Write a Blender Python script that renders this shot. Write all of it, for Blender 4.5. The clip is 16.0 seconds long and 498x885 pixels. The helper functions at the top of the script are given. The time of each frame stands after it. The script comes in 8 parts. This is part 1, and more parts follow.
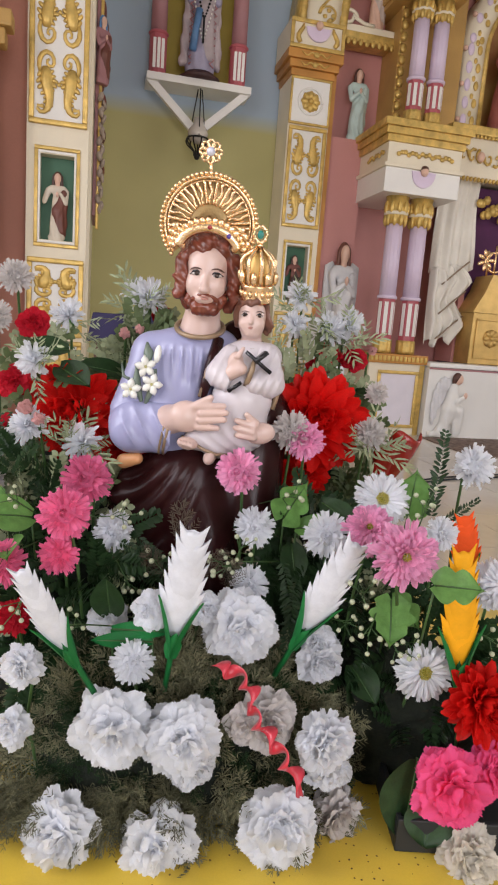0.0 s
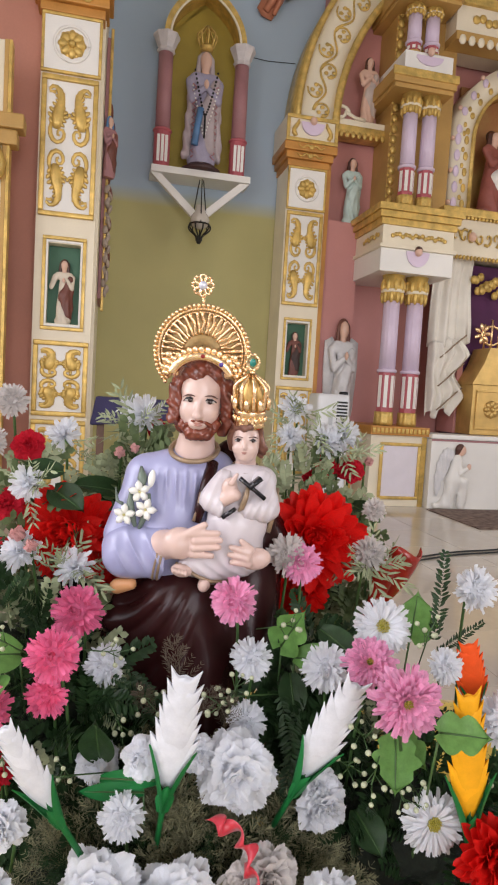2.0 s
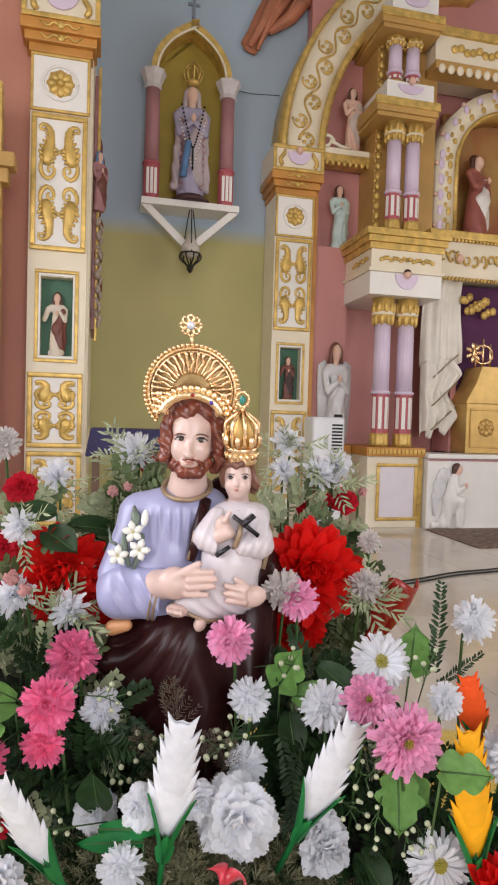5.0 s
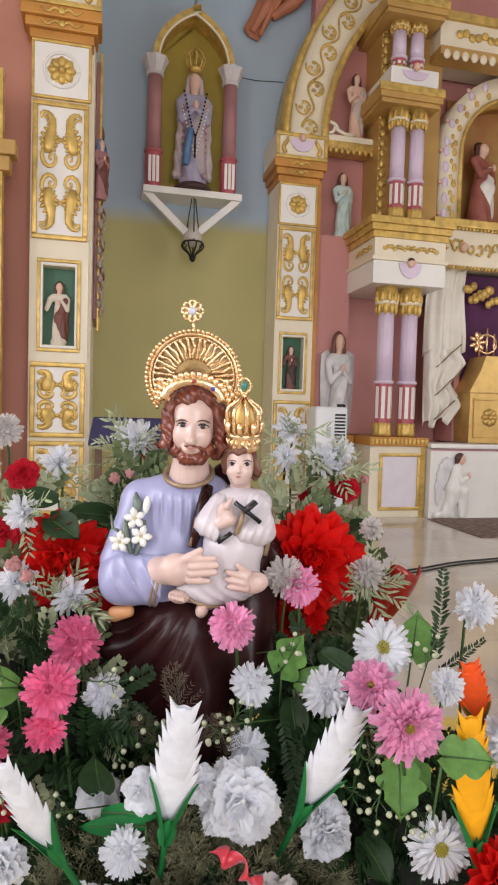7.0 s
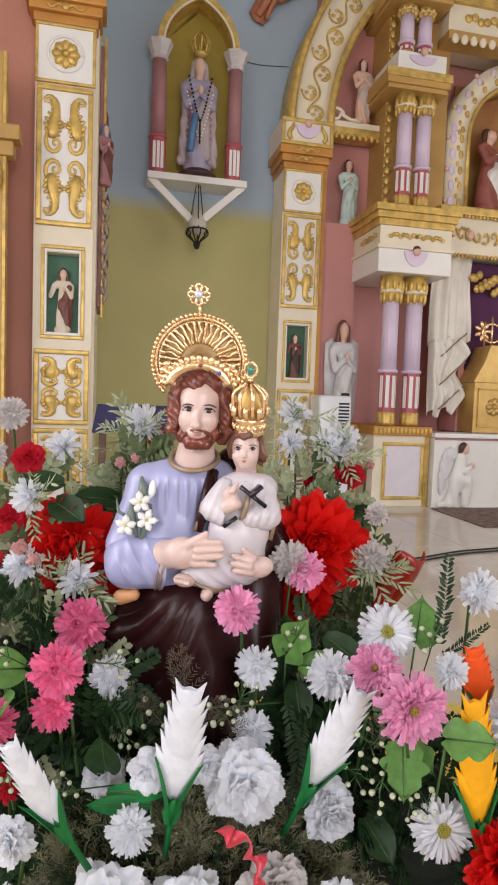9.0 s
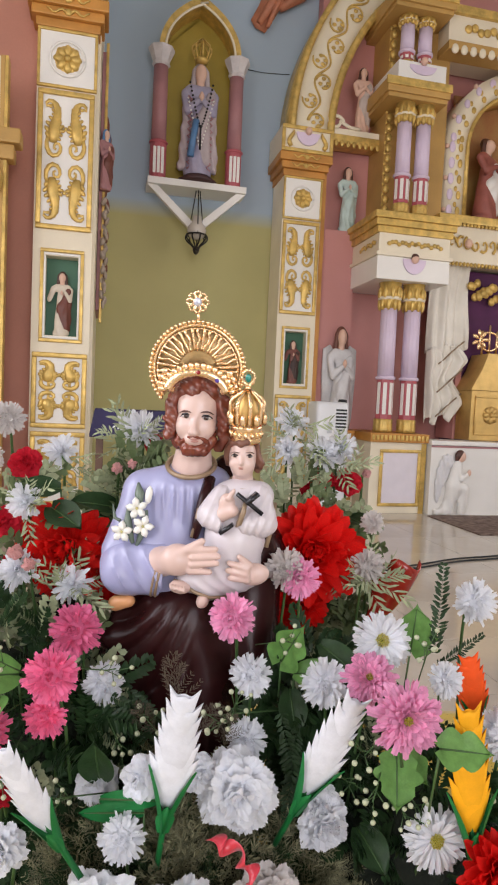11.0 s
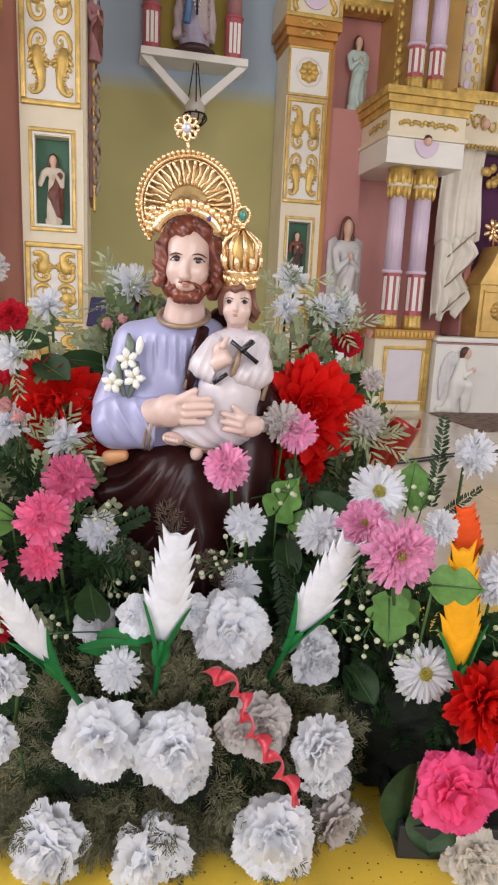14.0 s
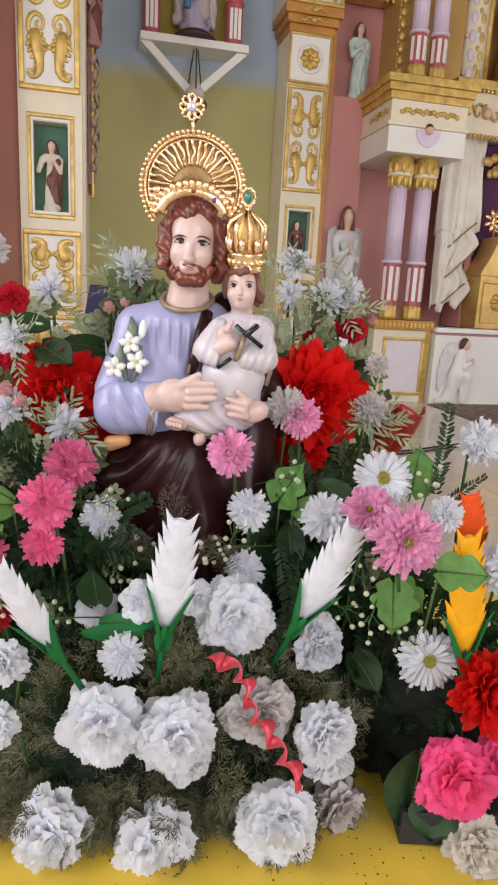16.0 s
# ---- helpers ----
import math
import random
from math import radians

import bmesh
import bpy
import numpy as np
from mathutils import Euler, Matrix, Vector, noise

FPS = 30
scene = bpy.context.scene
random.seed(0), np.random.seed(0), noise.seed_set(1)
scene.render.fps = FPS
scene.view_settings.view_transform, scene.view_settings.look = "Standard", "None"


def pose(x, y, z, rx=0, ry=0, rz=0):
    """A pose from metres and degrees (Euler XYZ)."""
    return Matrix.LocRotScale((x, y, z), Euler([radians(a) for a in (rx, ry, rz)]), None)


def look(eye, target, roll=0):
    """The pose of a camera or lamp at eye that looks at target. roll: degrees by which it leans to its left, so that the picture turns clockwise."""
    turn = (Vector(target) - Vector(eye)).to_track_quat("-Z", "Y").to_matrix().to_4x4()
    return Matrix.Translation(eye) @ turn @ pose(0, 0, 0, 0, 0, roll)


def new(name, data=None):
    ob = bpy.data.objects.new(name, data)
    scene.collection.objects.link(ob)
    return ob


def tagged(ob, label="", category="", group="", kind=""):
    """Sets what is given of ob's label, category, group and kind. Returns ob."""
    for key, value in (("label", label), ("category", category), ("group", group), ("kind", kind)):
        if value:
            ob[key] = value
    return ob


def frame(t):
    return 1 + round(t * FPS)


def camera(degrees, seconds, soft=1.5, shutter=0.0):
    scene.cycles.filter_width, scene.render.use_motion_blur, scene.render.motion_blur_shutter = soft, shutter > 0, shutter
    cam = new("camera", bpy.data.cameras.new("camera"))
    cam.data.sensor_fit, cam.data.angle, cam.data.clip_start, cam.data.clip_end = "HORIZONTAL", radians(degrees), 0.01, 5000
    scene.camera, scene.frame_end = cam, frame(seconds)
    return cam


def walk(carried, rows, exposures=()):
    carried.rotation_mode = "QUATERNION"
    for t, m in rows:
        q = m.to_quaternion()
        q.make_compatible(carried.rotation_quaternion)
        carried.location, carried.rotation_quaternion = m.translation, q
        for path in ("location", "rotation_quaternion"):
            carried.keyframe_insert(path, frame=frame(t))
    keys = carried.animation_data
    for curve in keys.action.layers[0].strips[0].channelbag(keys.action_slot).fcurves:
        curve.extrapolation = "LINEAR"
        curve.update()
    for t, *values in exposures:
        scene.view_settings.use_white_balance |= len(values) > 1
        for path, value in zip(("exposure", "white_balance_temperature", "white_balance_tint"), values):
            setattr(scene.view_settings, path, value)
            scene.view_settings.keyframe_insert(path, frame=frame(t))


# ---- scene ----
cam = camera(42.8, 16.0, soft=2.1)
PATH = [
    (0, (0.201, 0.012, 1.333), (0.235, 1.98, 0.979), 4.3),
    (0.5, (0.208, 0.011, 1.34), (0.246, 1.982, 0.998), 3.6),
    (1, (0.204, 0.01, 1.362), (0.24, 1.991, 1.09), 4.2),
    (1.5, (0.204, 0.027, 1.396), (0.199, 2.016, 1.183), 4.1),
    (2, (0.211, 0.034, 1.423), (0.217, 2.029, 1.278), 3.4),
    (2.5, (0.211, 0.026, 1.456), (0.201, 2.025, 1.407), 2.7),
    (3, (0.207, 0.027, 1.456), (0.186, 2.027, 1.419), 2.7),
    (3.5, (0.209, 0.032, 1.45), (0.21, 2.031, 1.397), 2.1),
    (6, (0.221, 0.033, 1.44), (0.232, 2.032, 1.353), 1.6),
    (6.5, (0.221, 0.042, 1.436), (0.223, 2.038, 1.32), 1.7),
    (7, (0.22, 0.036, 1.438), (0.225, 2.034, 1.337), 1.7),
    (7.5, (0.22, 0.034, 1.44), (0.22, 2.032, 1.345), 1.6),
    (8, (0.217, 0.036, 1.439), (0.217, 2.034, 1.334), 1.9),
    (8.5, (0.216, 0.037, 1.435), (0.22, 2.034, 1.323), 1.8),
    (9, (0.216, 0.036, 1.431), (0.212, 2.031, 1.295), 2.0),
    (11.5, (0.216, 0.033, 1.435), (0.223, 2.029, 1.32), 2.7),
    (12, (0.215, 0.03, 1.434), (0.225, 2.027, 1.321), 2.8),
    (12.5, (0.216, 0.035, 1.418), (0.241, 2.027, 1.244), 3.1),
    (13, (0.222, 0.047, 1.377), (0.257, 2.021, 1.058), 3.3),
    (13.5, (0.23, 0.059, 1.356), (0.254, 2.018, 0.957), 2.8),
    (14, (0.232, 0.062, 1.348), (0.241, 2.018, 0.928), 2.6),
    (14.5, (0.234, 0.066, 1.339), (0.237, 2.016, 0.894), 2.2),
    (15, (0.228, 0.067, 1.336), (0.236, 2.016, 0.887), 2.6),
    (15.5, (0.227, 0.067, 1.337), (0.24, 2.015, 0.884), 2.5),
    (16, (0.223, 0.069, 1.338), (0.241, 2.018, 0.89), 3.0),
]
walk(cam, [(t, look(eye, target, roll)) for t, eye, target, roll in PATH], [(0, -0.32, 6480, 16), (1.5, -0.25, 6480, 16), (3, -0.21, 6480, 16), (12, -0.22, 6480, 16), (16, -0.25, 6480, 16)])

# ---- light ----
world = bpy.data.worlds.new("sky")
scene.world = world
world.use_nodes = True
wn = world.node_tree.nodes
sky = wn.new("ShaderNodeTexSky")
sky.sky_type, sky.sun_disc = "NISHITA", False
sky.sun_elevation, sky.sun_rotation = radians(48), radians(200)
wn["Background"].inputs["Strength"].default_value = 0.12
world.node_tree.links.new(sky.outputs["Color"], wn["Background"].inputs["Color"])

# the church stands turned by 13 degrees to the table
ROOM = Matrix.Translation((0.2, 0, 0)) @ Matrix.Rotation(radians(13), 4, "Z")


def window_light(u, v, z, w, h, aim, power, colour=(0.98, 0.985, 1.0)):
    """Daylight in a window or door opening."""
    data = bpy.data.lights.new("window_light", "AREA")
    data.shape, data.size, data.size_y, data.energy, data.color = "RECTANGLE", w, h, power, colour
    ob = new("window_light", data)
    ob.matrix_world = ROOM @ look((u, v, z), aim)
    return ob


window_light(-4.35, 1.0, 3.6, 3.0, 3.6, (2, 1.0, 2.6), 250)
window_light(-4.35, -3.4, 3.6, 3.0, 3.6, (2, -3.0, 2.6), 150)
window_light(9.35, 2.0, 3.6, 4.0, 3.6, (2, 2.5, 2.6), 200)
window_light(1.5, -7.85, 3.0, 5.0, 5.0, (1.5, 0, 2.0), 560)


# ---- materials ----
def mat(name, colour, rough=0.6, metal=0.0, vary=0.12, scale=6.0, bump=0.0, fine=60.0, spec=0.5, island=0.0, sheen=0.0, coat=0.0, through_light=0.0, second=None):
    """A principled surface with blotches at one scale, grain at a finer one, and a bump."""
    m = bpy.data.materials.new(name)
    m.use_nodes = True
    nt = m.node_tree
    n, l = nt.nodes, nt.links
    b = n["Principled BSDF"]
    b.inputs["Roughness"].default_value, b.inputs["Metallic"].default_value = rough, metal
    b.inputs["Specular IOR Level"].default_value = spec
    b.inputs["Coat Weight"].default_value = coat
    b.inputs["Coat Roughness"].default_value = 0.12
    if sheen:
        b.inputs["Sheen Weight"].default_value = sheen
    tc = n.new("ShaderNodeTexCoord")
    big, small = n.new("ShaderNodeTexNoise"), n.new("ShaderNodeTexNoise")
    big.inputs["Scale"].default_value, big.inputs["Detail"].default_value = scale, 3
    small.inputs["Scale"].default_value, small.inputs["Detail"].default_value = fine, 2
    l.new(tc.outputs["Object"], big.inputs["Vector"])
    l.new(tc.outputs["Object"], small.inputs["Vector"])
    mix = n.new("ShaderNodeMix")
    mix.data_type = "RGBA"
    lo = tuple(max(0, c * (1 - vary)) for c in colour)
    hi = tuple(min(1, c * (1 + vary)) for c in colour) if second is None else second
    mix.inputs["A"].default_value, mix.inputs["B"].default_value = (*lo, 1), (*hi, 1)
    ramp = n.new("ShaderNodeMapRange")
    ramp.inputs["From Min"].default_value, ramp.inputs["From Max"].default_value = 0.32, 0.68
    l.new(big.outputs["Fac"], ramp.inputs["Value"])
    add = n.new("ShaderNodeMath")
    add.operation = "MULTIPLY_ADD"
    add.inputs[1].default_value = 0.5
    l.new(small.outputs["Fac"], add.inputs[0])
    half = n.new("ShaderNodeMath")
    half.operation = "MULTIPLY_ADD"
    half.inputs[1].default_value, half.inputs[2].default_value = 0.75, -0.12
    l.new(ramp.outputs["Result"], half.inputs[0])
    l.new(half.outputs[0], add.inputs[2])
    l.new(add.outputs[0], mix.inputs["Factor"])
    out = mix.outputs["Result"]
    if island:
        geo, info = n.new("ShaderNodeNewGeometry"), n.new("ShaderNodeObjectInfo")
        s = n.new("ShaderNodeMath")
        s.operation = "ADD"
        l.new(geo.outputs["Random Per Island"], s.inputs[0])
        l.new(info.outputs["Random"], s.inputs[1])
        r = n.new("ShaderNodeMapRange")
        r.inputs["From Max"].default_value = 2.0
        r.inputs["To Min"].default_value, r.inputs["To Max"].default_value = 1 - island, 1 + island
        l.new(s.outputs[0], r.inputs["Value"])
        hsv = n.new("ShaderNodeHueSaturation")
        l.new(r.outputs["Result"], hsv.inputs["Value"])
        l.new(out, hsv.inputs["Color"])
        out = hsv.outputs["Color"]
    l.new(out, b.inputs["Base Color"])
    if bump:
        bp = n.new("ShaderNodeBump")
        bp.inputs["Strength"].default_value, bp.inputs["Distance"].default_value = bump, 0.004
        l.new(small.outputs["Fac"], bp.inputs["Height"])
        l.new(bp.outputs["Normal"], b.inputs["Normal"])
    if through_light:
        t, ms = n.new("ShaderNodeBsdfTranslucent"), n.new("ShaderNodeMixShader")
        l.new(out, t.inputs["Color"])
        ms.inputs["Fac"].default_value = through_light
        l.new(b.outputs[0], ms.inputs[1])
        l.new(t.outputs[0], ms.inputs[2])
        l.new(ms.outputs[0], n["Material Output"].inputs["Surface"])
    return m


CREAM = mat("cream_paint", (0.78, 0.70, 0.54), 0.45, scale=2, vary=0.07, bump=0.1)
WHITE = mat("white_paint", (0.80, 0.78, 0.74), 0.4, scale=2, vary=0.05, bump=0.1)
GOLD = mat("gold_paint", (0.62, 0.42, 0.12), 0.38, 0.40, vary=0.3, scale=9, bump=0.35, fine=40)
LEAFGOLD = mat("polished_gold", (0.94, 0.66, 0.39), 0.27, 1.0, vary=0.12, scale=30, bump=0.25, fine=160)
OCHRE = mat("ochre_orange_paint", (0.52, 0.24, 0.05), 0.45, 0.1, vary=0.2, scale=3, bump=0.15)
TAN = mat("tan_gold_paint", (0.50, 0.30, 0.09), 0.5, 0.1, vary=0.15, scale=2)
PINK = mat("pink_wall_paint", (0.55, 0.25, 0.23), 0.6, vary=0.09, scale=1.2, bump=0.15)
SALMON = mat("salmon_wall_paint", (0.56, 0.25, 0.18), 0.6, vary=0.1, scale=1.2, bump=0.15)
ROSE = mat("rose_red_paint", (0.45, 0.10, 0.12), 0.45, vary=0.1, scale=4)
MAUVE = mat("dull_mauve_paint", (0.38, 0.18, 0.19), 0.5, vary=0.12, scale=3)
LILAC = mat("lilac_paint", (0.68, 0.56, 0.70), 0.4, vary=0.06, scale=3)
SKIN = mat("painted_skin", (0.72, 0.47, 0.36), 0.35, vary=0.05, scale=10, spec=0.4)
HAIRPAINT = mat("brown_hair_paint", (0.08, 0.03, 0.02), 0.4, vary=0.25, scale=20)
# teal darkened to carry the shade inside the pillar niches
TEAL = mat("shaded_teal_paint", (0.05, 0.15, 0.09), 0.55, vary=0.1, scale=4)
PURPLE = mat("purple_velvet", (0.08, 0.012, 0.07), 0.85, vary=0.2, scale=3, sheen=0.4)
DRAPE = mat("ivory_drape_cloth", (0.80, 0.76, 0.68), 0.75, vary=0.06, scale=5, bump=0.1, fine=300)
BRASS = mat("brass_sheet", (0.60, 0.40, 0.14), 0.45, 0.7, vary=0.15, scale=6, bump=0.2)
IRON = mat("black_iron", (0.02, 0.018, 0.016), 0.5, 0.4, vary=0.3)
BLACK = mat("black_plastic", (0.012, 0.014, 0.015), 0.6, vary=0.2)
NAVY = mat("navy_cloth", (0.025, 0.02, 0.07), 0.8, vary=0.2, scale=8, bump=0.1, fine=300)
BROWNROBE = mat("brown_painted_robe", (0.16, 0.05, 0.035), 0.45, vary=0.2, scale=8)
BLUEROBE = mat("blue_painted_robe", (0.10, 0.22, 0.42), 0.45, vary=0.2, scale=8)
GREYROBE = mat("grey_white_robe", (0.66, 0.65, 0.66), 0.45, vary=0.1, scale=8)
MINT = mat("pale_mint_robe", (0.50, 0.62, 0.58), 0.45, vary=0.1, scale=8)
VIOLETROBE = mat("blue_violet_robe", (0.36, 0.33, 0.44), 0.45, vary=0.12, scale=8)
REDROBE = mat("dull_red_robe", (0.30, 0.09, 0.07), 0.5, vary=0.2, scale=6)
APPLIANCE = mat("white_appliance_plastic", (0.74, 0.75, 0.77), 0.3, vary=0.03)
GLASSY = mat("milky_glass", (0.55, 0.50, 0.44), 0.15, vary=0.08)


def two_tone(name):
    """The wall's paint: olive green to 4.2 m, pale blue above, with a soft brushed edge."""
    m = mat(name, (0.45, 0.41, 0.17), 0.6, vary=0.08, scale=0.9, bump=0.12)
    n, l = m.node_tree.nodes, m.node_tree.links
    b = n["Principled BSDF"]
    src = b.inputs["Base Color"].links[0].from_socket
    tc = next(k for k in n if k.type == "TEX_COORD")
    sep = n.new("ShaderNodeSeparateXYZ")
    l.new(tc.outputs["Object"], sep.inputs[0])
    r = n.new("ShaderNodeMapRange")
    r.inputs["From Min"].default_value, r.inputs["From Max"].default_value = 4.10, 4.34
    l.new(sep.outputs["Z"], r.inputs["Value"])
    mx = n.new("ShaderNodeMix")
    mx.data_type = "RGBA"
    l.new(r.outputs["Result"], mx.inputs["Factor"])
    l.new(src, mx.inputs["A"])
    mx.inputs["B"].default_value = (0.36, 0.45, 0.54, 1)
    l.new(mx.outputs["Result"], b.inputs["Base Color"])
    return m


GREENBLUE = two_tone("olive_and_pale_blue_wall_paint")


def floor_material():
    m = mat("polished_cream_floor_tile", (0.56, 0.50, 0.42), 0.10, vary=0.10, scale=1.3, spec=0.6, fine=14)
    return m


TILE = floor_material()


# ---- mesh helpers ----
# ornament too fine to pick apart
FINE = {"frieze_ornament", "scroll_band", "foliage", "boss_row", "leaf_ornament", "wing_ornament", "bead_row", "beading", "dentil_row", "scroll_ornament", "capital_scroll", "dark_beads", "white_beads", "fringe", "drapery", "leaf_border", "iron_scroll", "twig"}
def thing(name, label, category, group="", kind="", at=None):
    e = new(name)
    e.empty_display_size = 0.05
    if at is not None:
        e.matrix_world = at
    return tagged(e, label, category, group, kind)


def part(name, bm, material, parent=None, label="", smooth=True, at=None):
    """Links a bmesh as one mesh object under a thing or a part."""
    me = bpy.data.meshes.new(name)
    if smooth:
        for f in bm.faces:
            f.smooth = True
    bm.to_mesh(me)
    bm.free()
    for m in (material if isinstance(material, (list, tuple)) else [material]):
        me.materials.append(m)
    ob = new(name, me)
    if parent is not None:
        ob.parent = parent
    if at is not None:
        ob.matrix_basis = at
    if label:
        ob["label"] = label
    if name in FINE:
        ob["kind"] = "stuff"
    return ob


def mesh_part(name, verts, faces, material, parent=None, label="", smooth=True, idx=None, at=None):
    me = bpy.data.meshes.new(name)
    me.from_pydata([tuple(v) for v in verts], [], [tuple(f) for f in faces])
    for m in (material if isinstance(material, (list, tuple)) else [material]):
        me.materials.append(m)
    if smooth:
        me.polygons.foreach_set("use_smooth", [True] * len(me.polygons))
    if idx is not None:
        me.polygons.foreach_set("material_index", idx)
    me.update()
    ob = new(name, me)
    if parent is not None:
        ob.parent = parent
    if at is not None:
        ob.matrix_basis = at
    if label:
        ob["label"] = label
    return ob


def box(x0, x1, y0, y1, z0, z1, bevel=0.0, bm=None, mi=0):
    own = bm is None
    bm = bm or bmesh.new()
    r = bmesh.ops.create_cube(bm, size=1)
    vs = r["verts"]
    for v in vs:
        v.co = Vector((x0 + (v.co.x + 0.5) * (x1 - x0), y0 + (v.co.y + 0.5) * (y1 - y0), z0 + (v.co.z + 0.5) * (z1 - z0)))
    if bevel:
        es = list({e for v in vs for e in v.link_edges})
        bmesh.ops.bevel(bm, geom=es, offset=bevel, segments=2, affect="EDGES", profile=0.6)
    if mi:
        for f in bm.faces:
            if f.material_index == 0 and all(v in set(vs) for v in f.verts):
                f.material_index = mi
    return bm


def lathe(profile, segs=24, bm=None, centre=(0, 0), flute=0.0, nfl=12, start=None):
    """A turned form: profile rows of (radius, z)."""
    bm = bm or bmesh.new()
    rings = []
    for r, z in profile:
        ring = []
        for i in range(segs):
            a = 2 * math.pi * i / segs
            q = r * (1 - flute * (0.5 + 0.5 * math.cos(nfl * a)))
            ring.append(bm.verts.new((centre[0] + q * math.cos(a), centre[1] + q * math.sin(a), z)))
        rings.append(ring)
    for a, b in zip(rings, rings[1:]):
        for i in range(segs):
            j = (i + 1) % segs
            bm.faces.new((a[i], a[j], b[j], b[i]))
    bm.faces.new(list(reversed(rings[0])))
    bm.faces.new(rings[-1])
    return bm


def tube(points, radius, segs=8, bm=None, taper=None):
    """A round bar along points; radius may be a number or a list."""
    bm = bm or bmesh.new()
    pts = [Vector(p) for p in points]
    rings = []
    side = None
    for i, p in enumerate(pts):
        d = (pts[min(i + 1, len(pts) - 1)] - pts[max(i - 1, 0)]).normalized()
        if side is None:
            side = d.orthogonal().normalized()
        side = (side - d * side.dot(d)).normalized()
        up = d.cross(side)
        r = radius[i] if isinstance(radius, (list, tuple)) else radius
        rings.append([bm.verts.new(p + (side * math.cos(2 * math.pi * k / segs) + up * math.sin(2 * math.pi * k / segs)) * r) for k in range(segs)])
    for a, b in zip(rings, rings[1:]):
        for i in range(segs):
            j = (i + 1) % segs
            bm.faces.new((a[i], a[j], b[j], b[i]))
    bm.faces.new(list(reversed(rings[0])))
    bm.faces.new(rings[-1])
    return bm


def ball(centre, radii, bm=None, u=12, v=8, turn=None):
    bm = bm or bmesh.new()
    m = Matrix.Translation(centre) @ (turn or Matrix.Identity(4)) @ Matrix.Diagonal((*((radii,) * 3 if isinstance(radii, (int, float)) else radii), 1))
    bmesh.ops.create_uvsphere(bm, u_segments=u, v_segments=v, radius=1, matrix=m)
    return bm


def plate(outline, y0, y1, bm=None):
    """A flat form cut from an outline in x and z, between two depths."""
    bm = bm or bmesh.new()
    a = [bm.verts.new((x, y0, z)) for x, z in outline]
    b = [bm.verts.new((x, y1, z)) for x, z in outline]
    bm.faces.new(a)
    bm.faces.new(list(reversed(b)))
    n = len(a)
    for i in range(n):
        j = (i + 1) % n
        bm.faces.new((a[j], a[i], b[i], b[j]))
    return bm


def frame_bm(x0, x1, z0, z1, w, y0, y1, bm=None):
    """A rectangular moulding."""
    bm = bm or bmesh.new()
    for a in ((x0, x1, z0, z0 + w), (x0, x1, z1 - w, z1), (x0, x0 + w, z0 + w, z1 - w), (x1 - w, x1, z0 + w, z1 - w)):
        box(a[0], a[1], y0, y1, a[2], a[3], min(w, abs(y1 - y0)) * 0.3, bm)
    return bm


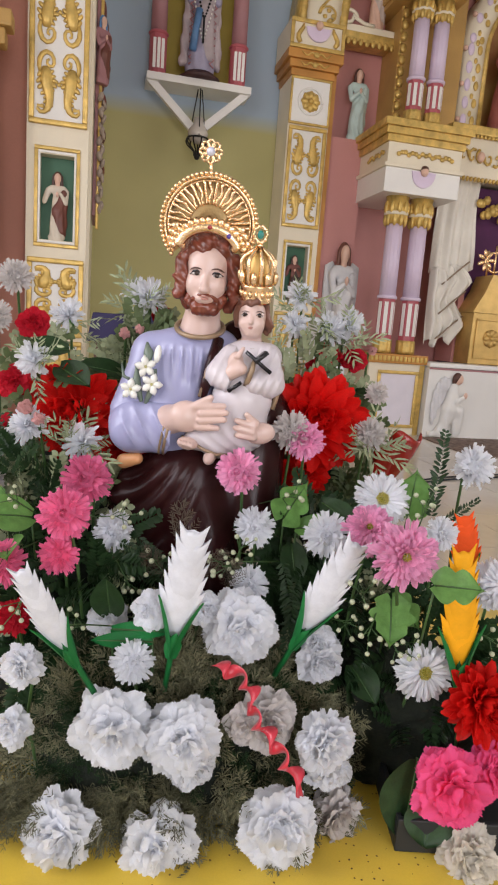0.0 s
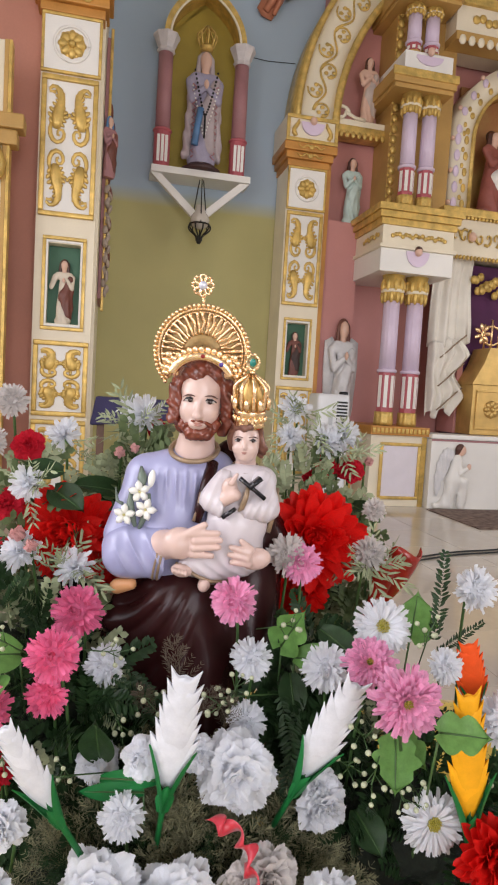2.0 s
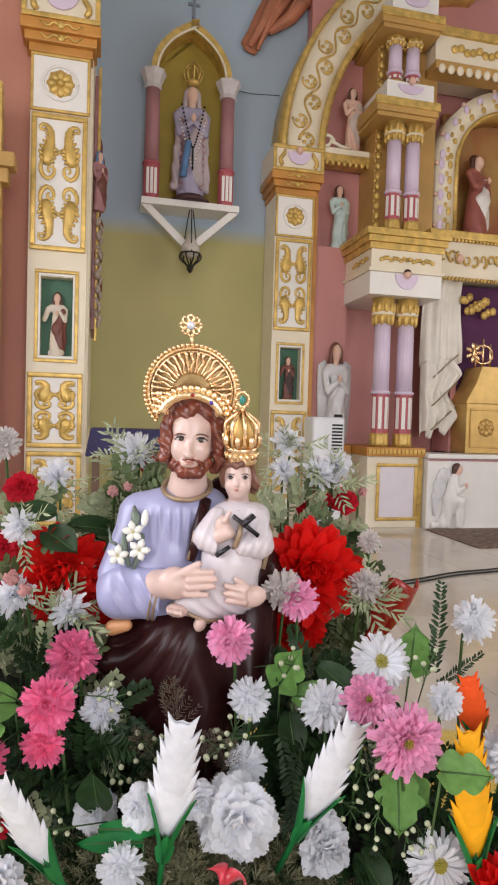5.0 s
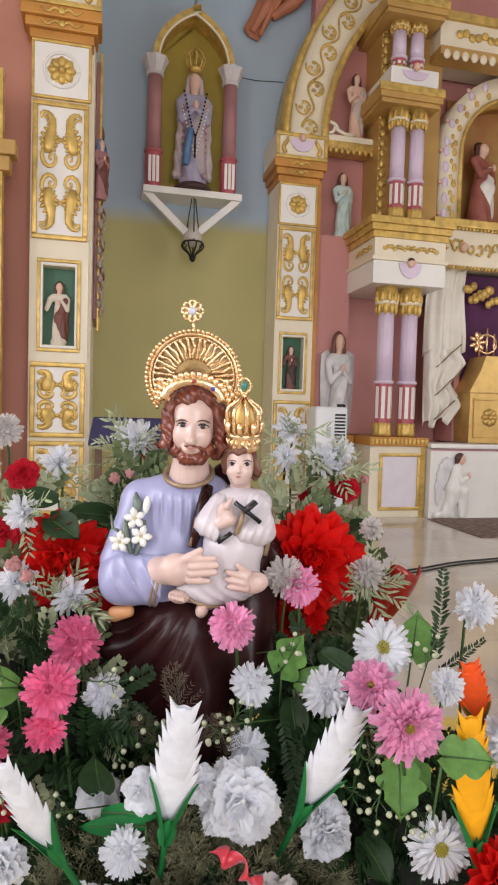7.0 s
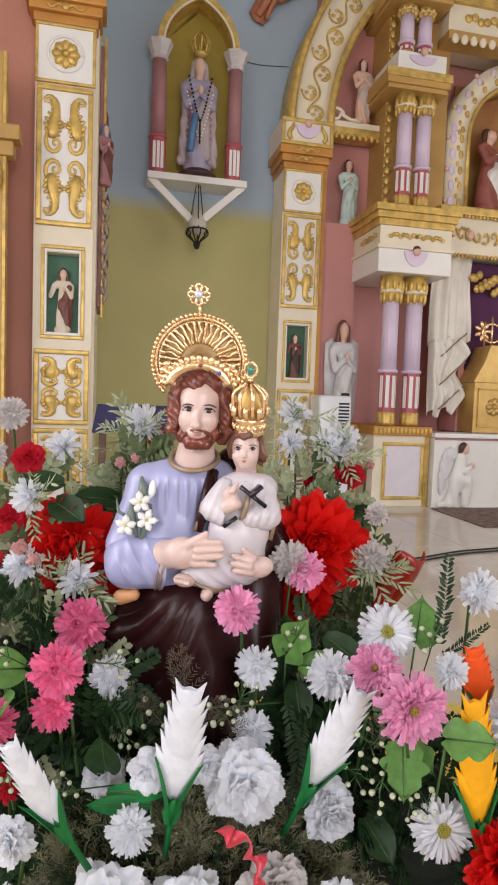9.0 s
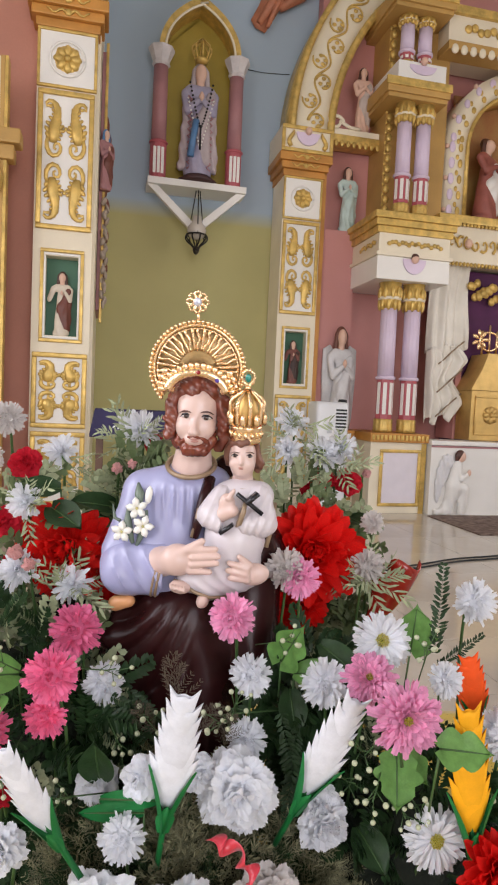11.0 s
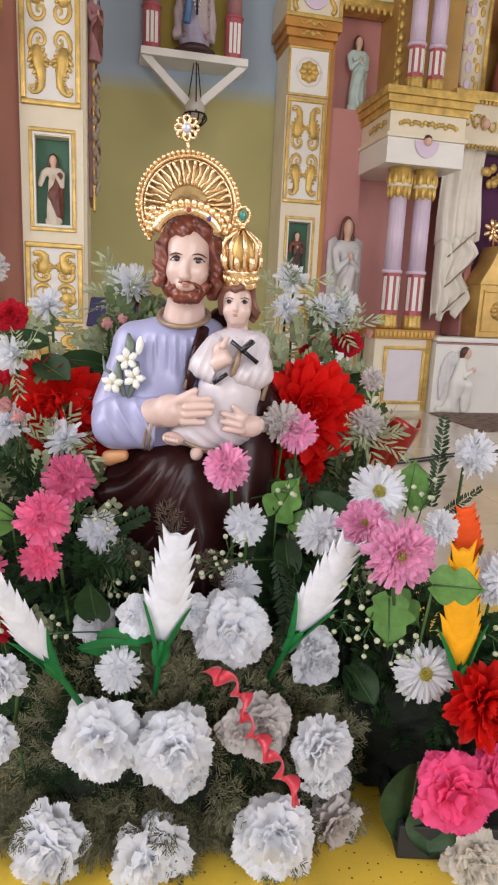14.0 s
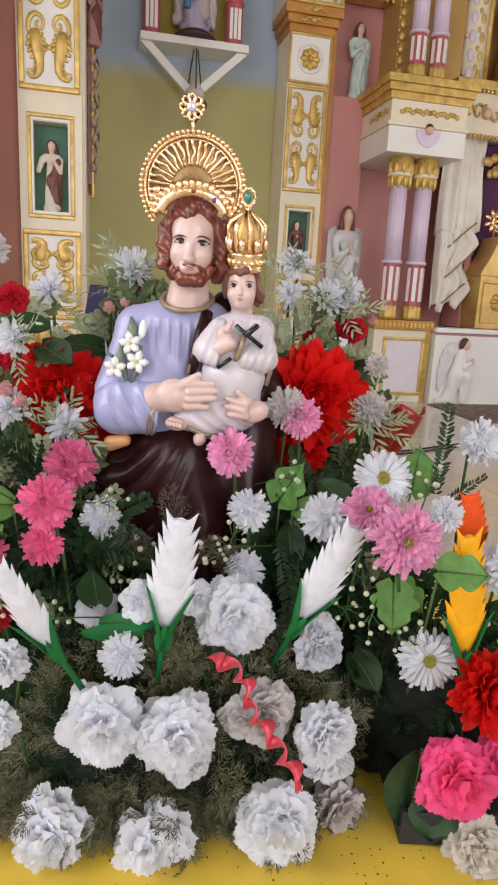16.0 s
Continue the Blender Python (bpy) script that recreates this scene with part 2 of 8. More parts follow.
def sdf_mesh(prims, lo, hi, step, warp=None):
    """Surface nets of a smooth union. prims: (kind, a, b, r...) in metres. Returns verts and quads."""
    lo, hi = np.array(lo, float), np.array(hi, float)
    n = np.ceil((hi - lo) / step).astype(int) + 1
    ax = [lo[i] + step * np.arange(n[i]) for i in range(3)]
    X, Y, Z = np.meshgrid(*ax, indexing="ij")
    D = np.full(X.shape, 9.0)
    for p in prims:
        kind, k = p[0], p[-1]
        if kind == "e":      # ellipsoid: centre, radii, turn about y
            c, r, t = p[1], p[2], radians(p[3])
            x, y, z = X - c[0], Y - c[1], Z - c[2]
            x, z = x * math.cos(t) - z * math.sin(t), x * math.sin(t) + z * math.cos(t)
            q = np.sqrt((x / r[0]) ** 2 + (y / r[1]) ** 2 + (z / r[2]) ** 2) + 1e-6
            q2 = np.sqrt((x / r[0] ** 2) ** 2 + (y / r[1] ** 2) ** 2 + (z / r[2] ** 2) ** 2) + 1e-6
            d = q * (q - 1) / q2
        elif kind in "cs":   # round cone from a to b; s carves it away
            a, b = np.array(p[1]), np.array(p[2])
            ra, rb = p[3], p[4]
            ab = b - a
            h = np.clip(((X - a[0]) * ab[0] + (Y - a[1]) * ab[1] + (Z - a[2]) * ab[2]) / (ab @ ab), 0, 1)
            d = np.sqrt((X - a[0] - h * ab[0]) ** 2 + (Y - a[1] - h * ab[1]) ** 2 + (Z - a[2] - h * ab[2]) ** 2) - (ra + (rb - ra) * h)
        if kind == "s":
            d = -d
            h = np.clip(0.5 - 0.5 * (D - d) / k, 0, 1)
            D = D * (1 - h) + d * h + k * h * (1 - h)
        else:
            h = np.clip(0.5 + 0.5 * (D - d) / k, 0, 1)
            D = D * (1 - h) + d * h - k * h * (1 - h)
    if warp is not None:
        D = D + warp(X, Y, Z)
    D[0], D[-1], D[:, 0], D[:, -1], D[:, :, 0], D[:, :, -1] = 1, 1, 1, 1, 1, 1
    s = D < 0
    cell = np.zeros(tuple(n - 1), bool)
    cnt = np.zeros(tuple(n - 1))
    pos = np.zeros((*(n - 1), 3))
    sl = [slice(None, -1), slice(1, None)]
    for axis in range(3):
        for i in (0, 1):
            for j in (0, 1):
                o = [i, j]
                o.insert(axis, 0)
                q = list(o)
                q[axis] = 1
                A, B = D[tuple(sl[k] for k in o)], D[tuple(sl[k] for k in q)]
                cross = (A < 0) != (B < 0)
                f = np.where(cross, A / np.where(cross, A - B, 1), 0)
                for k in range(3):
                    pos[..., k] += np.where(cross, f if k == axis else o[k], 0)
                cnt += cross
    cell = cnt > 0
    idx = np.full(cell.shape, -1)
    idx[cell] = np.arange(cell.sum())
    grid = np.stack(np.nonzero(cell), 1)
    verts = lo + step * (grid + pos[cell] / cnt[cell][:, None])
    quads = []
    for axis in range(3):
        o1, o2 = [k for k in range(3) if k != axis]
        a = [slice(1, -1)] * 3
        a[axis] = slice(0, -1)
        b = list(a)
        b[axis] = slice(1, None)
        c = s[tuple(a)] != s[tuple(b)]
        where = np.stack(np.nonzero(c), 1)
        flip = s[tuple(a)][c]
        base = where.copy()
        base[:, o1] += 1
        base[:, o2] += 1
        def cid(d1, d2):
            g = base.copy()
            g[:, o1] -= d1
            g[:, o2] -= d2
            return idx[g[:, 0], g[:, 1], g[:, 2]]
        q = np.stack([cid(1, 1), cid(0, 1), cid(0, 0), cid(1, 0)], 1)
        if axis == 1:
            flip = ~flip
        q[~flip] = q[~flip][:, ::-1]
        quads.append(q)
    return verts, np.concatenate(quads)


def joined(groups):
    """Several vert and face sets as one, with a material index for each."""
    V, Fs, I, k = [], [], [], 0
    for i, (v, f) in enumerate(groups):
        V.extend(map(tuple, v))
        Fs.extend(tuple(int(q) + k for q in p) for p in f)
        I.extend([i] * len(f))
        k += len(v)
    return V, Fs, I


def bm_set(bm):
    bm.verts.index_update()
    out = [tuple(v.co) for v in bm.verts], [tuple(v.index for v in f.verts) for f in bm.faces]
    bm.free()
    return out

# ---- the church ----
def setting(name, bm, material, label, smooth=False):
    ob = part(name, bm, material, smooth=smooth)
    ob.matrix_world = ROOM
    return tagged(ob, label, name.rstrip("_0123456789").replace("_", " "), kind="structure")


def wall_with_openings(x0, x1, z1, holes, along, at, thick):
    """A wall from the floor to z1; holes are (a0, a1, z0, z1)."""
    bm = bmesh.new()
    def put(a0, a1, b0, b1):
        if a1 - a0 > 0.01 and b1 - b0 > 0.01:
            if along == "u":
                box(a0, a1, at, at + thick, b0, b1, 0, bm)
            else:
                box(at, at + thick, a0, a1, b0, b1, 0, bm)
    a = x0
    for h in holes:
        put(a, h[0], 0, z1)
        put(h[0], h[1], 0, h[2])
        put(h[0], h[1], h[3], z1)
        a = h[1]
    put(a, x1, 0, z1)
    return bm


floor = setting("floor", box(-4.8, 9.8, -8.3, 10.4, -0.2, -0.012), mat("grey_tile_grout", (0.30, 0.27, 0.23), 0.7), "grey grouted bed of a polished tile floor")
setting("ceiling", box(-4.8, 9.8, -8.3, 10.4, 9.0, 9.2), mat("pale_ceiling_paint", (0.62, 0.64, 0.66), 0.7, scale=1), "pale painted church ceiling")
setting("wall_north", box(-0.10, 9.8, 9.6, 9.9, 0, 9.0), GREENBLUE, "olive green wall with pale blue upper half")
setting("wall_pink", box(-4.8, -0.16, 7.26, 7.5, 0, 9.0), SALMON, "salmon pink painted wall beside a pillar")
setting("wall_return", box(-0.16, -0.10, 7.14, 9.9, 0, 9.0), CREAM, "cream return wall behind a pillar")
setting("wall_west", wall_with_openings(-8.3, 7.14, 9.0, [(-4.9, -1.9, 1.8, 5.4), (-0.5, 2.5, 1.8, 5.4)], "v", -4.8, 0.3), CREAM, "cream nave wall with window openings")
setting("wall_east", wall_with_openings(-8.3, 9.6, 9.0, [(0.0, 4.0, 1.8, 5.4)], "v", 9.5, 0.3), CREAM, "cream nave wall with a window opening")
setting("wall_south", wall_with_openings(-4.5, 9.5, 9.0, [(-1.0, 4.0, 0.0, 5.5)], "u", -8.3, 0.3), CREAM, "cream entrance wall with a tall doorway")


def scroll_relief(bm, x0, x1, z0, z1, y, flipz=1):
    """Two mirrored acanthus scrolls: a hooked head, a neck that widens to a lobed leaf, and a spiral foot."""
    cx, w, h = (x0 + x1) / 2, (x1 - x0), (z1 - z0)
    zm = (z0 + z1) / 2
    first = len(bm.verts)
    for s in (-1, 1):
        def at(x, z):
            return (cx + s * x * w, y, zm + flipz * z * h)
        # hooked head: a small spiral that leads over the top into the neck
        head = [(0.37 + 0.095 * (0.35 + 0.65 * k / 9) * math.cos(5.2 - k * 0.62), 0.385 + 0.075 * (0.35 + 0.65 * k / 9) * math.sin(5.2 - k * 0.62)) for k in range(4)]
        head += [(0.46, 0.36), (0.455, 0.41), (0.40, 0.45), (0.32, 0.445), (0.25, 0.40), (0.205, 0.32), (0.20, 0.23), (0.225, 0.14), (0.25, 0.05), (0.265, -0.04), (0.28, -0.13), (0.295, -0.22)]
        hr = [0.03, 0.035, 0.035, 0.035, 0.035, 0.04, 0.045, 0.055, 0.072, 0.085, 0.09, 0.115, 0.140, 0.150, 0.125, 0.07]
        tube([at(*p) for p in head], [(1.02 if k > 7 else 0.95) * r * w for k, r in enumerate(hr)], 8, bm)
        # spiral foot
        foot = [(0.41, -0.14), (0.435, -0.22), (0.425, -0.31), (0.37, -0.39), (0.28, -0.43), (0.18, -0.41), (0.12, -0.35), (0.11, -0.28), (0.15, -0.23), (0.215, -0.225), (0.26, -0.26), (0.26, -0.31), (0.21, -0.325)]
        fr = [0.05, 0.06, 0.068, 0.072, 0.07, 0.062, 0.055, 0.05, 0.045, 0.043, 0.040, 0.038, 0.036]
        tube([at(*p) for p in foot], [0.80 * r * w for r in fr], 8, bm)
        # pointed lobes along both edges
        for x, z, a, q in ((0.36, 0.17, 0.9, 0.8), (0.42, 0.08, 0.9, 1.0), (0.46, -0.01, 0.7, 1.0), (0.45, -0.10, 0.5, 0.9), (0.14, 0.10, -0.8, 0.9), (0.09, 0.04, -1.0, 1.0), (0.06, -0.02, -1.4, 0.9), (0.12, -0.08, -1.9, 0.9), (0.15, -0.15, -2.2, 0.8), (0.31, 0.30, 0.6, 0.6), (0.30, 0.23, 0.8, 0.6), (0.13, 0.34, -0.4, 0.5), (0.13, 0.25, -0.7, 0.6), (0.34, -0.02, 0.2, 0.9), (0.22, -0.06, -0.3, 0.9)):
            ball(at(0.265 + (x - 0.265) * 0.86, z), (0.052 * w * q, 0.07 * w, 0.088 * w * q), bm, 7, 5, Matrix.Rotation(s * flipz * a, 4, "Y"))
    ball((cx, y, zm + flipz * 0.02 * h), (0.05 * w, 0.06 * w, 0.05 * w), bm, 8, 5)
    bm.verts.ensure_lookup_table()
    for v in list(bm.verts)[first:]:
        v.co.y = y + (v.co.y - y) * 0.42
    return bm


def rosette(bm, x, z, y, r):
    for k in range(8):
        a = k * math.pi / 4
        ball((x + 0.55 * r * math.cos(a), y, z + 0.55 * r * math.sin(a)), (0.42 * r, 0.03, 0.28 * r), bm, 8, 6, Matrix.Rotation(-a, 4, "Y"))
    ball((x, y + 0.012, z), (0.95 * r, 0.022, 0.95 * r), bm, 20, 6)
    ball((x, y - 0.015, z), (0.25 * r, 0.035, 0.25 * r), bm)
    return bm


def figure(h, robe, over, hair, skin, y_flat=0.6, arms="pray", lean=0.0):
    """A small plain saint's figure as vert and face sets, h metres high, standing at the origin and facing -y."""
    s = h
    st = s / 70
    dep = y_flat
    pr = [("c", (0, 0, 0.06 * s), (0, 0, 0.62 * s), 0.125 * s, 0.075 * s, 0.03 * s), ("c", (-0.09 * s, 0, 0.745 * s), (0.09 * s, 0, 0.745 * s), 0.058 * s, 0.058 * s, 0.05 * s),
          ("c", (-0.03 * s, -0.05 * s, 0.05 * s), (0.0, -0.02 * s, 0.5 * s), 0.09 * s, 0.07 * s, 0.03 * s)]
    if arms == "pray":
        pr += [("c", (-0.14 * s, 0, 0.72 * s), (-0.12 * s, -0.07 * s, 0.56 * s), 0.042 * s, 0.040 * s, 0.012 * s), ("c", (-0.12 * s, -0.07 * s, 0.56 * s), (-0.02 * s, -0.13 * s, 0.64 * s), 0.038 * s, 0.026 * s, 0.010 * s),
               ("c", (0.14 * s, 0, 0.72 * s), (0.12 * s, -0.07 * s, 0.56 * s), 0.042 * s, 0.040 * s, 0.012 * s), ("c", (0.12 * s, -0.07 * s, 0.56 * s), (0.02 * s, -0.13 * s, 0.64 * s), 0.038 * s, 0.026 * s, 0.010 * s)]
    else:
        pr += [("c", (-0.14 * s, 0, 0.72 * s), (-0.2 * s, -0.06 * s, 0.56 * s), 0.05 * s, 0.04 * s, 0.02 * s), ("c", (0.14 * s, 0, 0.72 * s), (0.13 * s, -0.08 * s, 0.56 * s), 0.042 * s, 0.040 * s, 0.012 * s), ("c", (0.13 * s, -0.08 * s, 0.56 * s), (0.05 * s, -0.13 * s, 0.68 * s), 0.038 * s, 0.026 * s, 0.010 * s)]
    def folds(X, Y, Z):
        return 0.010 * s * np.sin(70 * X / s + 5 * np.sin(6 * Z / s)) * np.clip((0.62 * s - Z) / (0.3 * s), 0, 1)
    lo, hi = (-0.32 * s, -0.3 * s, -0.02 * s), (0.32 * s, 0.25 * s, 0.86 * s)
    g = [sdf_mesh(pr, lo, hi, st * 1.3, folds)]
    g.append(sdf_mesh([("c", (0.10 * s, -0.05 * s, 0.70 * s), (0.02 * s, -0.07 * s, 0.44 * s), 0.045 * s, 0.075 * s, 0.04 * s), ("c", (0.115 * s, -0.02 * s, 0.66 * s), (0.11 * s, -0.01 * s, 0.12 * s), 0.05 * s, 0.045 * s, 0.03 * s),
                       ("c", (0.0, -0.07 * s, 0.44 * s), (0.05 * s, -0.05 * s, 0.16 * s), 0.085 * s, 0.075 * s, 0.04 * s)], lo, hi, st * 1.3, folds))
    g.append(sdf_mesh([("e", (0, -0.02 * s, 0.90 * s), (0.055 * s, 0.06 * s, 0.075 * s), 0, 0.02 * s), ("c", (0, 0, 0.76 * s), (0, 0, 0.86 * s), 0.04 * s, 0.035 * s, 0.02 * s), ("e", (0.0, -0.155 * s, 0.665 * s), (0.025 * s, 0.025 * s, 0.04 * s), 0, 0.01 * s),
                       ("e", (0, -0.08 * s, 0.885 * s), (0.01 * s, 0.012 * s, 0.018 * s), 0, 0.01 * s)], (-0.15 * s, -0.25 * s, 0.6 * s), (0.15 * s, 0.1 * s, 1.02 * s), st))
    g.append(sdf_mesh([("e", (0, 0.035 * s, 0.938 * s), (0.064 * s, 0.056 * s, 0.066 * s), 0, 0.02 * s), ("c", (-0.056 * s, 0.015 * s, 0.93 * s), (-0.068 * s, 0.02 * s, 0.79 * s), 0.026 * s, 0.028 * s, 0.02 * s), ("c", (0.056 * s, 0.015 * s, 0.93 * s), (0.068 * s, 0.02 * s, 0.79 * s), 0.026 * s, 0.028 * s, 0.02 * s)],
                      (-0.15 * s, -0.15 * s, 0.7 * s), (0.15 * s, 0.15 * s, 1.05 * s), st))
    V, Fs, I = joined(g)
    V = [(x * 0.92, y * dep, z) for x, y, z in V]
    return V, Fs, I, [robe, over, skin, hair]


def saint(name, label, h, at, mats, arms="pray", flat=0.6):
    V, Fs, I, ms = figure(h, *mats, y_flat=flat, arms=arms)
    ob = mesh_part(name, V, Fs, ms, idx=I)
    ob.matrix_world = at
    return tagged(ob, label, "statue")


def pillar(name, label, u0, u1, v, levels, depth, top, zoff):
    """A cream pillar with framed gold scroll panels, a saint's niche, a rosette and an ochre capital. levels: panel bounds from the floor."""
    p = thing(name, label, "pillar", at=ROOM @ Matrix.Translation((u0, v, 0)))
    w = u1 - u0
    z1, z2, z3, z4, z5 = levels
    n0, n1 = z1 + 0.13 * (z2 - z1), z1 + 0.80 * (z2 - z1)
    bm = bmesh.new()
    box(0, w, 0.0, depth, 0, n0, 0, bm)
    box(0, w, 0.0, depth, n1, top, 0, bm)
    box(0, 0.22 * w, 0.0, depth, n0, n1, 0, bm)
    box(0.78 * w, w, 0.0, depth, n0, n1, 0, bm)
    box(0.22 * w, 0.78 * w, 0.16, depth, n0, n1, 0, bm)
    part("shaft", bm, CREAM, p, smooth=False)
    part("niche_lining", box(0.221 * w, 0.779 * w, 0.15, 0.158, n0 + 0.002, n1 - 0.002), TEAL, p, "teal niche back darkened for the recess's shade", smooth=False)
    fr = frame_bm(0.13 * w, 0.87 * w, n0 - 0.07, n1 + 0.07, 0.035, -0.02, 0.0)
    part("niche_frame", fr, GOLD, p, "thin gold frame")
    part("niche_border", frame_bm(0.19 * w, 0.81 * w, n0 - 0.03, n1 + 0.03, 0.022, -0.012, 0.0), WHITE, p)
    spans = [(0.25, (0.25 + z1) / 2), ((0.25 + z1) / 2, z1), (z2, z3)] if zoff else [(0.3, z1), (z2, z3)]
    for a, b in spans:
        part("panel_frame", frame_bm(0.03 * w, 0.97 * w, a + 0.02, b - 0.02, 0.05, -0.035, 0.0), GOLD, p, "gold moulding")
        part("panel_field", box(0.03 * w + 0.05, 0.97 * w - 0.05, -0.006, -0.002, a + 0.07, b - 0.07), WHITE, p, smooth=False)
        hh = (b - a - 0.2) / 2
        bm = bmesh.new()
        scroll_relief(bm, 0.14 * w, 0.86 * w, a + 0.1, a + 0.1 + hh, -0.014, -1)
        scroll_relief(bm, 0.14 * w, 0.86 * w, a + 0.1 + hh, b - 0.1, -0.014, 1)
        part("scroll_ornament", bm, GOLD, p, "gold acanthus scrolls")
    part("rosette_panel", box(0.04 * w, 0.96 * w, -0.025, 0.0, z3 + 0.03, z4 - 0.03, 0.008), WHITE, p, smooth=False)
    part("rosette_frame", frame_bm(0.0, w, z3, z4, 0.03, -0.035, 0.0), GOLD, p)
    cz = (z3 + z4) / 2
    bm = bmesh.new()
    tube([(w / 2 + 0.29 * w * math.cos(k * math.pi / 16), -0.03, cz + 0.29 * w * math.sin(k * math.pi / 16)) for k in range(33)], 0.014, 6, bm)
    part("rosette_ring", bm, WHITE, p)
    part("rosette", rosette(bmesh.new(), w / 2, cz, -0.03, 0.25 * w), GOLD, p, "gold rosette")
    bm = bmesh.new()
    hh = z5 - z4
    box(-0.02, w + 0.02, -0.04, depth, z4, z4 + 0.3 * hh, 0.01, bm)
    box(-0.06, w + 0.06, -0.09, depth, z4 + 0.3 * hh, z4 + 0.62 * hh, 0.012, bm)
    box(-0.10, w + 0.10, -0.13, depth, z4 + 0.62 * hh, z5, 0.012, bm)
    part("capital", bm, OCHRE, p, "ochre stepped capital", smooth=False)
    bm = bmesh.new()
    for zz, yy in ((z4 + 0.46 * hh, -0.095), (z4 + 0.81 * hh, -0.135)):
        for s in (-1, 1):
            tube([(w / 2 + s * w * (0.05 + 0.05 * k), yy, zz + 0.022 * math.sin(k * 1.3)) for k in range(7)], [0.016 - 0.0015 * k for k in range(7)], 6, bm)
        ball((w / 2, yy, zz), (0.04, 0.015, 0.035), bm, 8, 6)
    part("capital_scroll", bm, GOLD, p)
    part("abacus", box(-0.09, w + 0.09, -0.12, depth, z5, z5 + 0.36, 0.015), CREAM, p, "cream block above the capital", smooth=False)
    part("abacus_edge", frame_bm(-0.09, w + 0.09, z5, z5 + 0.36, 0.05, -0.145, -0.12), GOLD, p)
    bm = bmesh.new()
    plate([(w / 2 + 0.17 * math.cos(math.pi + k * math.pi / 12), z5 + 0.27 + 0.17 * math.sin(math.pi + k * math.pi / 12)) for k in range(13)], -0.15, -0.12, bm)
    part("scallop", bm, LILAC, p, "lilac half-round scallop", smooth=False)
    part("boss", ball((w / 2, -0.16, z5 + 0.29), (0.05, 0.05, 0.055)), SKIN, p, "small painted boss")
    bm = bmesh.new()
    for s in (-1, 1):
        tube([(w / 2 + s * (0.24 + 0.035 * math.sin(k)), -0.128, z5 + 0.07 + k * 0.045) for k in range(6)], [0.03, 0.035, 0.03, 0.03, 0.025, 0.012], 6, bm)
    part("leaf_ornament", bm, GOLD, p)
    return p, n0, n1


LP, a0, a1 = pillar("gilded_pillar", "cream pillar with gold scrolls and a saint's niche, before a pink wall", -0.72, -0.13, 7.0, (1.90, 3.12, 4.55, 5.13, 5.42), 0.26, 9.0, 1)
saint("niche_statue", "small saint in a red and cream robe in a pillar niche", 0.68, ROOM @ Matrix.Translation((-0.425, 7.09, a0)), (mat("cream_robe", (0.66, 0.58, 0.47), 0.5, vary=0.1), BROWNROBE, HAIRPAINT, SKIN), "open", 0.45)
RP, a0, a1 = pillar("gilded_pillar", "cream pillar with gold scrolls carrying a scrolled arch", 2.45, 3.03, 9.0, (1.62, 2.75, 4.12, 4.72, 5.02), 0.58, 5.38, 0)
saint("niche_statue", "small saint in a dark brown robe in a pillar niche", 0.64, ROOM @ Matrix.Translation((2.74, 9.09, a0)), (BROWNROBE, mat("dark_brown_robe", (0.05, 0.025, 0.02), 0.5), HAIRPAINT, SKIN), "open", 0.45)


def cluster(name, label, category, at, group=""):
    return thing(name, label, category, group, at=ROOM @ Matrix.Translation(at))


# the arch over the altar recess
def altar_arch():
    p = cluster("altar_arch", "cream arch band with painted scrolls between gold edges", "arch", (5.80, 9.0, 5.38))
    def band(r0, r1, y0, y1, a0=math.pi * 0.52, a1=math.pi, n=40):
        bm = bmesh.new()
        ring = []
        for i in range(n + 1):
            a = a1 + (a0 - a1) * i / n
            c, s = math.cos(a), math.sin(a) * 1.04
            ring.append([bm.verts.new((r * c, y, r * s)) for r, y in ((r0, y0), (r1, y0), (r1, y1), (r0, y1))])
        for q, w in zip(ring, ring[1:]):
            for k in range(4):
                bm.faces.new((q[k], q[(k + 1) % 4], w[(k + 1) % 4], w[k]))
        bm.faces.new(ring[0])
        bm.faces.new(list(reversed(ring[-1])))
        bmesh.ops.recalc_face_normals(bm, faces=bm.faces)
        return bm
    part("band", band(2.70, 3.24, 0.0, 0.62), CREAM, p)
    part("edge", band(3.22, 3.30, -0.04, 0.62), GOLD, p, "gold edge")
    part("edge", band(2.64, 2.74, -0.04, 0.62), GOLD, p, "gold edge")
    bm = bmesh.new()
    k = 0
    a = math.pi * 0.985
    while a > math.pi * 0.55:
        r = 2.97 + 0.07 * (1 if k % 2 else -1)
        c = Vector((r * math.cos(a), -0.012, r * 1.04 * math.sin(a)))
        sgn = 1 if k % 2 else -1
        tube([c + Vector((math.cos(q * sgn + a), 0, math.sin(q * sgn + a))) * (0.13 - 0.012 * q) for q in [0.5 * i for i in range(11)]], 0.014, 5, bm)
        for q in range(4):
            ball(c + Vector((0.06 * math.cos(q * 1.7), -0.004, 0.06 * math.sin(q * 1.7))), (0.035, 0.008, 0.028), bm, 7, 5)
        a -= 0.092
        k += 1
    vine = []
    for i in range(121):
        a = math.pi * (0.985 - 0.435 * i / 120)
        r = 2.97 + 0.075 * math.cos((math.pi * 0.985 - a) / 0.092 * math.pi)
        vine.append((r * math.cos(a), -0.010, r * 1.04 * math.sin(a)))
    tube(vine, 0.016, 5, bm)
    part("scroll_band", bm, GOLD, p, "olive gold scrollwork")
    return p


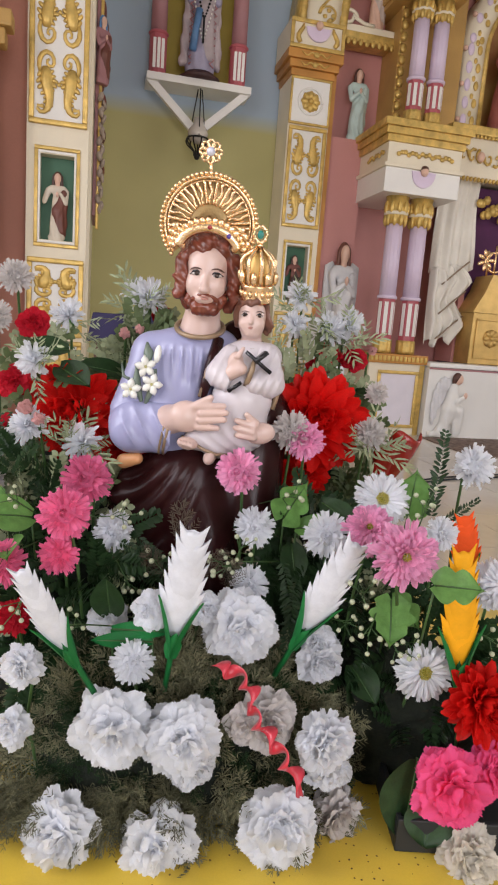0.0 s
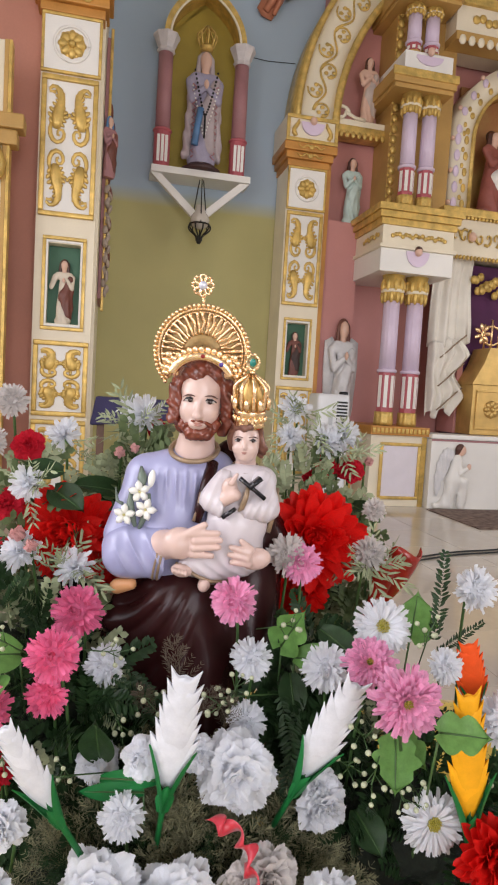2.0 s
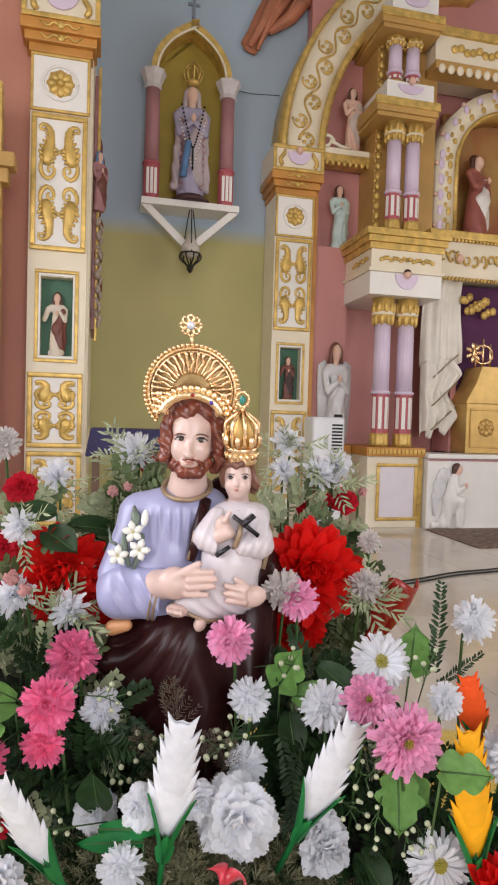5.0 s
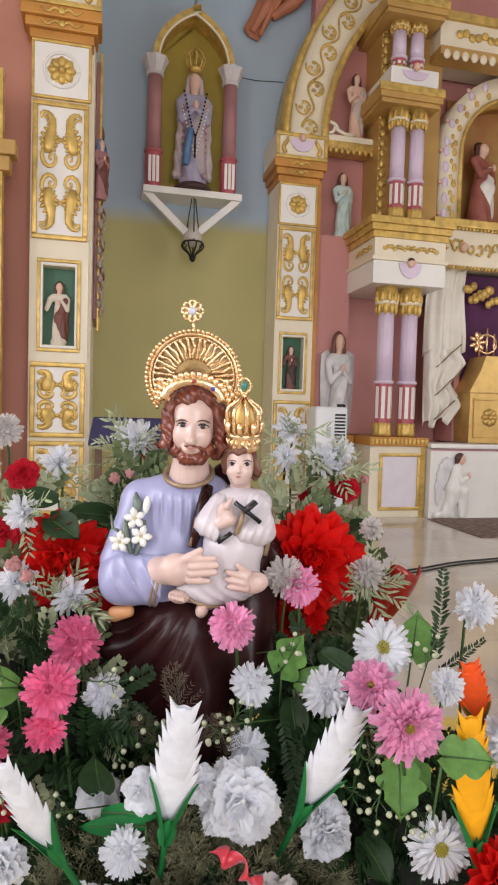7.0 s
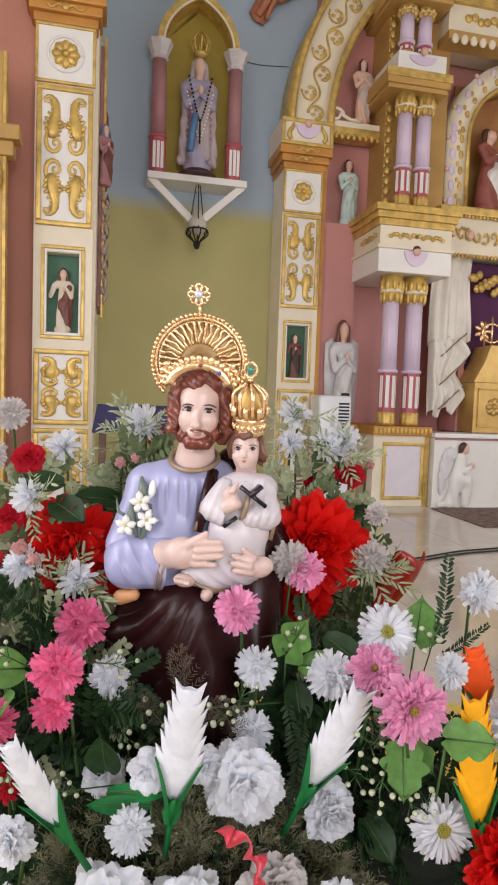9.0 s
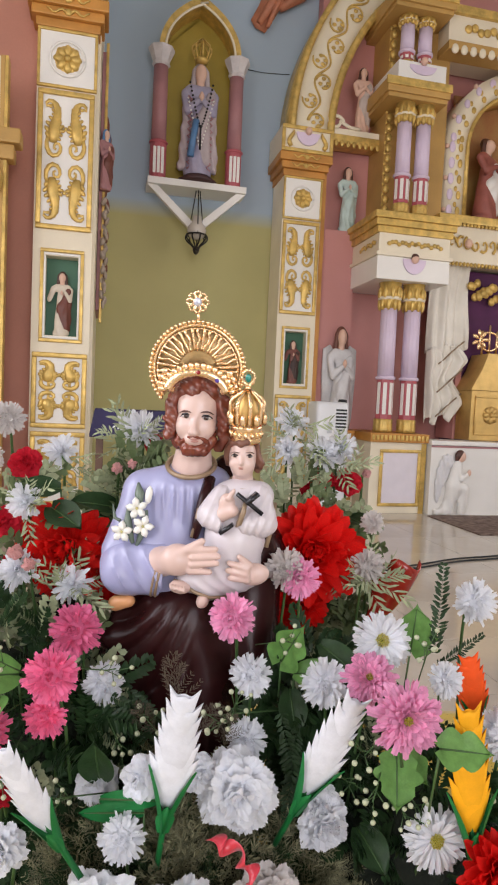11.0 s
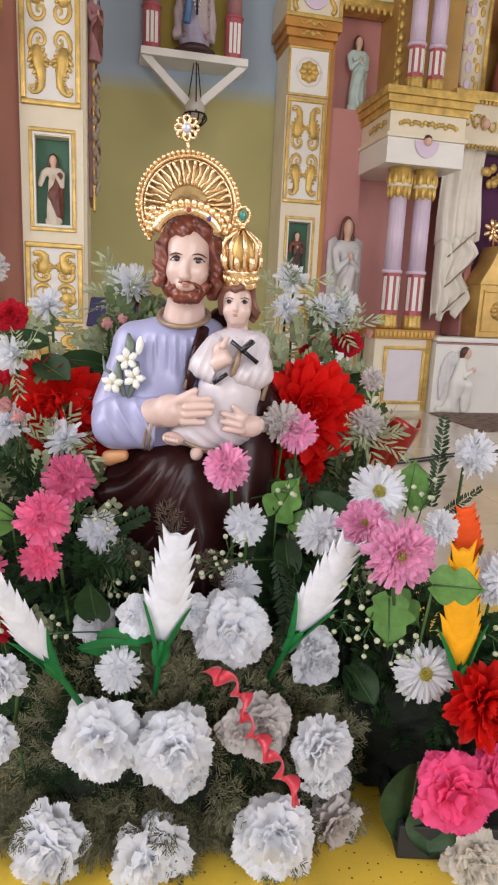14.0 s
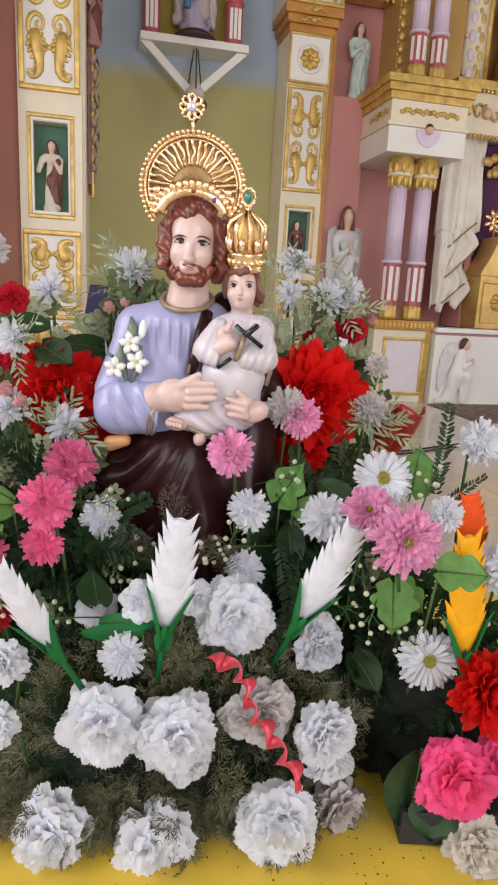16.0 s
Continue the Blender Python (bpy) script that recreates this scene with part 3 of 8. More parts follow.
altar_arch()
setting("wall_recess", box(3.03, 9.5, 9.36, 9.58, 0, 9.0), PINK, "pink recess wall behind the altar")
setting("wall_pier", box(3.05, 3.62, 9.08, 9.36, 0, 4.06), PINK, "pink painted pier beside the altar")
setting("trim_1", box(3.03, 3.10, 9.02, 9.36, 0, 5.38), OCHRE, "ochre strip along a pillar")


def column(name, at, h, r, redh, parent_label, group):
    """A lilac fluted column with a panelled rose base and a gold leaf capital."""
    p = cluster(name, parent_label, "column", at, group)
    part("foot", lathe([(r * 1.16, 0), (r * 1.18, 0.02 * h), (r * 1.14, 0.06 * h), (r * 1.16, 0.085 * h), (r * 1.03, 0.09 * h)], 40, flute=0.12, nfl=10), GOLD, p, "gold leafed foot")
    part("base", lathe([(r * 1.02, 0.09 * h), (r * 1.02, redh)], 8), ROSE, p, "rose red base", smooth=False)
    for k in range(8):
        a = (k + 0.5) * math.pi / 4
        if math.sin(a) < 0.2:
            bm = box(-0.22 * r, 0.22 * r, -0.012, 0.0, 0.12 * h, redh - 0.04, 0.004)
            part("base_panel", bm, WHITE, p, smooth=False, at=Matrix.Translation((0.945 * r * math.cos(a), 0.945 * r * math.sin(a), 0)) @ Matrix.Rotation(a + math.pi / 2, 4, "Z"))
    part("collar", lathe([(r * 1.1, redh), (r * 1.2, redh + 0.015), (r * 1.2, redh + 0.035), (r * 1.05, redh + 0.05)], 20), LILAC, p)
    part("shaft", lathe([(r, redh + 0.05), (r * 0.97, h * 0.83)], 48, flute=0.06, nfl=16), LILAC, p)
    c0 = h * 0.83
    bm = lathe([(r * 1.02, c0), (r * 1.2, c0 + 0.05 * h), (r * 1.28, c0 + 0.09 * h), (r * 1.1, c0 + 0.11 * h), (r * 1.35, h)], 20)
    for row, (z, rr) in enumerate(((c0 + 0.03 * h, 1.12), (c0 + 0.10 * h, 1.22))):
        for k in range(9):
            a = (k + row * 0.5) * 2 * math.pi / 9
            ball((rr * r * math.cos(a), rr * r * math.sin(a), z), (0.3 * r, 0.3 * r, 0.045 * h if h > 1 else 0.06 * h), bm, 7, 6)
    part("capital", bm, GOLD, p, "gold leaf capital")
    part("collar", lathe([(r * 1.36, c0 + 0.055 * h), (r * 1.4, c0 + 0.065 * h), (r * 1.36, c0 + 0.075 * h)], 20), CREAM, p)
    return p


cg = "lilac columns of the altar"
for u in (3.92, 4.28):
    column("altar_column", (u, 8.42, 1.13), 2.09, 0.118, 0.74, "lilac fluted column with a rose base and gold capital", cg)
for u in (4.04, 4.33):
    column("altar_column", (u, 8.52, 4.22), 1.50, 0.105, 0.50, "short lilac column on the upper altar tier", cg)
for u in (4.02, 4.29):
    column("altar_column", (u, 8.55, 6.25), 0.66, 0.098, 0.16, "short lilac column on the top altar tier", cg)


def plinth():
    p = cluster("altar_plinth", "cream altar plinth with gold framed white panels", "plinth", (0, 0, 0))
    part("body", box(3.66, 4.50, 8.20, 9.36, 0, 1.0, 0.006), CREAM, p, smooth=False)
    part("wing", box(3.40, 3.655, 8.75, 9.36, 0, 1.0, 0.006), CREAM, p, smooth=False)
    part("panel", box(3.84, 4.38, 8.192, 8.199, 0.14, 0.86), mat("pale_lilac_white", (0.72, 0.67, 0.73), 0.4, vary=0.04), p, "pale framed panel", smooth=False)
    part("panel_frame", frame_bm(3.80, 4.42, 0.10, 0.90, 0.045, 8.17, 8.199), GOLD, p)
    part("panel_frame", frame_bm(3.42, 3.62, 0.10, 0.90, 0.035, 8.725, 8.749), GOLD, p)
    part("frieze", box(3.63, 4.52, 8.15, 9.34, 1.0, 1.125, 0.012), OCHRE, p, "ochre gold frieze", smooth=False)
    part("frieze", box(3.36, 3.625, 8.70, 9.34, 1.0, 1.125, 0.012), OCHRE, p, "ochre gold frieze", smooth=False)
    bm = bmesh.new()
    for k in range(14):
        box(3.65 + 0.062 * k, 3.69 + 0.062 * k, 8.135, 8.151, 1.03, 1.10, 0.006, bm)
    part("dentil_moulding", bm, GOLD, p)
    part("border", box(4.43, 4.50, 8.185, 8.199, 0.0, 0.99), GOLD, p, smooth=False)


plinth()


def entablature(z0, u0, u1, v0, h, white_h, label):
    p = cluster("altar_entablature", label, "entablature", (u0, v0, z0), "entablature blocks")
    w, d = u1 - u0, 9.36 - v0
    part("block", box(0, w, 0, d, 0, white_h, 0.01), WHITE, p, "white block", smooth=False)
    part("fillet", box(-0.03, w + 0.03, -0.03, d, white_h, white_h + 0.05, 0.01), CREAM, p, smooth=False)
    part("frieze", box(0.01, w - 0.01, 0.0, d, white_h + 0.05, white_h + 0.05 + (h - white_h) * 0.45, 0.01), CREAM, p, smooth=False)
    bm = bmesh.new()
    zc = white_h + 0.05 + (h - white_h) * 0.23
    for s in (-1, 1):
        for k in range(9):
            ball((w / 2 + s * 0.048 * k, -0.012, zc + 0.018 * math.sin(2.2 * k)), (0.034, 0.014, 0.030), bm, 7, 5)
    for k in range(9):
        ball((-0.012, 0.1 + 0.06 * k, zc + 0.018 * math.sin(2.2 * k)), (0.014, 0.034, 0.030), bm, 7, 5)
    part("frieze_ornament", bm, GOLD, p, "gold scroll ornament")
    bm = bmesh.new()
    zt = white_h + 0.05 + (h - white_h) * 0.45
    for k in range(3):
        q = 0.02 + 0.035 * k
        box(-q, w + q, -q, d, zt + (h - zt) * k / 3, zt + (h - zt) * (k + 1) / 3, 0.008, bm)
    part("cornice", bm, GOLD, p, "stepped gold cornice", smooth=False)
    bm = plate([(w / 2 + 0.17 * math.cos(math.pi + k * math.pi / 12), white_h - 0.02 + 0.20 * math.sin(math.pi + k * math.pi / 12)) for k in range(13)], -0.02, 0.0)
    part("scallop", bm, LILAC, p, "lilac scallop", smooth=False)
    part("boss", ball((w / 2, -0.03, white_h - 0.02), (0.055, 0.05, 0.06)), SKIN, p, "small painted boss")
    part("boss_cap", ball((w / 2, -0.022, white_h + 0.008), (0.057, 0.05, 0.05)), HAIRPAINT, p)
    return p


entablature(3.22, 3.58, 4.66, 8.15, 0.88, 0.31, "white and gold entablature block over twin columns")


def upper_block(z0, u0, u1, v0, soffit, label):
    p = cluster("altar_bracket_block", label, "entablature", (u0, v0, z0), "entablature blocks")
    w, d = u1 - u0, 9.36 - v0
    bm = box(0, w, 0, d, 0.06, 0.24, 0.012)
    box(0.03, w - 0.03, 0.03, d, 0, 0.06, 0.008, bm)
    part("cornice", bm, TAN, p, "tan gold slab", smooth=False)
    part("edge", box(-0.02, w + 0.02, -0.02, 0.02, 0.14, 0.25, 0.01), GOLD, p, smooth=False)
    part("block", box(0.16, w - 0.06, 0.05, d, 0.25, 0.25 + soffit, 0.01), WHITE, p, "white block", smooth=False)
    bm = plate([(w / 2 + 0.05 + 0.2 * math.cos(math.pi + k * math.pi / 12), 0.25 + soffit - 0.05 + 0.12 * math.sin(math.pi + k * math.pi / 12)) for k in range(13)], 0.03, 0.05)
    part("scallop", bm, LILAC, p, smooth=False)
    part("boss", ball((w / 2 + 0.05, 0.01, 0.25 + soffit), (0.05, 0.05, 0.055)), SKIN, p)


upper_block(5.72, 3.66, 4.60, 8.30, 0.26, "tan slab with a white cherub block")
upper_block(6.92, 3.70, 4.62, 8.30, 0.26, "tan slab with a white cherub block under the arch")
part_ob = setting("trim_2", box(3.74, 4.56, 8.42, 8.70, 4.10, 4.215, 0.01), WHITE, "white plinth slab under the upper columns")


def gold_strip():
    p = cluster("gold_ornament_strip", "vertical gold beaded ornament strip on a tan pier", "ornament", (3.93, 8.80, 4.12))
    part("pier", box(-0.06, 0.9, 0.0, 0.55, 0, 3.0), TAN, p, smooth=False)
    bm = bmesh.new()
    for k in range(20):
        ball((0.0, -0.015, 0.08 + k * 0.145), (0.05, 0.03, 0.06), bm, 8, 6)
        ball((-0.05, -0.01, 0.15 + k * 0.145), (0.025, 0.02, 0.03), bm, 6, 5)
    part("beading", bm, GOLD, p)


gold_strip()


def picture_arch():
    """The arched frame over the altar with a painted relief inside it."""
    p = cluster("arched_picture_frame", "arched cream frame with gold leaves round a painted relief", "picture frame", (6.08, 8.86, 4.34))
    sp = 1.05
    def strip(r0, r1, y0, y1):
        bm = bmesh.new()
        pts = [(-1, 0, 0)] + [(math.cos(math.pi - k * math.pi / 30), math.sin(math.pi - k * math.pi / 30), 1) for k in range(31)] + [(1, 0, 0)]
        rows = []
        for c, s, q in pts:
            rows.append([bm.verts.new((r * c, y, q * sp + r * s)) for r, y in ((r0, y0), (r1, y0), (r1, y1), (r0, y1))])
        for a, b in zip(rows, rows[1:]):
            for k in range(4):
                bm.faces.new((a[k], a[(k + 1) % 4], b[(k + 1) % 4], b[k]))
        bm.faces.new(rows[0])
        bm.faces.new(rows[-1])
        bmesh.ops.recalc_face_normals(bm, faces=bm.faces)
        return bm
    part("frame", strip(0.88, 1.2, -0.05, 0.4), CREAM, p)
    part("edge", strip(0.85, 0.9, -0.08, 0.4), GOLD, p)
    part("backing", box(-0.9, 0.9, 0.36, 0.40, 0.0, 2.0), mat("painted_sunset_ground", (0.50, 0.33, 0.10), 0.6, vary=0.2, scale=1.6, second=(0.30, 0.06, 0.03)), p, "ochre and red painted ground", smooth=False)
    bm, b2 = bmesh.new(), bmesh.new()
    heads = bmesh.new()
    for k in range(17):
        if k < 5:
            x, z, a = -1, 0.12 + k * 0.23, 0
        else:
            a = math.pi - (k - 4.5) * math.pi / 13
            x, z = math.cos(a), 0
        for r, bb, rad in ((0.98, bm, 0.05), (1.12, b2, 0.065)):
            px, pz = (-r, z) if k < 5 else (r * math.cos(a), sp + r * math.sin(a))
            ball((px, -0.055, pz), (rad * 0.8, 0.018, rad * 1.3 if k < 5 else rad), bb, 8, 6)
            if r < 1.0:
                ball((px - 0.05, -0.055, pz + 0.09), (rad * 0.6, 0.014, rad * 0.8), bb, 8, 6)
            elif k % 2 == 0:
                ball((px - 0.09 * (1 if k < 5 else math.cos(math.pi - a)), -0.06, pz + (0 if k < 5 else 0.09 * math.sin(a))), 0.035, heads, 8, 6)
    part("leaf_ornament", bm, GOLD, p, "gold leaves")
    part("wing_ornament", b2, LILAC, p, "lilac wing ornaments")
    part("boss_row", heads, SKIN, p)


picture_arch()
saint("relief_statue", "figure in a dull red robe in the arched picture", 1.30, ROOM @ Matrix.Translation((5.66, 8.98, 4.36)) @ Matrix.Rotation(radians(35), 4, "Z") @ Matrix.Diagonal((1.6, 1.0, 1.0, 1)), (REDROBE, WHITE, HAIRPAINT, SKIN), "pray", 1.0)


def gold_beam():
    p = cluster("altar_beam", "cream and gold beam with gold scrolls over the tabernacle", "beam", (4.66, 8.55, 3.52))
    part("body", box(0.0, 2.1, 0.02, 0.8, 0.12, 0.68, 0.01), CREAM, p, smooth=False)
    part("cornice", box(0.0, 2.1, -0.04, 0.3, 0.68, 0.80, 0.02), GOLD, p, smooth=False)
    bm = bmesh.new()
    for k in range(34):
        ball((0.03 + k * 0.06, -0.015, 0.10), (0.025, 0.03, 0.035), bm, 7, 5)
        box(0.02 + k * 0.06, 0.055 + k * 0.06, -0.05, 0.0, 0.64, 0.675, 0.004, bm)
    part("bead_row", bm, GOLD, p)
    bm = bmesh.new()
    for k in range(13):
        c = (0.25 + 0.13 * k, 0.01, 0.40)
        tube([(c[0] + (0.075 - 0.008 * i) * math.cos(i * 0.7 + k), -0.0, c[2] + (0.11 - 0.011 * i) * math.sin(i * 0.7 + k)) for i in range(9)], [0.022 - 0.0015 * i for i in range(9)], 6, bm)
    part("scroll_ornament", bm, GOLD, p)
    part("boss", ball((0.5, -0.02, 0.40), (0.06, 0.05, 0.07)), SKIN, p)


gold_beam()
q = cluster("altar_beam", "upper cream and gold beam with a white scalloped fringe", "beam", (4.62, 8.5, 6.55))
part("body", box(0, 2.1, 0, 0.8, 0.12, 0.62, 0.01), CREAM, q, smooth=False)
part("cornice", box(0, 2.1, -0.06, 0.3, 0.5, 0.62, 0.02), GOLD, q, smooth=False)
part("fillet", box(0, 2.1, -0.03, 0.3, 0.02, 0.14, 0.01), TAN, q, smooth=False)
bm = bmesh.new()
for k in range(14):
    ball((0.1 + k * 0.145, -0.02, 0.03), (0.06, 0.03, 0.07), bm, 8, 6)
part("fringe", bm, CREAM, q, "white scalloped fringe")
bm = bmesh.new()
for k in range(12):
    ball((0.3 + k * 0.1, -0.01, 0.33 + 0.03 * math.sin(k * 2)), (0.06, 0.03, 0.06), bm, 8, 6)
part("scroll_ornament", bm, GOLD, q)


# figures in the recess
def wings(bm, h, w, y=0.05):
    for s in (-1, 1):
        out = [(0, 0.72 * h), (s * w * 0.6, 0.88 * h), (s * w, 0.84 * h), (s * w * 1.02, 0.6 * h), (s * w * 0.9, 0.2 * h), (s * w * 0.7, 0.02 * h), (s * w * 0.45, 0.25 * h), (s * 0.05, 0.5 * h)]
        if s > 0:
            out = out[::-1]
        plate(out, y, y + 0.04, bm)
    return bm


def angel(label, h, at, mats, wing=True, arms="pray"):
    V, Fs, I, ms = figure(h, *mats, y_flat=0.7, arms=arms)
    if wing:
        V = [(x * 0.80, y, z) for x, y, z in V]
        bm = wings(bmesh.new(), h * 0.95, 0.155 * h)
        k = len(V)
        bm.verts.index_update()
        V += [tuple(v.co) for v in bm.verts]
        n0 = len(Fs)
        Fs += [tuple(v.index + k for v in f.verts) for f in bm.faces]
        I += [4] * (len(Fs) - n0)
        ms = ms + [GREYROBE]
        bm.free()
    ob = mesh_part("angel_statue", V, Fs, ms, idx=I)
    ob.matrix_world = at
    return tagged(ob, label, "statue")


angel("pale grey praying angel with tall wings standing by the altar", 1.66, ROOM @ Matrix.Translation((3.44, 8.95, 1.125 - 0.14)), (GREYROBE, GREYROBE, mat("auburn_paint", (0.16, 0.06, 0.04), 0.5), SKIN))
angel("small pale mint figure with folded hands on a ledge", 0.98, ROOM @ Matrix.Translation((3.50, 9.2, 4.06)), (MINT, MINT, HAIRPAINT, SKIN), False)
angel("small bare cherub with a white loincloth on a ledge", 0.95, ROOM @ Matrix.Translation((3.62, 9.1, 5.50)), (SKIN, mat("loin_cloth", (0.55, 0.45, 0.40), 0.6), HAIRPAINT, SKIN), False)
def kneeling_relief():
    """A kneeling winged figure in low relief, facing along the altar front."""
    W1 = sdf_mesh([("c", (0.02, 0, 0.74), (-0.03, 0, 0.45), 0.085, 0.10, 0.05), ("c", (-0.03, 0, 0.45), (0.13, -0.02, 0.40), 0.11, 0.085, 0.05), ("c", (0.15, -0.02, 0.40), (0.14, 0, 0.06), 0.08, 0.065, 0.05), ("c", (-0.03, 0, 0.40), (-0.12, 0, 0.08), 0.11, 0.09, 0.05),
                   ("c", (-0.1, 0, 0.07), (-0.30, 0, 0.05), 0.075, 0.045, 0.04), ("c", (0.02, -0.04, 0.70), (0.06, -0.08, 0.55), 0.05, 0.04, 0.02), ("c", (0.06, -0.08, 0.55), (0.17, -0.08, 0.62), 0.04, 0.03, 0.02)],
                  (-0.42, -0.2, 0.0), (0.3, 0.15, 0.88), 0.014, lambda X, Y, Z: 0.010 * np.sin(45 * X + 10 * Z) * np.clip((0.5 - Z) * 4, 0, 1))
    W2 = sdf_mesh([("e", (-0.20, 0.02, 0.66), (0.11, 0.03, 0.26), 14, 0.03), ("e", (-0.27, 0.02, 0.42), (0.06, 0.03, 0.24), 5, 0.04), ("e", (-0.13, 0.0, 0.80), (0.10, 0.035, 0.10), 30, 0.03)], (-0.42, -0.1, 0.1), (0.1, 0.1, 0.98), 0.014, lambda X, Y, Z: 0.006 * np.sin(90 * X + 20 * Z))
    W3 = sdf_mesh([("e", (0.09, -0.02, 0.88), (0.06, 0.055, 0.075), 0, 0.02), ("e", (0.19, -0.09, 0.645), (0.035, 0.025, 0.05), 0, 0.02), ("c", (0.04, 0, 0.78), (0.07, 0, 0.85), 0.04, 0.035, 0.02)], (-0.02, -0.15, 0.55), (0.28, 0.08, 1.0), 0.011)
    W4 = sdf_mesh([("e", (0.06, 0.0, 0.905), (0.075, 0.065, 0.075), 0, 0.02), ("c", (0.02, 0.0, 0.89), (0.01, 0.0, 0.80), 0.035, 0.03, 0.03)], (-0.08, -0.12, 0.7), (0.2, 0.12, 1.02), 0.011)
    V, Fs, I = joined([W1, W2, W3, W4])
    ob = mesh_part("angel_statue", [(x * 0.92, y * 0.7, z * 0.95) for x, y, z in V], Fs, [WHITE, GREYROBE, SKIN, HAIRPAINT], idx=I)
    ob.matrix_world = ROOM @ Matrix.Translation((4.90, 8.05, 0.0))
    tagged(ob, "kneeling white winged angel in relief on the altar front", "statue")


kneeling_relief()
q = cluster("ornament_ledge", "gold fringed ledge under a cherub", "ledge", (3.06, 9.0, 5.36))
part("shelf", box(0, 0.84, 0, 0.36, 0.04, 0.13, 0.01), CREAM, q, smooth=False)
bm = box(0, 0.84, -0.02, 0.3, -0.08, 0.04, 0.01)
for k in range(9):
    ball((0.05 + k * 0.092, -0.02, -0.09), (0.035, 0.02, 0.05), bm, 7, 5)
part("fringe", bm, GOLD, q, "gold fringe")
part("scroll", tube([(0.12 + 0.13 * math.cos(k * 0.45) * (1 - k / 30), -0.01, 0.2 + 0.1 * math.sin(k * 0.45) * (1 - k / 30)) for k in range(16)] + [(0.35, -0.01, 0.15), (0.5, -0.01, 0.14)], 0.025, 6), CREAM, q)


# the altar table, drape and tabernacle
def altar_table():
    p = cluster("altar_table", "white altar table with a white cloth edge", "altar", (4.52, 8.08, 0))
    part("body", box(0, 2.1, 0, 1.2, 0, 0.98, 0.006), WHITE, p, "white front with reliefs", smooth=False)
    part("cloth", box(-0.01, 2.12, -0.02, 0.5, 0.985, 1.05, 0.015), WHITE, p, "white altar cloth", smooth=False)
    part("edge", box(0.0, 2.1, -0.012, 0.0, 0.955, 0.98), MAUVE, p, smooth=False)


altar_table()


TRIMBROWN = mat("brown_woven_trim", (0.28, 0.20, 0.13), 0.7)


def drape():
    p = cluster("altar_drape", "ivory draped curtain hanging beside the tabernacle", "curtain", (0, 0, 0))
    nx, nz = 40, 24
    for name, t0, t1 in (("panel", 0.0, 0.55), ("tail", 0.53, 1.0)):
        V, Fs = [], []
        for j in range(nz + 1):
            t = t0 + (t1 - t0) * j / nz
            z = 3.58 - 2.2 * t
            left = 4.72 - 0.02 * t
            zig = 0.17 * abs((t * 4.0) % 1.0 - 0.5) * 2
            right = 5.38 - 0.05 * t - (zig if name == "tail" else 0.03 * math.sin(t * 9))
            for i in range(nx + 1):
                s = i / nx
                y = 8.75 + 0.045 * math.sin(s * 26 + 2 * math.sin(t * 3)) * (0.4 + 0.6 * t) + 0.03 * math.sin(s * 9 + t * 4)
                if name == "tail":
                    y += -0.05 + 0.05 * math.cos(t * 8.0 * math.pi) * s
                V.append((left + (right - left) * s, y, z + 0.16 * s * (1 - t) - 0.10 * (1 - s) * t + 0.07 * math.sin(s * 12) * t))
        for j in range(nz):
            for i in range(nx):
                a = j * (nx + 1) + i
                Fs.append((a, a + 1, a + nx + 2, a + nx + 1))
        ob = mesh_part(name, V, Fs, DRAPE, p)
        ob.modifiers.new("thickness", "SOLIDIFY").thickness = 0.006
    for k, z in enumerate((2.28, 1.86, 1.50)):
        pts = [(4.86 + 0.40 * i / 8, 8.645 - 0.01 * math.sin(i), z + 0.045 * i - 0.12) for i in range(9)]
        part("stripe", tube(pts, [0.012] * 9, 4), TRIMBROWN, p, "brown woven stripe")


drape()
setting("wall_velvet", box(5.34, 6.9, 8.86, 9.34, 1.0, 3.6), PURPLE, "purple velvet backing behind the tabernacle")
setting("trim_3", box(5.25, 5.345, 8.80, 9.3, 1.05, 3.55, 0.006), PINK, "pink upright beside the velvet")


def tabernacle():
    p = cluster("tabernacle", "brass tabernacle with a stepped roof and a rosette door", "tabernacle", (5.28, 8.38, 1.055))
    part("body", box(0, 0.95, 0, 0.4, 0.0, 0.74, 0.01), BRASS, p, smooth=False)
    part("door", frame_bm(0.06, 0.62, 0.08, 0.66, 0.03, -0.02, 0), BRASS, p)
    part("rosette", rosette(bmesh.new(), 0.33, 0.38, -0.012, 0.14), BRASS, p)
    bm = plate([(-0.03, 0.74), (0.98, 0.74), (0.86, 1.05), (0.78, 1.28), (0.22, 1.28), (0.14, 1.05)], -0.02, 0.42)
    part("roof", bm, BRASS, p, smooth=False)
    bm = bmesh.new()
    for k in range(3):
        tube([(0.36 + k * 0.12 - 0.12, 0.2, 1.28), (0.36 + k * 0.12 - 0.12, 0.2, 1.72 - 0.08 * (k - 1) ** 2)], 0.018, 6, bm)
    tube([(0.36 + 0.16 * math.cos(k * 0.5), 0.2, 1.48 + 0.14 * math.sin(k * 0.5)) for k in range(14)], 0.018, 6, bm)
    for k in range(7):
        a = k * 0.9
        ball((0.20 + 0.09 * math.cos(a), 0.18, 1.50 + 0.1 * math.sin(a)), (0.06, 0.02, 0.03), bm, 8, 6, Matrix.Rotation(-a, 4, "Y"))
    part("emblem", bm, LEAFGOLD, p, "gilt floral emblem")
    return p


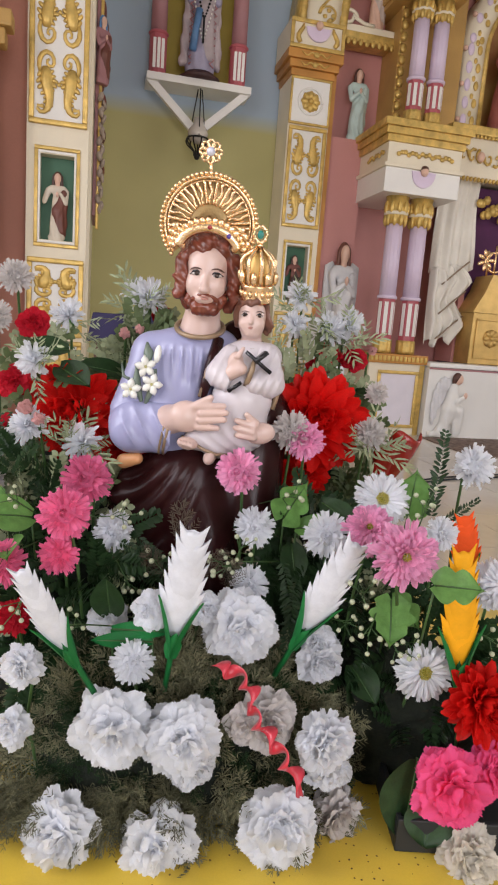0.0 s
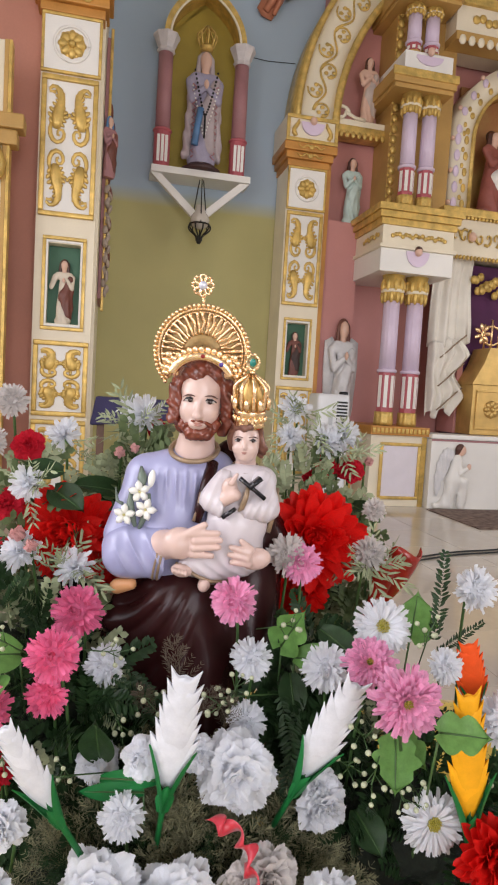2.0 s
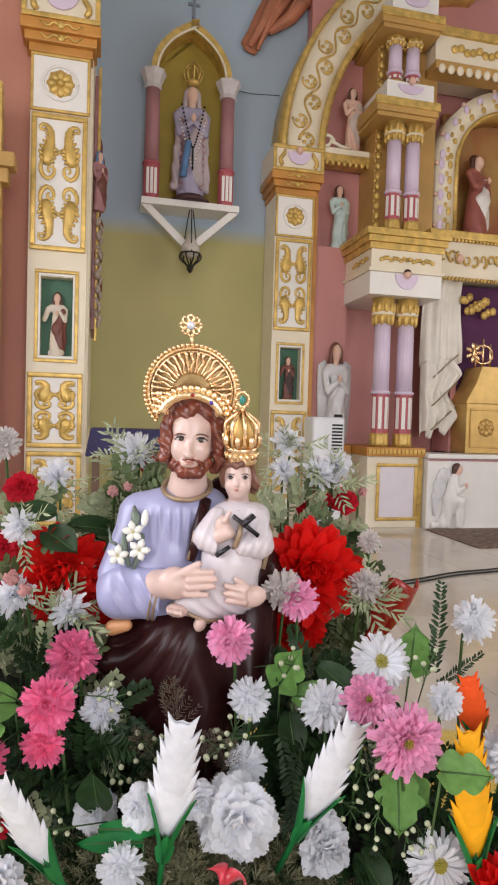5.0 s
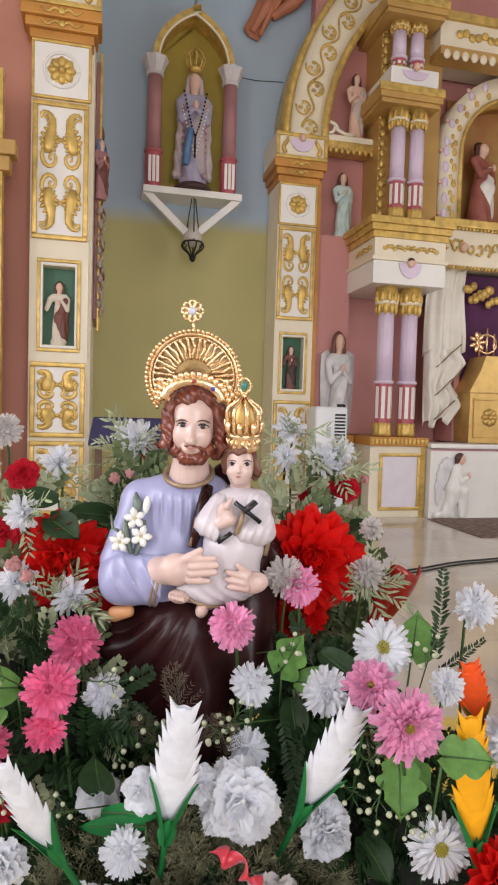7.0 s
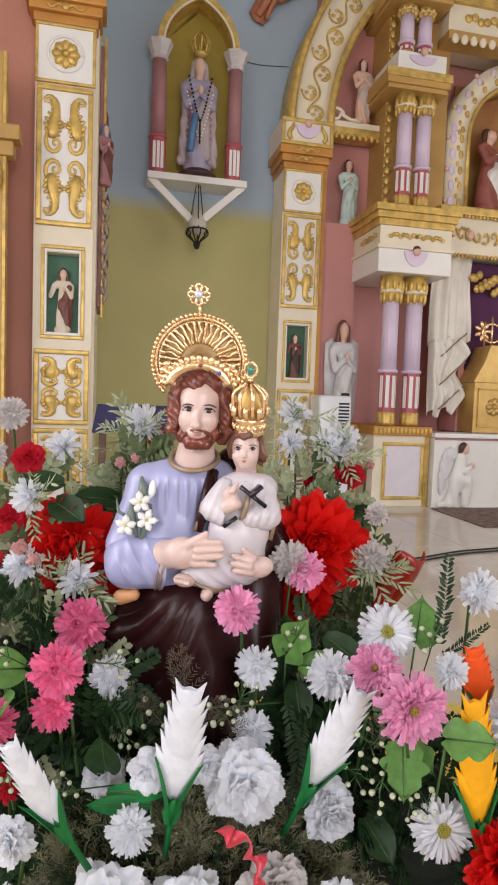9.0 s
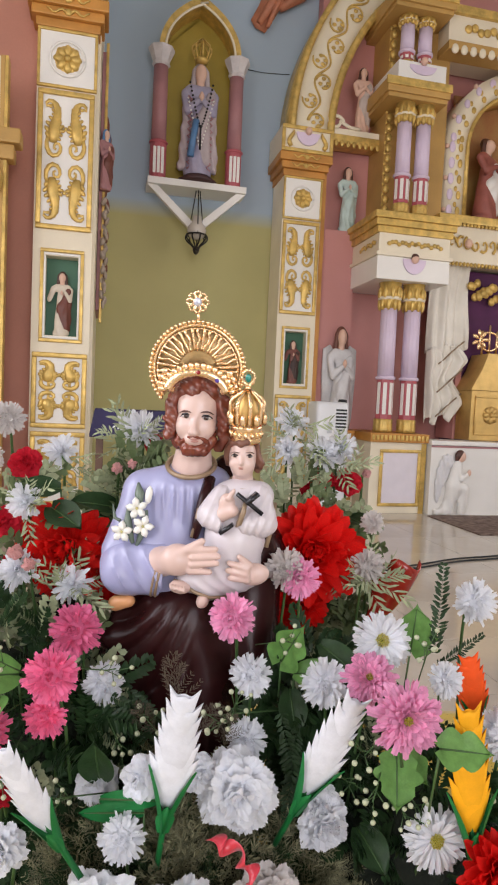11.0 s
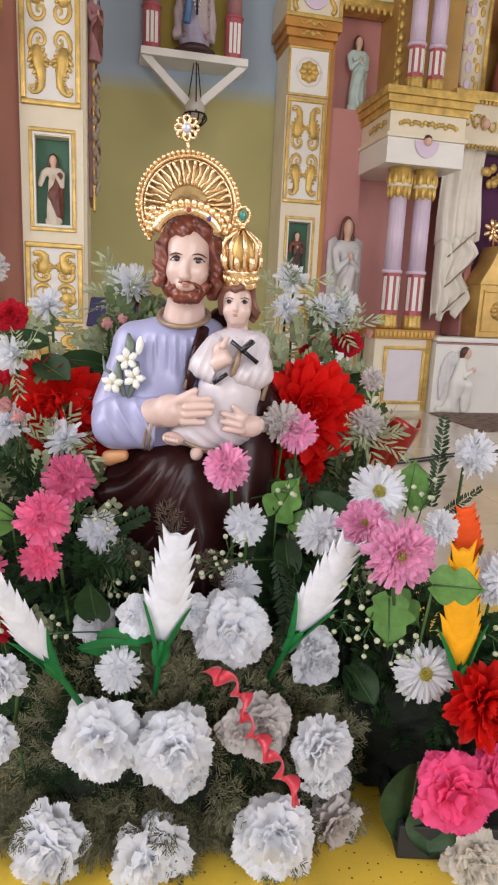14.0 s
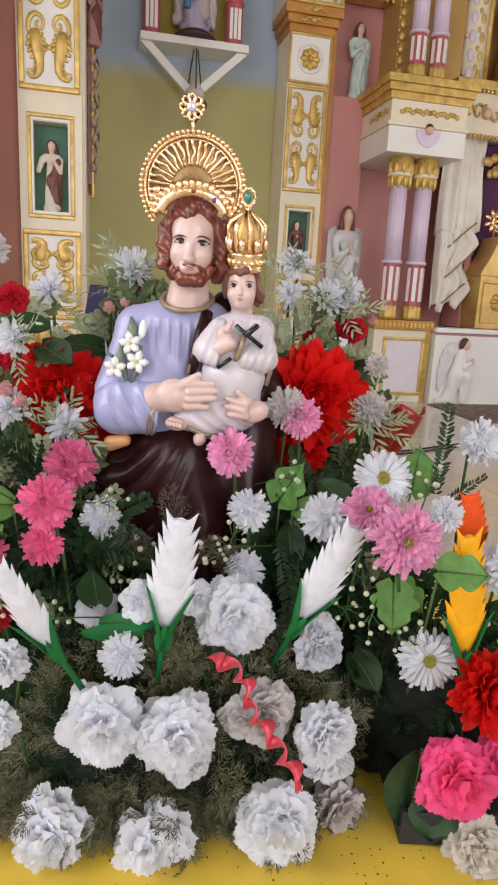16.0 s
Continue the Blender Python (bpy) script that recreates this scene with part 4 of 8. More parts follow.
tabernacle()
bm = bmesh.new()
for k in range(16):
    ball((5.36 + 0.05 * (k % 4) + 0.12 * (k // 4), 8.72 + 0.02 * (k % 3), 3.36 - 0.05 * (k % 4) + 0.06 * math.sin(k * 2.1)), (0.06, 0.04, 0.065), bm, 8, 6)
part("foliage", bm, GOLD, cluster("gold_garland", "gold leafy garland hung in the altar opening", "ornament", (0, 0, 0)))


# the shrine on the wall
def shrine():
    p = cluster("wall_shrine", "wall shrine with two mauve columns and a gold pointed arch", "shrine", (1.22, 9.55, 4.5))
    part("shelf", plate([(-0.68, -0.06), (0.72, -0.06), (0.72, 0.03), (-0.68, 0.03)], -0.42, 0.05), WHITE, p, "white shelf", smooth=False)
    for s in (-1, 1):
        bm = bmesh.new()
        tri = [(s * 0.70 + 0.02, -0.06), (s * 0.56 + 0.02, -0.06), (0.02, -0.56), (0.02, -0.70)]
        plate(tri if s > 0 else tri[::-1], -0.36, -0.28, bm)
        bmesh.ops.recalc_face_normals(bm, faces=bm.faces)
        part("bracket", bm, WHITE, p, "white slanting bracket", smooth=False)
        x = 0.54 * s
        bm = lathe([(0.115, 0.03), (0.115, 0.52)], 12, centre=(x, -0.26))
        part("column_base", bm, ROSE, p, "rose red column base", smooth=False)
        for k in range(3):
            part("base_panel", box(x - 0.075 + 0.055 * k, x - 0.035 + 0.055 * k, -0.382 + 0.012 * abs(k - 1), -0.36, 0.10, 0.46, 0.004), WHITE, p, smooth=False)
        part("collar", lathe([(0.12, 0.52), (0.135, 0.54), (0.12, 0.56)], 16, centre=(x, -0.26)), ROSE, p)
        part("column", lathe([(0.105, 0.56), (0.10, 1.58)], 20, centre=(x, -0.26)), MAUVE, p, "dull mauve column shaft")
        part("column_capital", lathe([(0.11, 1.58), (0.13, 1.60), (0.115, 1.64), (0.15, 1.72), (0.150, 1.725), (0.185, 1.79), (0.185, 1.82)], 8, centre=(x, -0.26)), mat("grey_white_capital_paint", (0.60, 0.56, 0.56), 0.5, vary=0.12, scale=8), p, "grey white stepped capital", smooth=False)
    outer, inner = [], []
    for k in range(21):
        t = k / 20
        a = t * radians(62)
        outer.append((-0.58 + 1.16 * (1 - math.cos(a)) * 1.085, 1.82 + 0.80 * math.sin(a) / math.sin(radians(62))))
        inner.append((-0.49 + 1.16 * (1 - math.cos(a)) * 0.92, 1.82 + 0.68 * math.sin(a) / math.sin(radians(62))))
    full_o = outer + [(-x, z) for x, z in reversed(outer[:-1])]
    full_i = inner + [(-x, z) for x, z in reversed(inner[:-1])]
    bm = bmesh.new()
    rows = [[bm.verts.new((x, y, z)) for (x, z), y in ((o, -0.34), (i, -0.34), (i, 0.05), (o, 0.05))] for o, i in zip(full_o, full_i)]
    for a, b in zip(rows, rows[1:]):
        for k in range(4):
            bm.faces.new((a[k], a[(k + 1) % 4], b[(k + 1) % 4], b[k]))
    bmesh.ops.recalc_face_normals(bm, faces=bm.faces)
    part("arch", bm, GOLD, p, "gold pointed arch", smooth=False)
    part("arch_lip", tube([(x, -0.345, z) for x, z in full_i], 0.018, 6), CREAM, p)
    part("back", plate([(-0.5, 0.03), (0.5, 0.03)] + [(x, z) for x, z in reversed(full_i)], 0.0, 0.04), mat("mustard_niche_paint", (0.38, 0.28, 0.04), 0.6, vary=0.1, scale=3), p, "mustard yellow niche back", smooth=False)
    return p


shrine()
V, Fs, I, ms = figure(1.62, VIOLETROBE, mat("veil_paint", (0.44, 0.37, 0.38), 0.5, vary=0.12), mat("pale_veil", (0.44, 0.37, 0.38), 0.5), SKIN, y_flat=0.75)
k = 1.62
veil = sdf_mesh([("c", (-0.10 * k, 0.0, 0.74 * k), (-0.135 * k, 0.0, 0.10 * k), 0.036 * k, 0.042 * k, 0.02), ("c", (0.10 * k, 0.0, 0.74 * k), (0.135 * k, 0.0, 0.10 * k), 0.036 * k, 0.042 * k, 0.02)], (-0.4, -0.2, 0.02), (0.4, 0.2, 1.34), 0.022, lambda X, Y, Z: 0.012 * np.sin(60 * X + 20 * Z))
bm = bmesh.new()
for sg in (-1, 1):
    tube([(sg * (0.15 + 0.075 * (1 - i / 22) * 0.2 + 0.028 * (-1) ** i - 0.004 * (22 - i) * 0.3), -0.115, 0.10 + i * 0.045) for i in range(23)], 0.012, 5, bm)
hem = bm_set(bm)
n = len(V)
V, Fs, I = V + [tuple(p) for p in veil[0]], Fs + [tuple(int(a) + n for a in f) for f in veil[1]], I + [4] * len(veil[1])
n = len(V)
V, Fs, I = V + hem[0], Fs + [tuple(a + n for a in f) for f in hem[1]], I + [5] * len(hem[1])
ms = ms + [mat("pale_mauve_mantle", (0.50, 0.42, 0.44), 0.5, vary=0.12), MAUVE]
ob = mesh_part("shrine_statue", V, Fs, ms, idx=I)
ob.matrix_world = ROOM @ Matrix.Translation((1.24, 9.28, 4.60))
tagged(ob, "crowned figure in a pale violet robe on a shelf", "statue")
part("base", lathe([(0.26, -0.07), (0.28, -0.03), (0.22, 0.0), (0.2, 0.03)], 20), mat("dark_pedestal_paint", (0.06, 0.025, 0.025), 0.5, vary=0.2), thing("round_pedestal", "dark round pedestal under the shrine figure", "pedestal", at=ROOM @ Matrix.Translation((1.24, 9.28, 4.60))))
q = cluster("tall_crown", "tall dark gold crown on the shrine figure", "crown", (1.24, 9.27, 6.20))
part("band", lathe([(0.085, 0.0), (0.095, 0.05), (0.085, 0.06)], 16), GOLD, q)
bm = bmesh.new()
for k in range(8):
    a = k * math.pi / 4
    tube([((0.09 + 0.05 * math.sin(t * 2.4)) * (1 - 0.75 * max(0, t - 0.6) / 0.4) * math.cos(a), (0.09 + 0.05 * math.sin(t * 2.4)) * (1 - 0.75 * max(0, t - 0.6) / 0.4) * math.sin(a), 0.05 + 0.27 * t) for t in [i / 8 for i in range(9)]], 0.013, 5, bm)
part("arches", bm, GOLD, q)
q = cluster("rosary", "dark and white bead rosaries round the shrine statue", "rosary", (1.24, 9.14, 5.2))
bm, b2 = bmesh.new(), bmesh.new()
for k in range(27):
    t = (k - 13) / 13
    ball((0.16 * t, 0.06 * t * t - 0.05, 0.62 * abs(t) ** 1.3 + 0.05), 0.016, bm, 6, 5)
    ball((0.18 * t, 0.06 * t * t - 0.04, 0.68 * abs(t) ** 1.1 - 0.22), 0.014, b2, 6, 5)
tube([(0, -0.05, 0.05), (0, -0.055, -0.25)], 0.014, 5, bm)
part("dark_beads", bm, IRON, q)
part("white_beads", b2, WHITE, q)
part("sash", tube([(-0.06, -0.03, 0.15), (-0.1, -0.04, -0.1), (-0.13, -0.045, -0.35)], [0.05, 0.045, 0.05], 8), BLUEROBE, q, "blue sash")


def lantern():
    p = cluster("hanging_lantern", "milky glass lantern in a dark wire cage under the shrine", "lantern", (1.25, 9.15, 3.55))
    part("globe", lathe([(0.05, 0.18), (0.11, 0.22), (0.14, 0.30), (0.12, 0.36), (0.07, 0.42), (0.065, 0.5)], 20), GLASSY, p, "milky glass globe")
    bm = bmesh.new()
    for k in range(3):
        a = k * 2.1 + 0.5
        tube([(0.13 * math.cos(a), 0.13 * math.sin(a), 0.24), (0.03 * math.cos(a), 0.03 * math.sin(a), 0.86)], 0.008, 5, bm)
    for k in range(9):
        a = k * 0.7
        tube([((0.15 - 0.10 * t + 0.03 * math.sin(6 * t)) * math.cos(a), (0.15 - 0.10 * t + 0.03 * math.sin(6 * t)) * math.sin(a), 0.24 - 0.22 * t) for t in [i / 8 for i in range(9)]], 0.011, 5, bm)
    tube([(0.14 * math.cos(k * 0.4), 0.14 * math.sin(k * 0.4), 0.24) for k in range(17)], 0.012, 5, bm)
    ball((0, 0, 0.02), (0.04, 0.04, 0.05), bm)
    part("cage", bm, IRON, p, "dark wire cage and hangers")


lantern()


# a relief panel on the return wall, seen from its edge, with a veiled figure
q = cluster("carved_relief", "narrow relief panel with painted figures on the return wall", "relief", (-0.095, 8.1, 2.35))
part("board", box(0.0, 0.05, 0, 0.9, 0.15, 3.2, 0.006), MAUVE, q, smooth=False)
part("frame", box(0.04, 0.075, -0.02, 0.05, 0.0, 3.3, 0.01), GOLD, q, smooth=False)
bm = bmesh.new()
for k in range(11):
    ball((0.06, 0.1 + 0.05 * (k % 3), 0.5 + k * 0.19), (0.045 + 0.03 * (k % 2), 0.12, 0.12), bm, 9, 7)
part("drapery", bm, BROWNROBE, q)
bm = bmesh.new()
for k in range(22):
    z = 0.22 + k * 0.058
    ball((0.085 + 0.022 * math.sin(k * 2.3), -0.02 + 0.05 * math.sin(k * 1.7), z), (0.022 + 0.012 * math.sin(k * 1.1) ** 2, 0.06, 0.055), bm, 8, 6, Matrix.Rotation(0.5 * math.sin(k * 3.1), 4, "Y"))
part("drapery", bm, mat("stone_drapery", (0.42, 0.34, 0.28), 0.6), q)
saint("veiled_statue", "veiled figure with a blue hood standing out of a relief", 0.72, ROOM @ Matrix.Translation((-0.02, 8.05, 3.92)) @ Matrix.Rotation(radians(40), 4, "Z"), (MAUVE, BROWNROBE, BLUEROBE, SKIN), "pray", 0.5)

# the robed foot of a painted figure high on the wall
bm = bmesh.new()
out = [(-0.05, 0.0), (0.1, -0.05), (0.2, 0.12), (0.3, 0.3), (0.55, 0.45), (0.75, 0.6), (0.72, 0.95), (0.3, 1.0), (0.1, 0.6), (-0.02, 0.3), (-0.12, 0.1)]
plate(out, 0, 0.03, bm)
tube([(0.0, -0.02, 0.05), (0.2, -0.04, 0.4), (0.4, -0.02, 0.9)], [0.05, 0.08, 0.1], 8, bm)
tube([(0.2, -0.02, 0.2), (0.35, -0.04, 0.5), (0.6, -0.02, 0.9)], [0.04, 0.06, 0.08], 8, bm)
tube([(0.30, -0.03, 0.30), (0.62, -0.05, 0.55), (0.95, -0.03, 1.0)], [0.05, 0.10, 0.12], 9, bm)
tube([(0.12, -0.05, 0.0), (0.28, -0.07, 0.42), (0.55, -0.05, 1.0)], [0.03, 0.045, 0.06], 7, bm)
tube([(0.45, -0.05, 0.35), (0.60, -0.09, 0.62), (0.80, -0.05, 1.0)], [0.02, 0.04, 0.05], 7, bm)
tagged(part("wall_figure", bm, mat("terracotta_robe", (0.46, 0.17, 0.09), 0.5, vary=0.2, scale=6), None), "terracotta robe of a figure mounted high on the wall", "relief").matrix_world = ROOM @ Matrix.Translation((2.10, 9.52, 6.98))
bm = box(-0.02, 0.02, -0.02, 0, 0, 0.32)
box(-0.09, 0.09, -0.018, 0, 0.18, 0.22, 0, bm)
tagged(part("wall_cross", bm, mat("slate_blue_paint", (0.20, 0.24, 0.29), 0.6), None, smooth=False), "small slate blue cross above the shrine", "cross").matrix_world = ROOM @ Matrix.Translation((1.27, 9.595, 7.34))
tagged(part("wall_cable", tube([(1.86, 9.59, 6.40), (2.2, 9.59, 6.385), (2.62, 9.59, 6.42)], 0.005, 5), IRON, None), "thin dark cable across the blue wall", "cable").matrix_world = ROOM


# cabinet by the pink wall
q = cluster("carved_screen", "cream and gold screen with black iron scrolls by a pink wall", "screen", (-1.46, 6.6, 0))
part("post", box(0.36, 0.46, 0, 0.12, 0, 4.6, 0.01), CREAM, q, smooth=False)
part("post_edge", box(0.46, 0.50, -0.015, 0.12, 0, 4.6, 0.006), TAN, q, smooth=False)
part("post_edge", box(0.50, 0.53, -0.02, 0.12, 0, 4.6, 0.006), GOLD, q, smooth=False)
part("board", box(-0.6, 0.36, 0.03, 0.08, 0, 4.6), mat("pale_sage_board_paint", (0.50, 0.52, 0.42), 0.5, vary=0.2, scale=5), q, "pale sage board", smooth=False)
bm = bmesh.new()
for k in range(12):
    for s in (0.25, 0.02):
        tube([(s + (0.10 - 0.009 * i) * math.cos(i * 0.8 + k), 0.015, 0.9 + k * 0.21 + (0.10 - 0.009 * i) * math.sin(i * 0.8 + k)) for i in range(10)], [0.030 - 0.0014 * i for i in range(10)], 6, bm)
        ball((s, 0.018, 0.9 + k * 0.21 + 0.105), (0.07, 0.02, 0.035), bm, 8, 6, Matrix.Rotation(0.6 + k, 4, "Y"))
part("iron_scroll", bm, IRON, q, "black iron scrolls")
bm = box(0.15, 0.66, -0.1, 0.12, 3.78, 3.92, 0.02)
box(0.2, 0.60, -0.06, 0.12, 3.64, 3.78, 0.02, bm)
part("cornice", bm, TAN, q, smooth=False)
part("finial", lathe([(0.03, 3.30), (0.07, 3.36), (0.09, 3.46), (0.05, 3.56), (0.03, 3.64)], 14, centre=(0.42, -0.05)), GOLD, q)


# cooler, navy covered stand, cable, carpet
def cooler():
    p = cluster("air_cooler", "white portable air cooler with a slotted side grille on castors", "air cooler", (2.80, 8.05, 0))
    part("body", box(0, 0.46, 0, 0.42, 0.10, 1.52, 0.05), APPLIANCE, p)
    part("base", box(0.03, 0.43, 0.03, 0.39, 0.04, 0.10, 0.01), mat("grey_plastic", (0.4, 0.41, 0.43), 0.4), p, smooth=False)
    for k in range(11):
        part("slot", box(0.27, 0.42, -0.006, 0.004, 0.95 + k * 0.045, 0.975 + k * 0.045), BLACK, p, smooth=False)
    part("display", box(0.16, 0.22, -0.005, 0.003, 1.1, 1.25), mat("grey_display", (0.5, 0.52, 0.55), 0.3), p, smooth=False)
    for x in (0.06, 0.40):
        for y in (0.06, 0.36):
            part("castor", tube([(x - 0.02, y, 0.03), (x + 0.02, y, 0.03)], 0.03, 10), BLACK, p)
    part("handle", box(0.36, 0.46, 0.1, 0.2, 1.50, 1.56, 0.02), BLACK, p)


cooler()
q = thing("covered_stand", "navy blue cloth draped over a wooden reading stand", "stand", at=Matrix.Translation((-0.62, 4.5, 0)) @ Matrix.Rotation(radians(13), 4, "Z"))
bm = box(-0.24, 0.26, -0.2, 0.2, 1.20, 1.36, 0.012)
for v in bm.verts:
    if v.co.z < 1.3:
        v.co.x += 0.03 * math.copysign(1, v.co.x)
        v.co.z += 0.03 * math.sin(v.co.x * 30)
part("cloth", bm, NAVY, q, "navy cloth cover")
for x in (-0.2, 0.2):
    part("leg", box(x - 0.025, x + 0.025, -0.15, 0.15, 0.0, 1.21, 0.006), mat("dark_wood", (0.10, 0.05, 0.03), 0.5, vary=0.3), q, smooth=False)
part("foot_board", box(-0.24, 0.24, -0.2, 0.2, 0.0, 0.04, 0.006), BROWNROBE, q, smooth=False)
bm = bmesh.new()
for off in (0.0, 0.10):
    tube([(1.0 + 0.15 * k, 5.35 + off + 0.085 * k + 0.03 * math.sin(k * 0.9), 0.009) for k in range(24)], 0.009, 6, bm)
tagged(part("floor_cable", bm, BLACK), "black cables lying across the polished floor", "cable")
rug = box(4.46, 7.0, 6.7, 7.98, 0.0, 0.012, 0.004)
tagged(part("carpet", rug, mat("brown_patterned_carpet", (0.16, 0.09, 0.07), 0.9, vary=0.5, scale=14, bump=0.5, fine=200, second=(0.30, 0.22, 0.18)), smooth=False), "brown patterned carpet before the altar", "carpet").matrix_world = ROOM

# floor tiles
tile_mesh = None
for i in range(-6, 13):
    for j in range(-3, 15):
        u, v = i * 0.75 - 0.1, j * 0.75 + 0.35 - 2.0
        if tile_mesh is None:
            t = part("tile", box(0, 0.744, 0, 0.744, -0.012, 0.0, 0.0015), TILE, floor, smooth=False)
            tile_mesh = t.data
        else:
            t = new("tile", tile_mesh)
            t.parent = floor
        t.matrix_basis = Matrix.Translation((u, v, 0))


# ---- the table and the statue ----
def yellow_cloth():
    m = mat("yellow_tulle_with_glitter", (0.62, 0.42, 0.02), 0.55, vary=0.16, scale=9, bump=0.05, fine=400, sheen=0.3)
    n, l = m.node_tree.nodes, m.node_tree.links
    b = n["Principled BSDF"]
    tc = next(k for k in n if k.type == "TEX_COORD")
    v = n.new("ShaderNodeTexVoronoi")
    v.inputs["Scale"].default_value = 75
    v.inputs["Randomness"].default_value = 0.55
    l.new(tc.outputs["Object"], v.inputs["Vector"])
    lt = n.new("ShaderNodeMath")
    lt.operation = "LESS_THAN"
    lt.inputs[1].default_value = 0.12
    l.new(v.outputs["Distance"], lt.inputs[0])
    src = b.inputs["Base Color"].links[0].from_socket
    mx = n.new("ShaderNodeMix")
    mx.data_type = "RGBA"
    l.new(lt.outputs[0], mx.inputs["Factor"])
    l.new(src, mx.inputs["A"])
    mx.inputs["B"].default_value = (0.16, 0.09, 0.01, 1)
    l.new(mx.outputs["Result"], b.inputs["Base Color"])
    l.new(lt.outputs[0], b.inputs["Metallic"])
    return m


TABLE_Z = 0.640
tb = thing("display_table", "wooden display table under a yellow cloth", "table", at=Matrix.Translation((0.2, 1.05, 0)))
part("tabletop", box(-0.78, 0.78, -0.62, 0.60, TABLE_Z - 0.04, TABLE_Z - 0.008, 0.004), BROWNROBE, tb, smooth=False)
for x in (-0.7, 0.7):
    for y in (-0.54, 0.52):
        part("leg", box(x - 0.03, x + 0.03, y - 0.03, y + 0.03, 0, TABLE_Z - 0.04, 0.004), BROWNROBE, tb, smooth=False)


def tablecloth():
    V, Fs = [], []
    nx, ny = 90, 90
    for j in range(ny + 1):
        for i in range(nx + 1):
            s, t = i / nx * 2 - 1, j / ny * 2 - 1
            X, Y = s * 1.12, t * 0.96
            ox, oy = max(0, abs(X) - 0.80), max(0, abs(Y) - 0.64)
            z = TABLE_Z - 0.95 * max(ox, oy) + 0.003 * noise.noise(Vector((X * 9, Y * 9, 0))) + (0.004 * noise.noise(Vector((X * 30, Y * 22, 4))))
            fold = 0.03 * math.sin(X * 28 + Y * 28) * min(1, max(ox, oy) * 6)
            x = math.copysign(min(abs(X), 0.80) + 0.06 * ox, X) + (math.copysign(fold, X) if ox > oy else 0)
            y = math.copysign(min(abs(Y), 0.64) + 0.06 * oy, Y) + (math.copysign(fold, Y) if oy >= ox and oy > 0 else 0)
            V.append((x + 0.2, y + 1.05, z))
    for j in range(ny):
        for i in range(nx):
            a = j * (nx + 1) + i
            Fs.append((a, a + 1, a + nx + 2, a + nx + 1))
    ob = mesh_part("tablecloth", V, Fs, yellow_cloth())
    ob.modifiers.new("thickness", "SOLIDIFY").thickness = 0.002
    tagged(ob, "bright yellow tulle tablecloth with tiny gold dots", "tablecloth")


tablecloth()

LAV = mat("lavender_gloss_paint", (0.34, 0.345, 0.53), 0.28, vary=0.06, scale=14, spec=0.5, bump=0.03)
ROBE = mat("dark_maroon_gloss_paint", (0.028, 0.0075, 0.0075), 0.27, vary=0.25, scale=12, spec=0.2)
FLESH = mat("porcelain_flesh_paint", (0.63, 0.455, 0.40), 0.30, vary=0.04, scale=20, spec=0.5)
AUBURN = mat("auburn_gloss_hair_paint", (0.17, 0.042, 0.024), 0.25, vary=0.35, scale=60, spec=0.6)
CHILDWHITE = mat("pinkish_white_gloss_paint", (0.60, 0.55, 0.575), 0.3, vary=0.05, scale=16)
TRIM = mat("dull_gold_trim_paint", (0.30, 0.21, 0.13), 0.4, 0.2, vary=0.2, scale=40)
INKBLACK = mat("black_gloss_paint", (0.012, 0.012, 0.016), 0.25)
LIP = mat("lip_paint", (0.46, 0.22, 0.18), 0.4)
PEACH = mat("peach_lining_paint", (0.62, 0.30, 0.13), 0.4, vary=0.15, scale=20)
LILYWHITE = mat("lily_white_paint", (0.80, 0.80, 0.74), 0.35)
LILYGREEN = mat("lily_stem_grey_green_paint", (0.14, 0.18, 0.14), 0.4, vary=0.2)


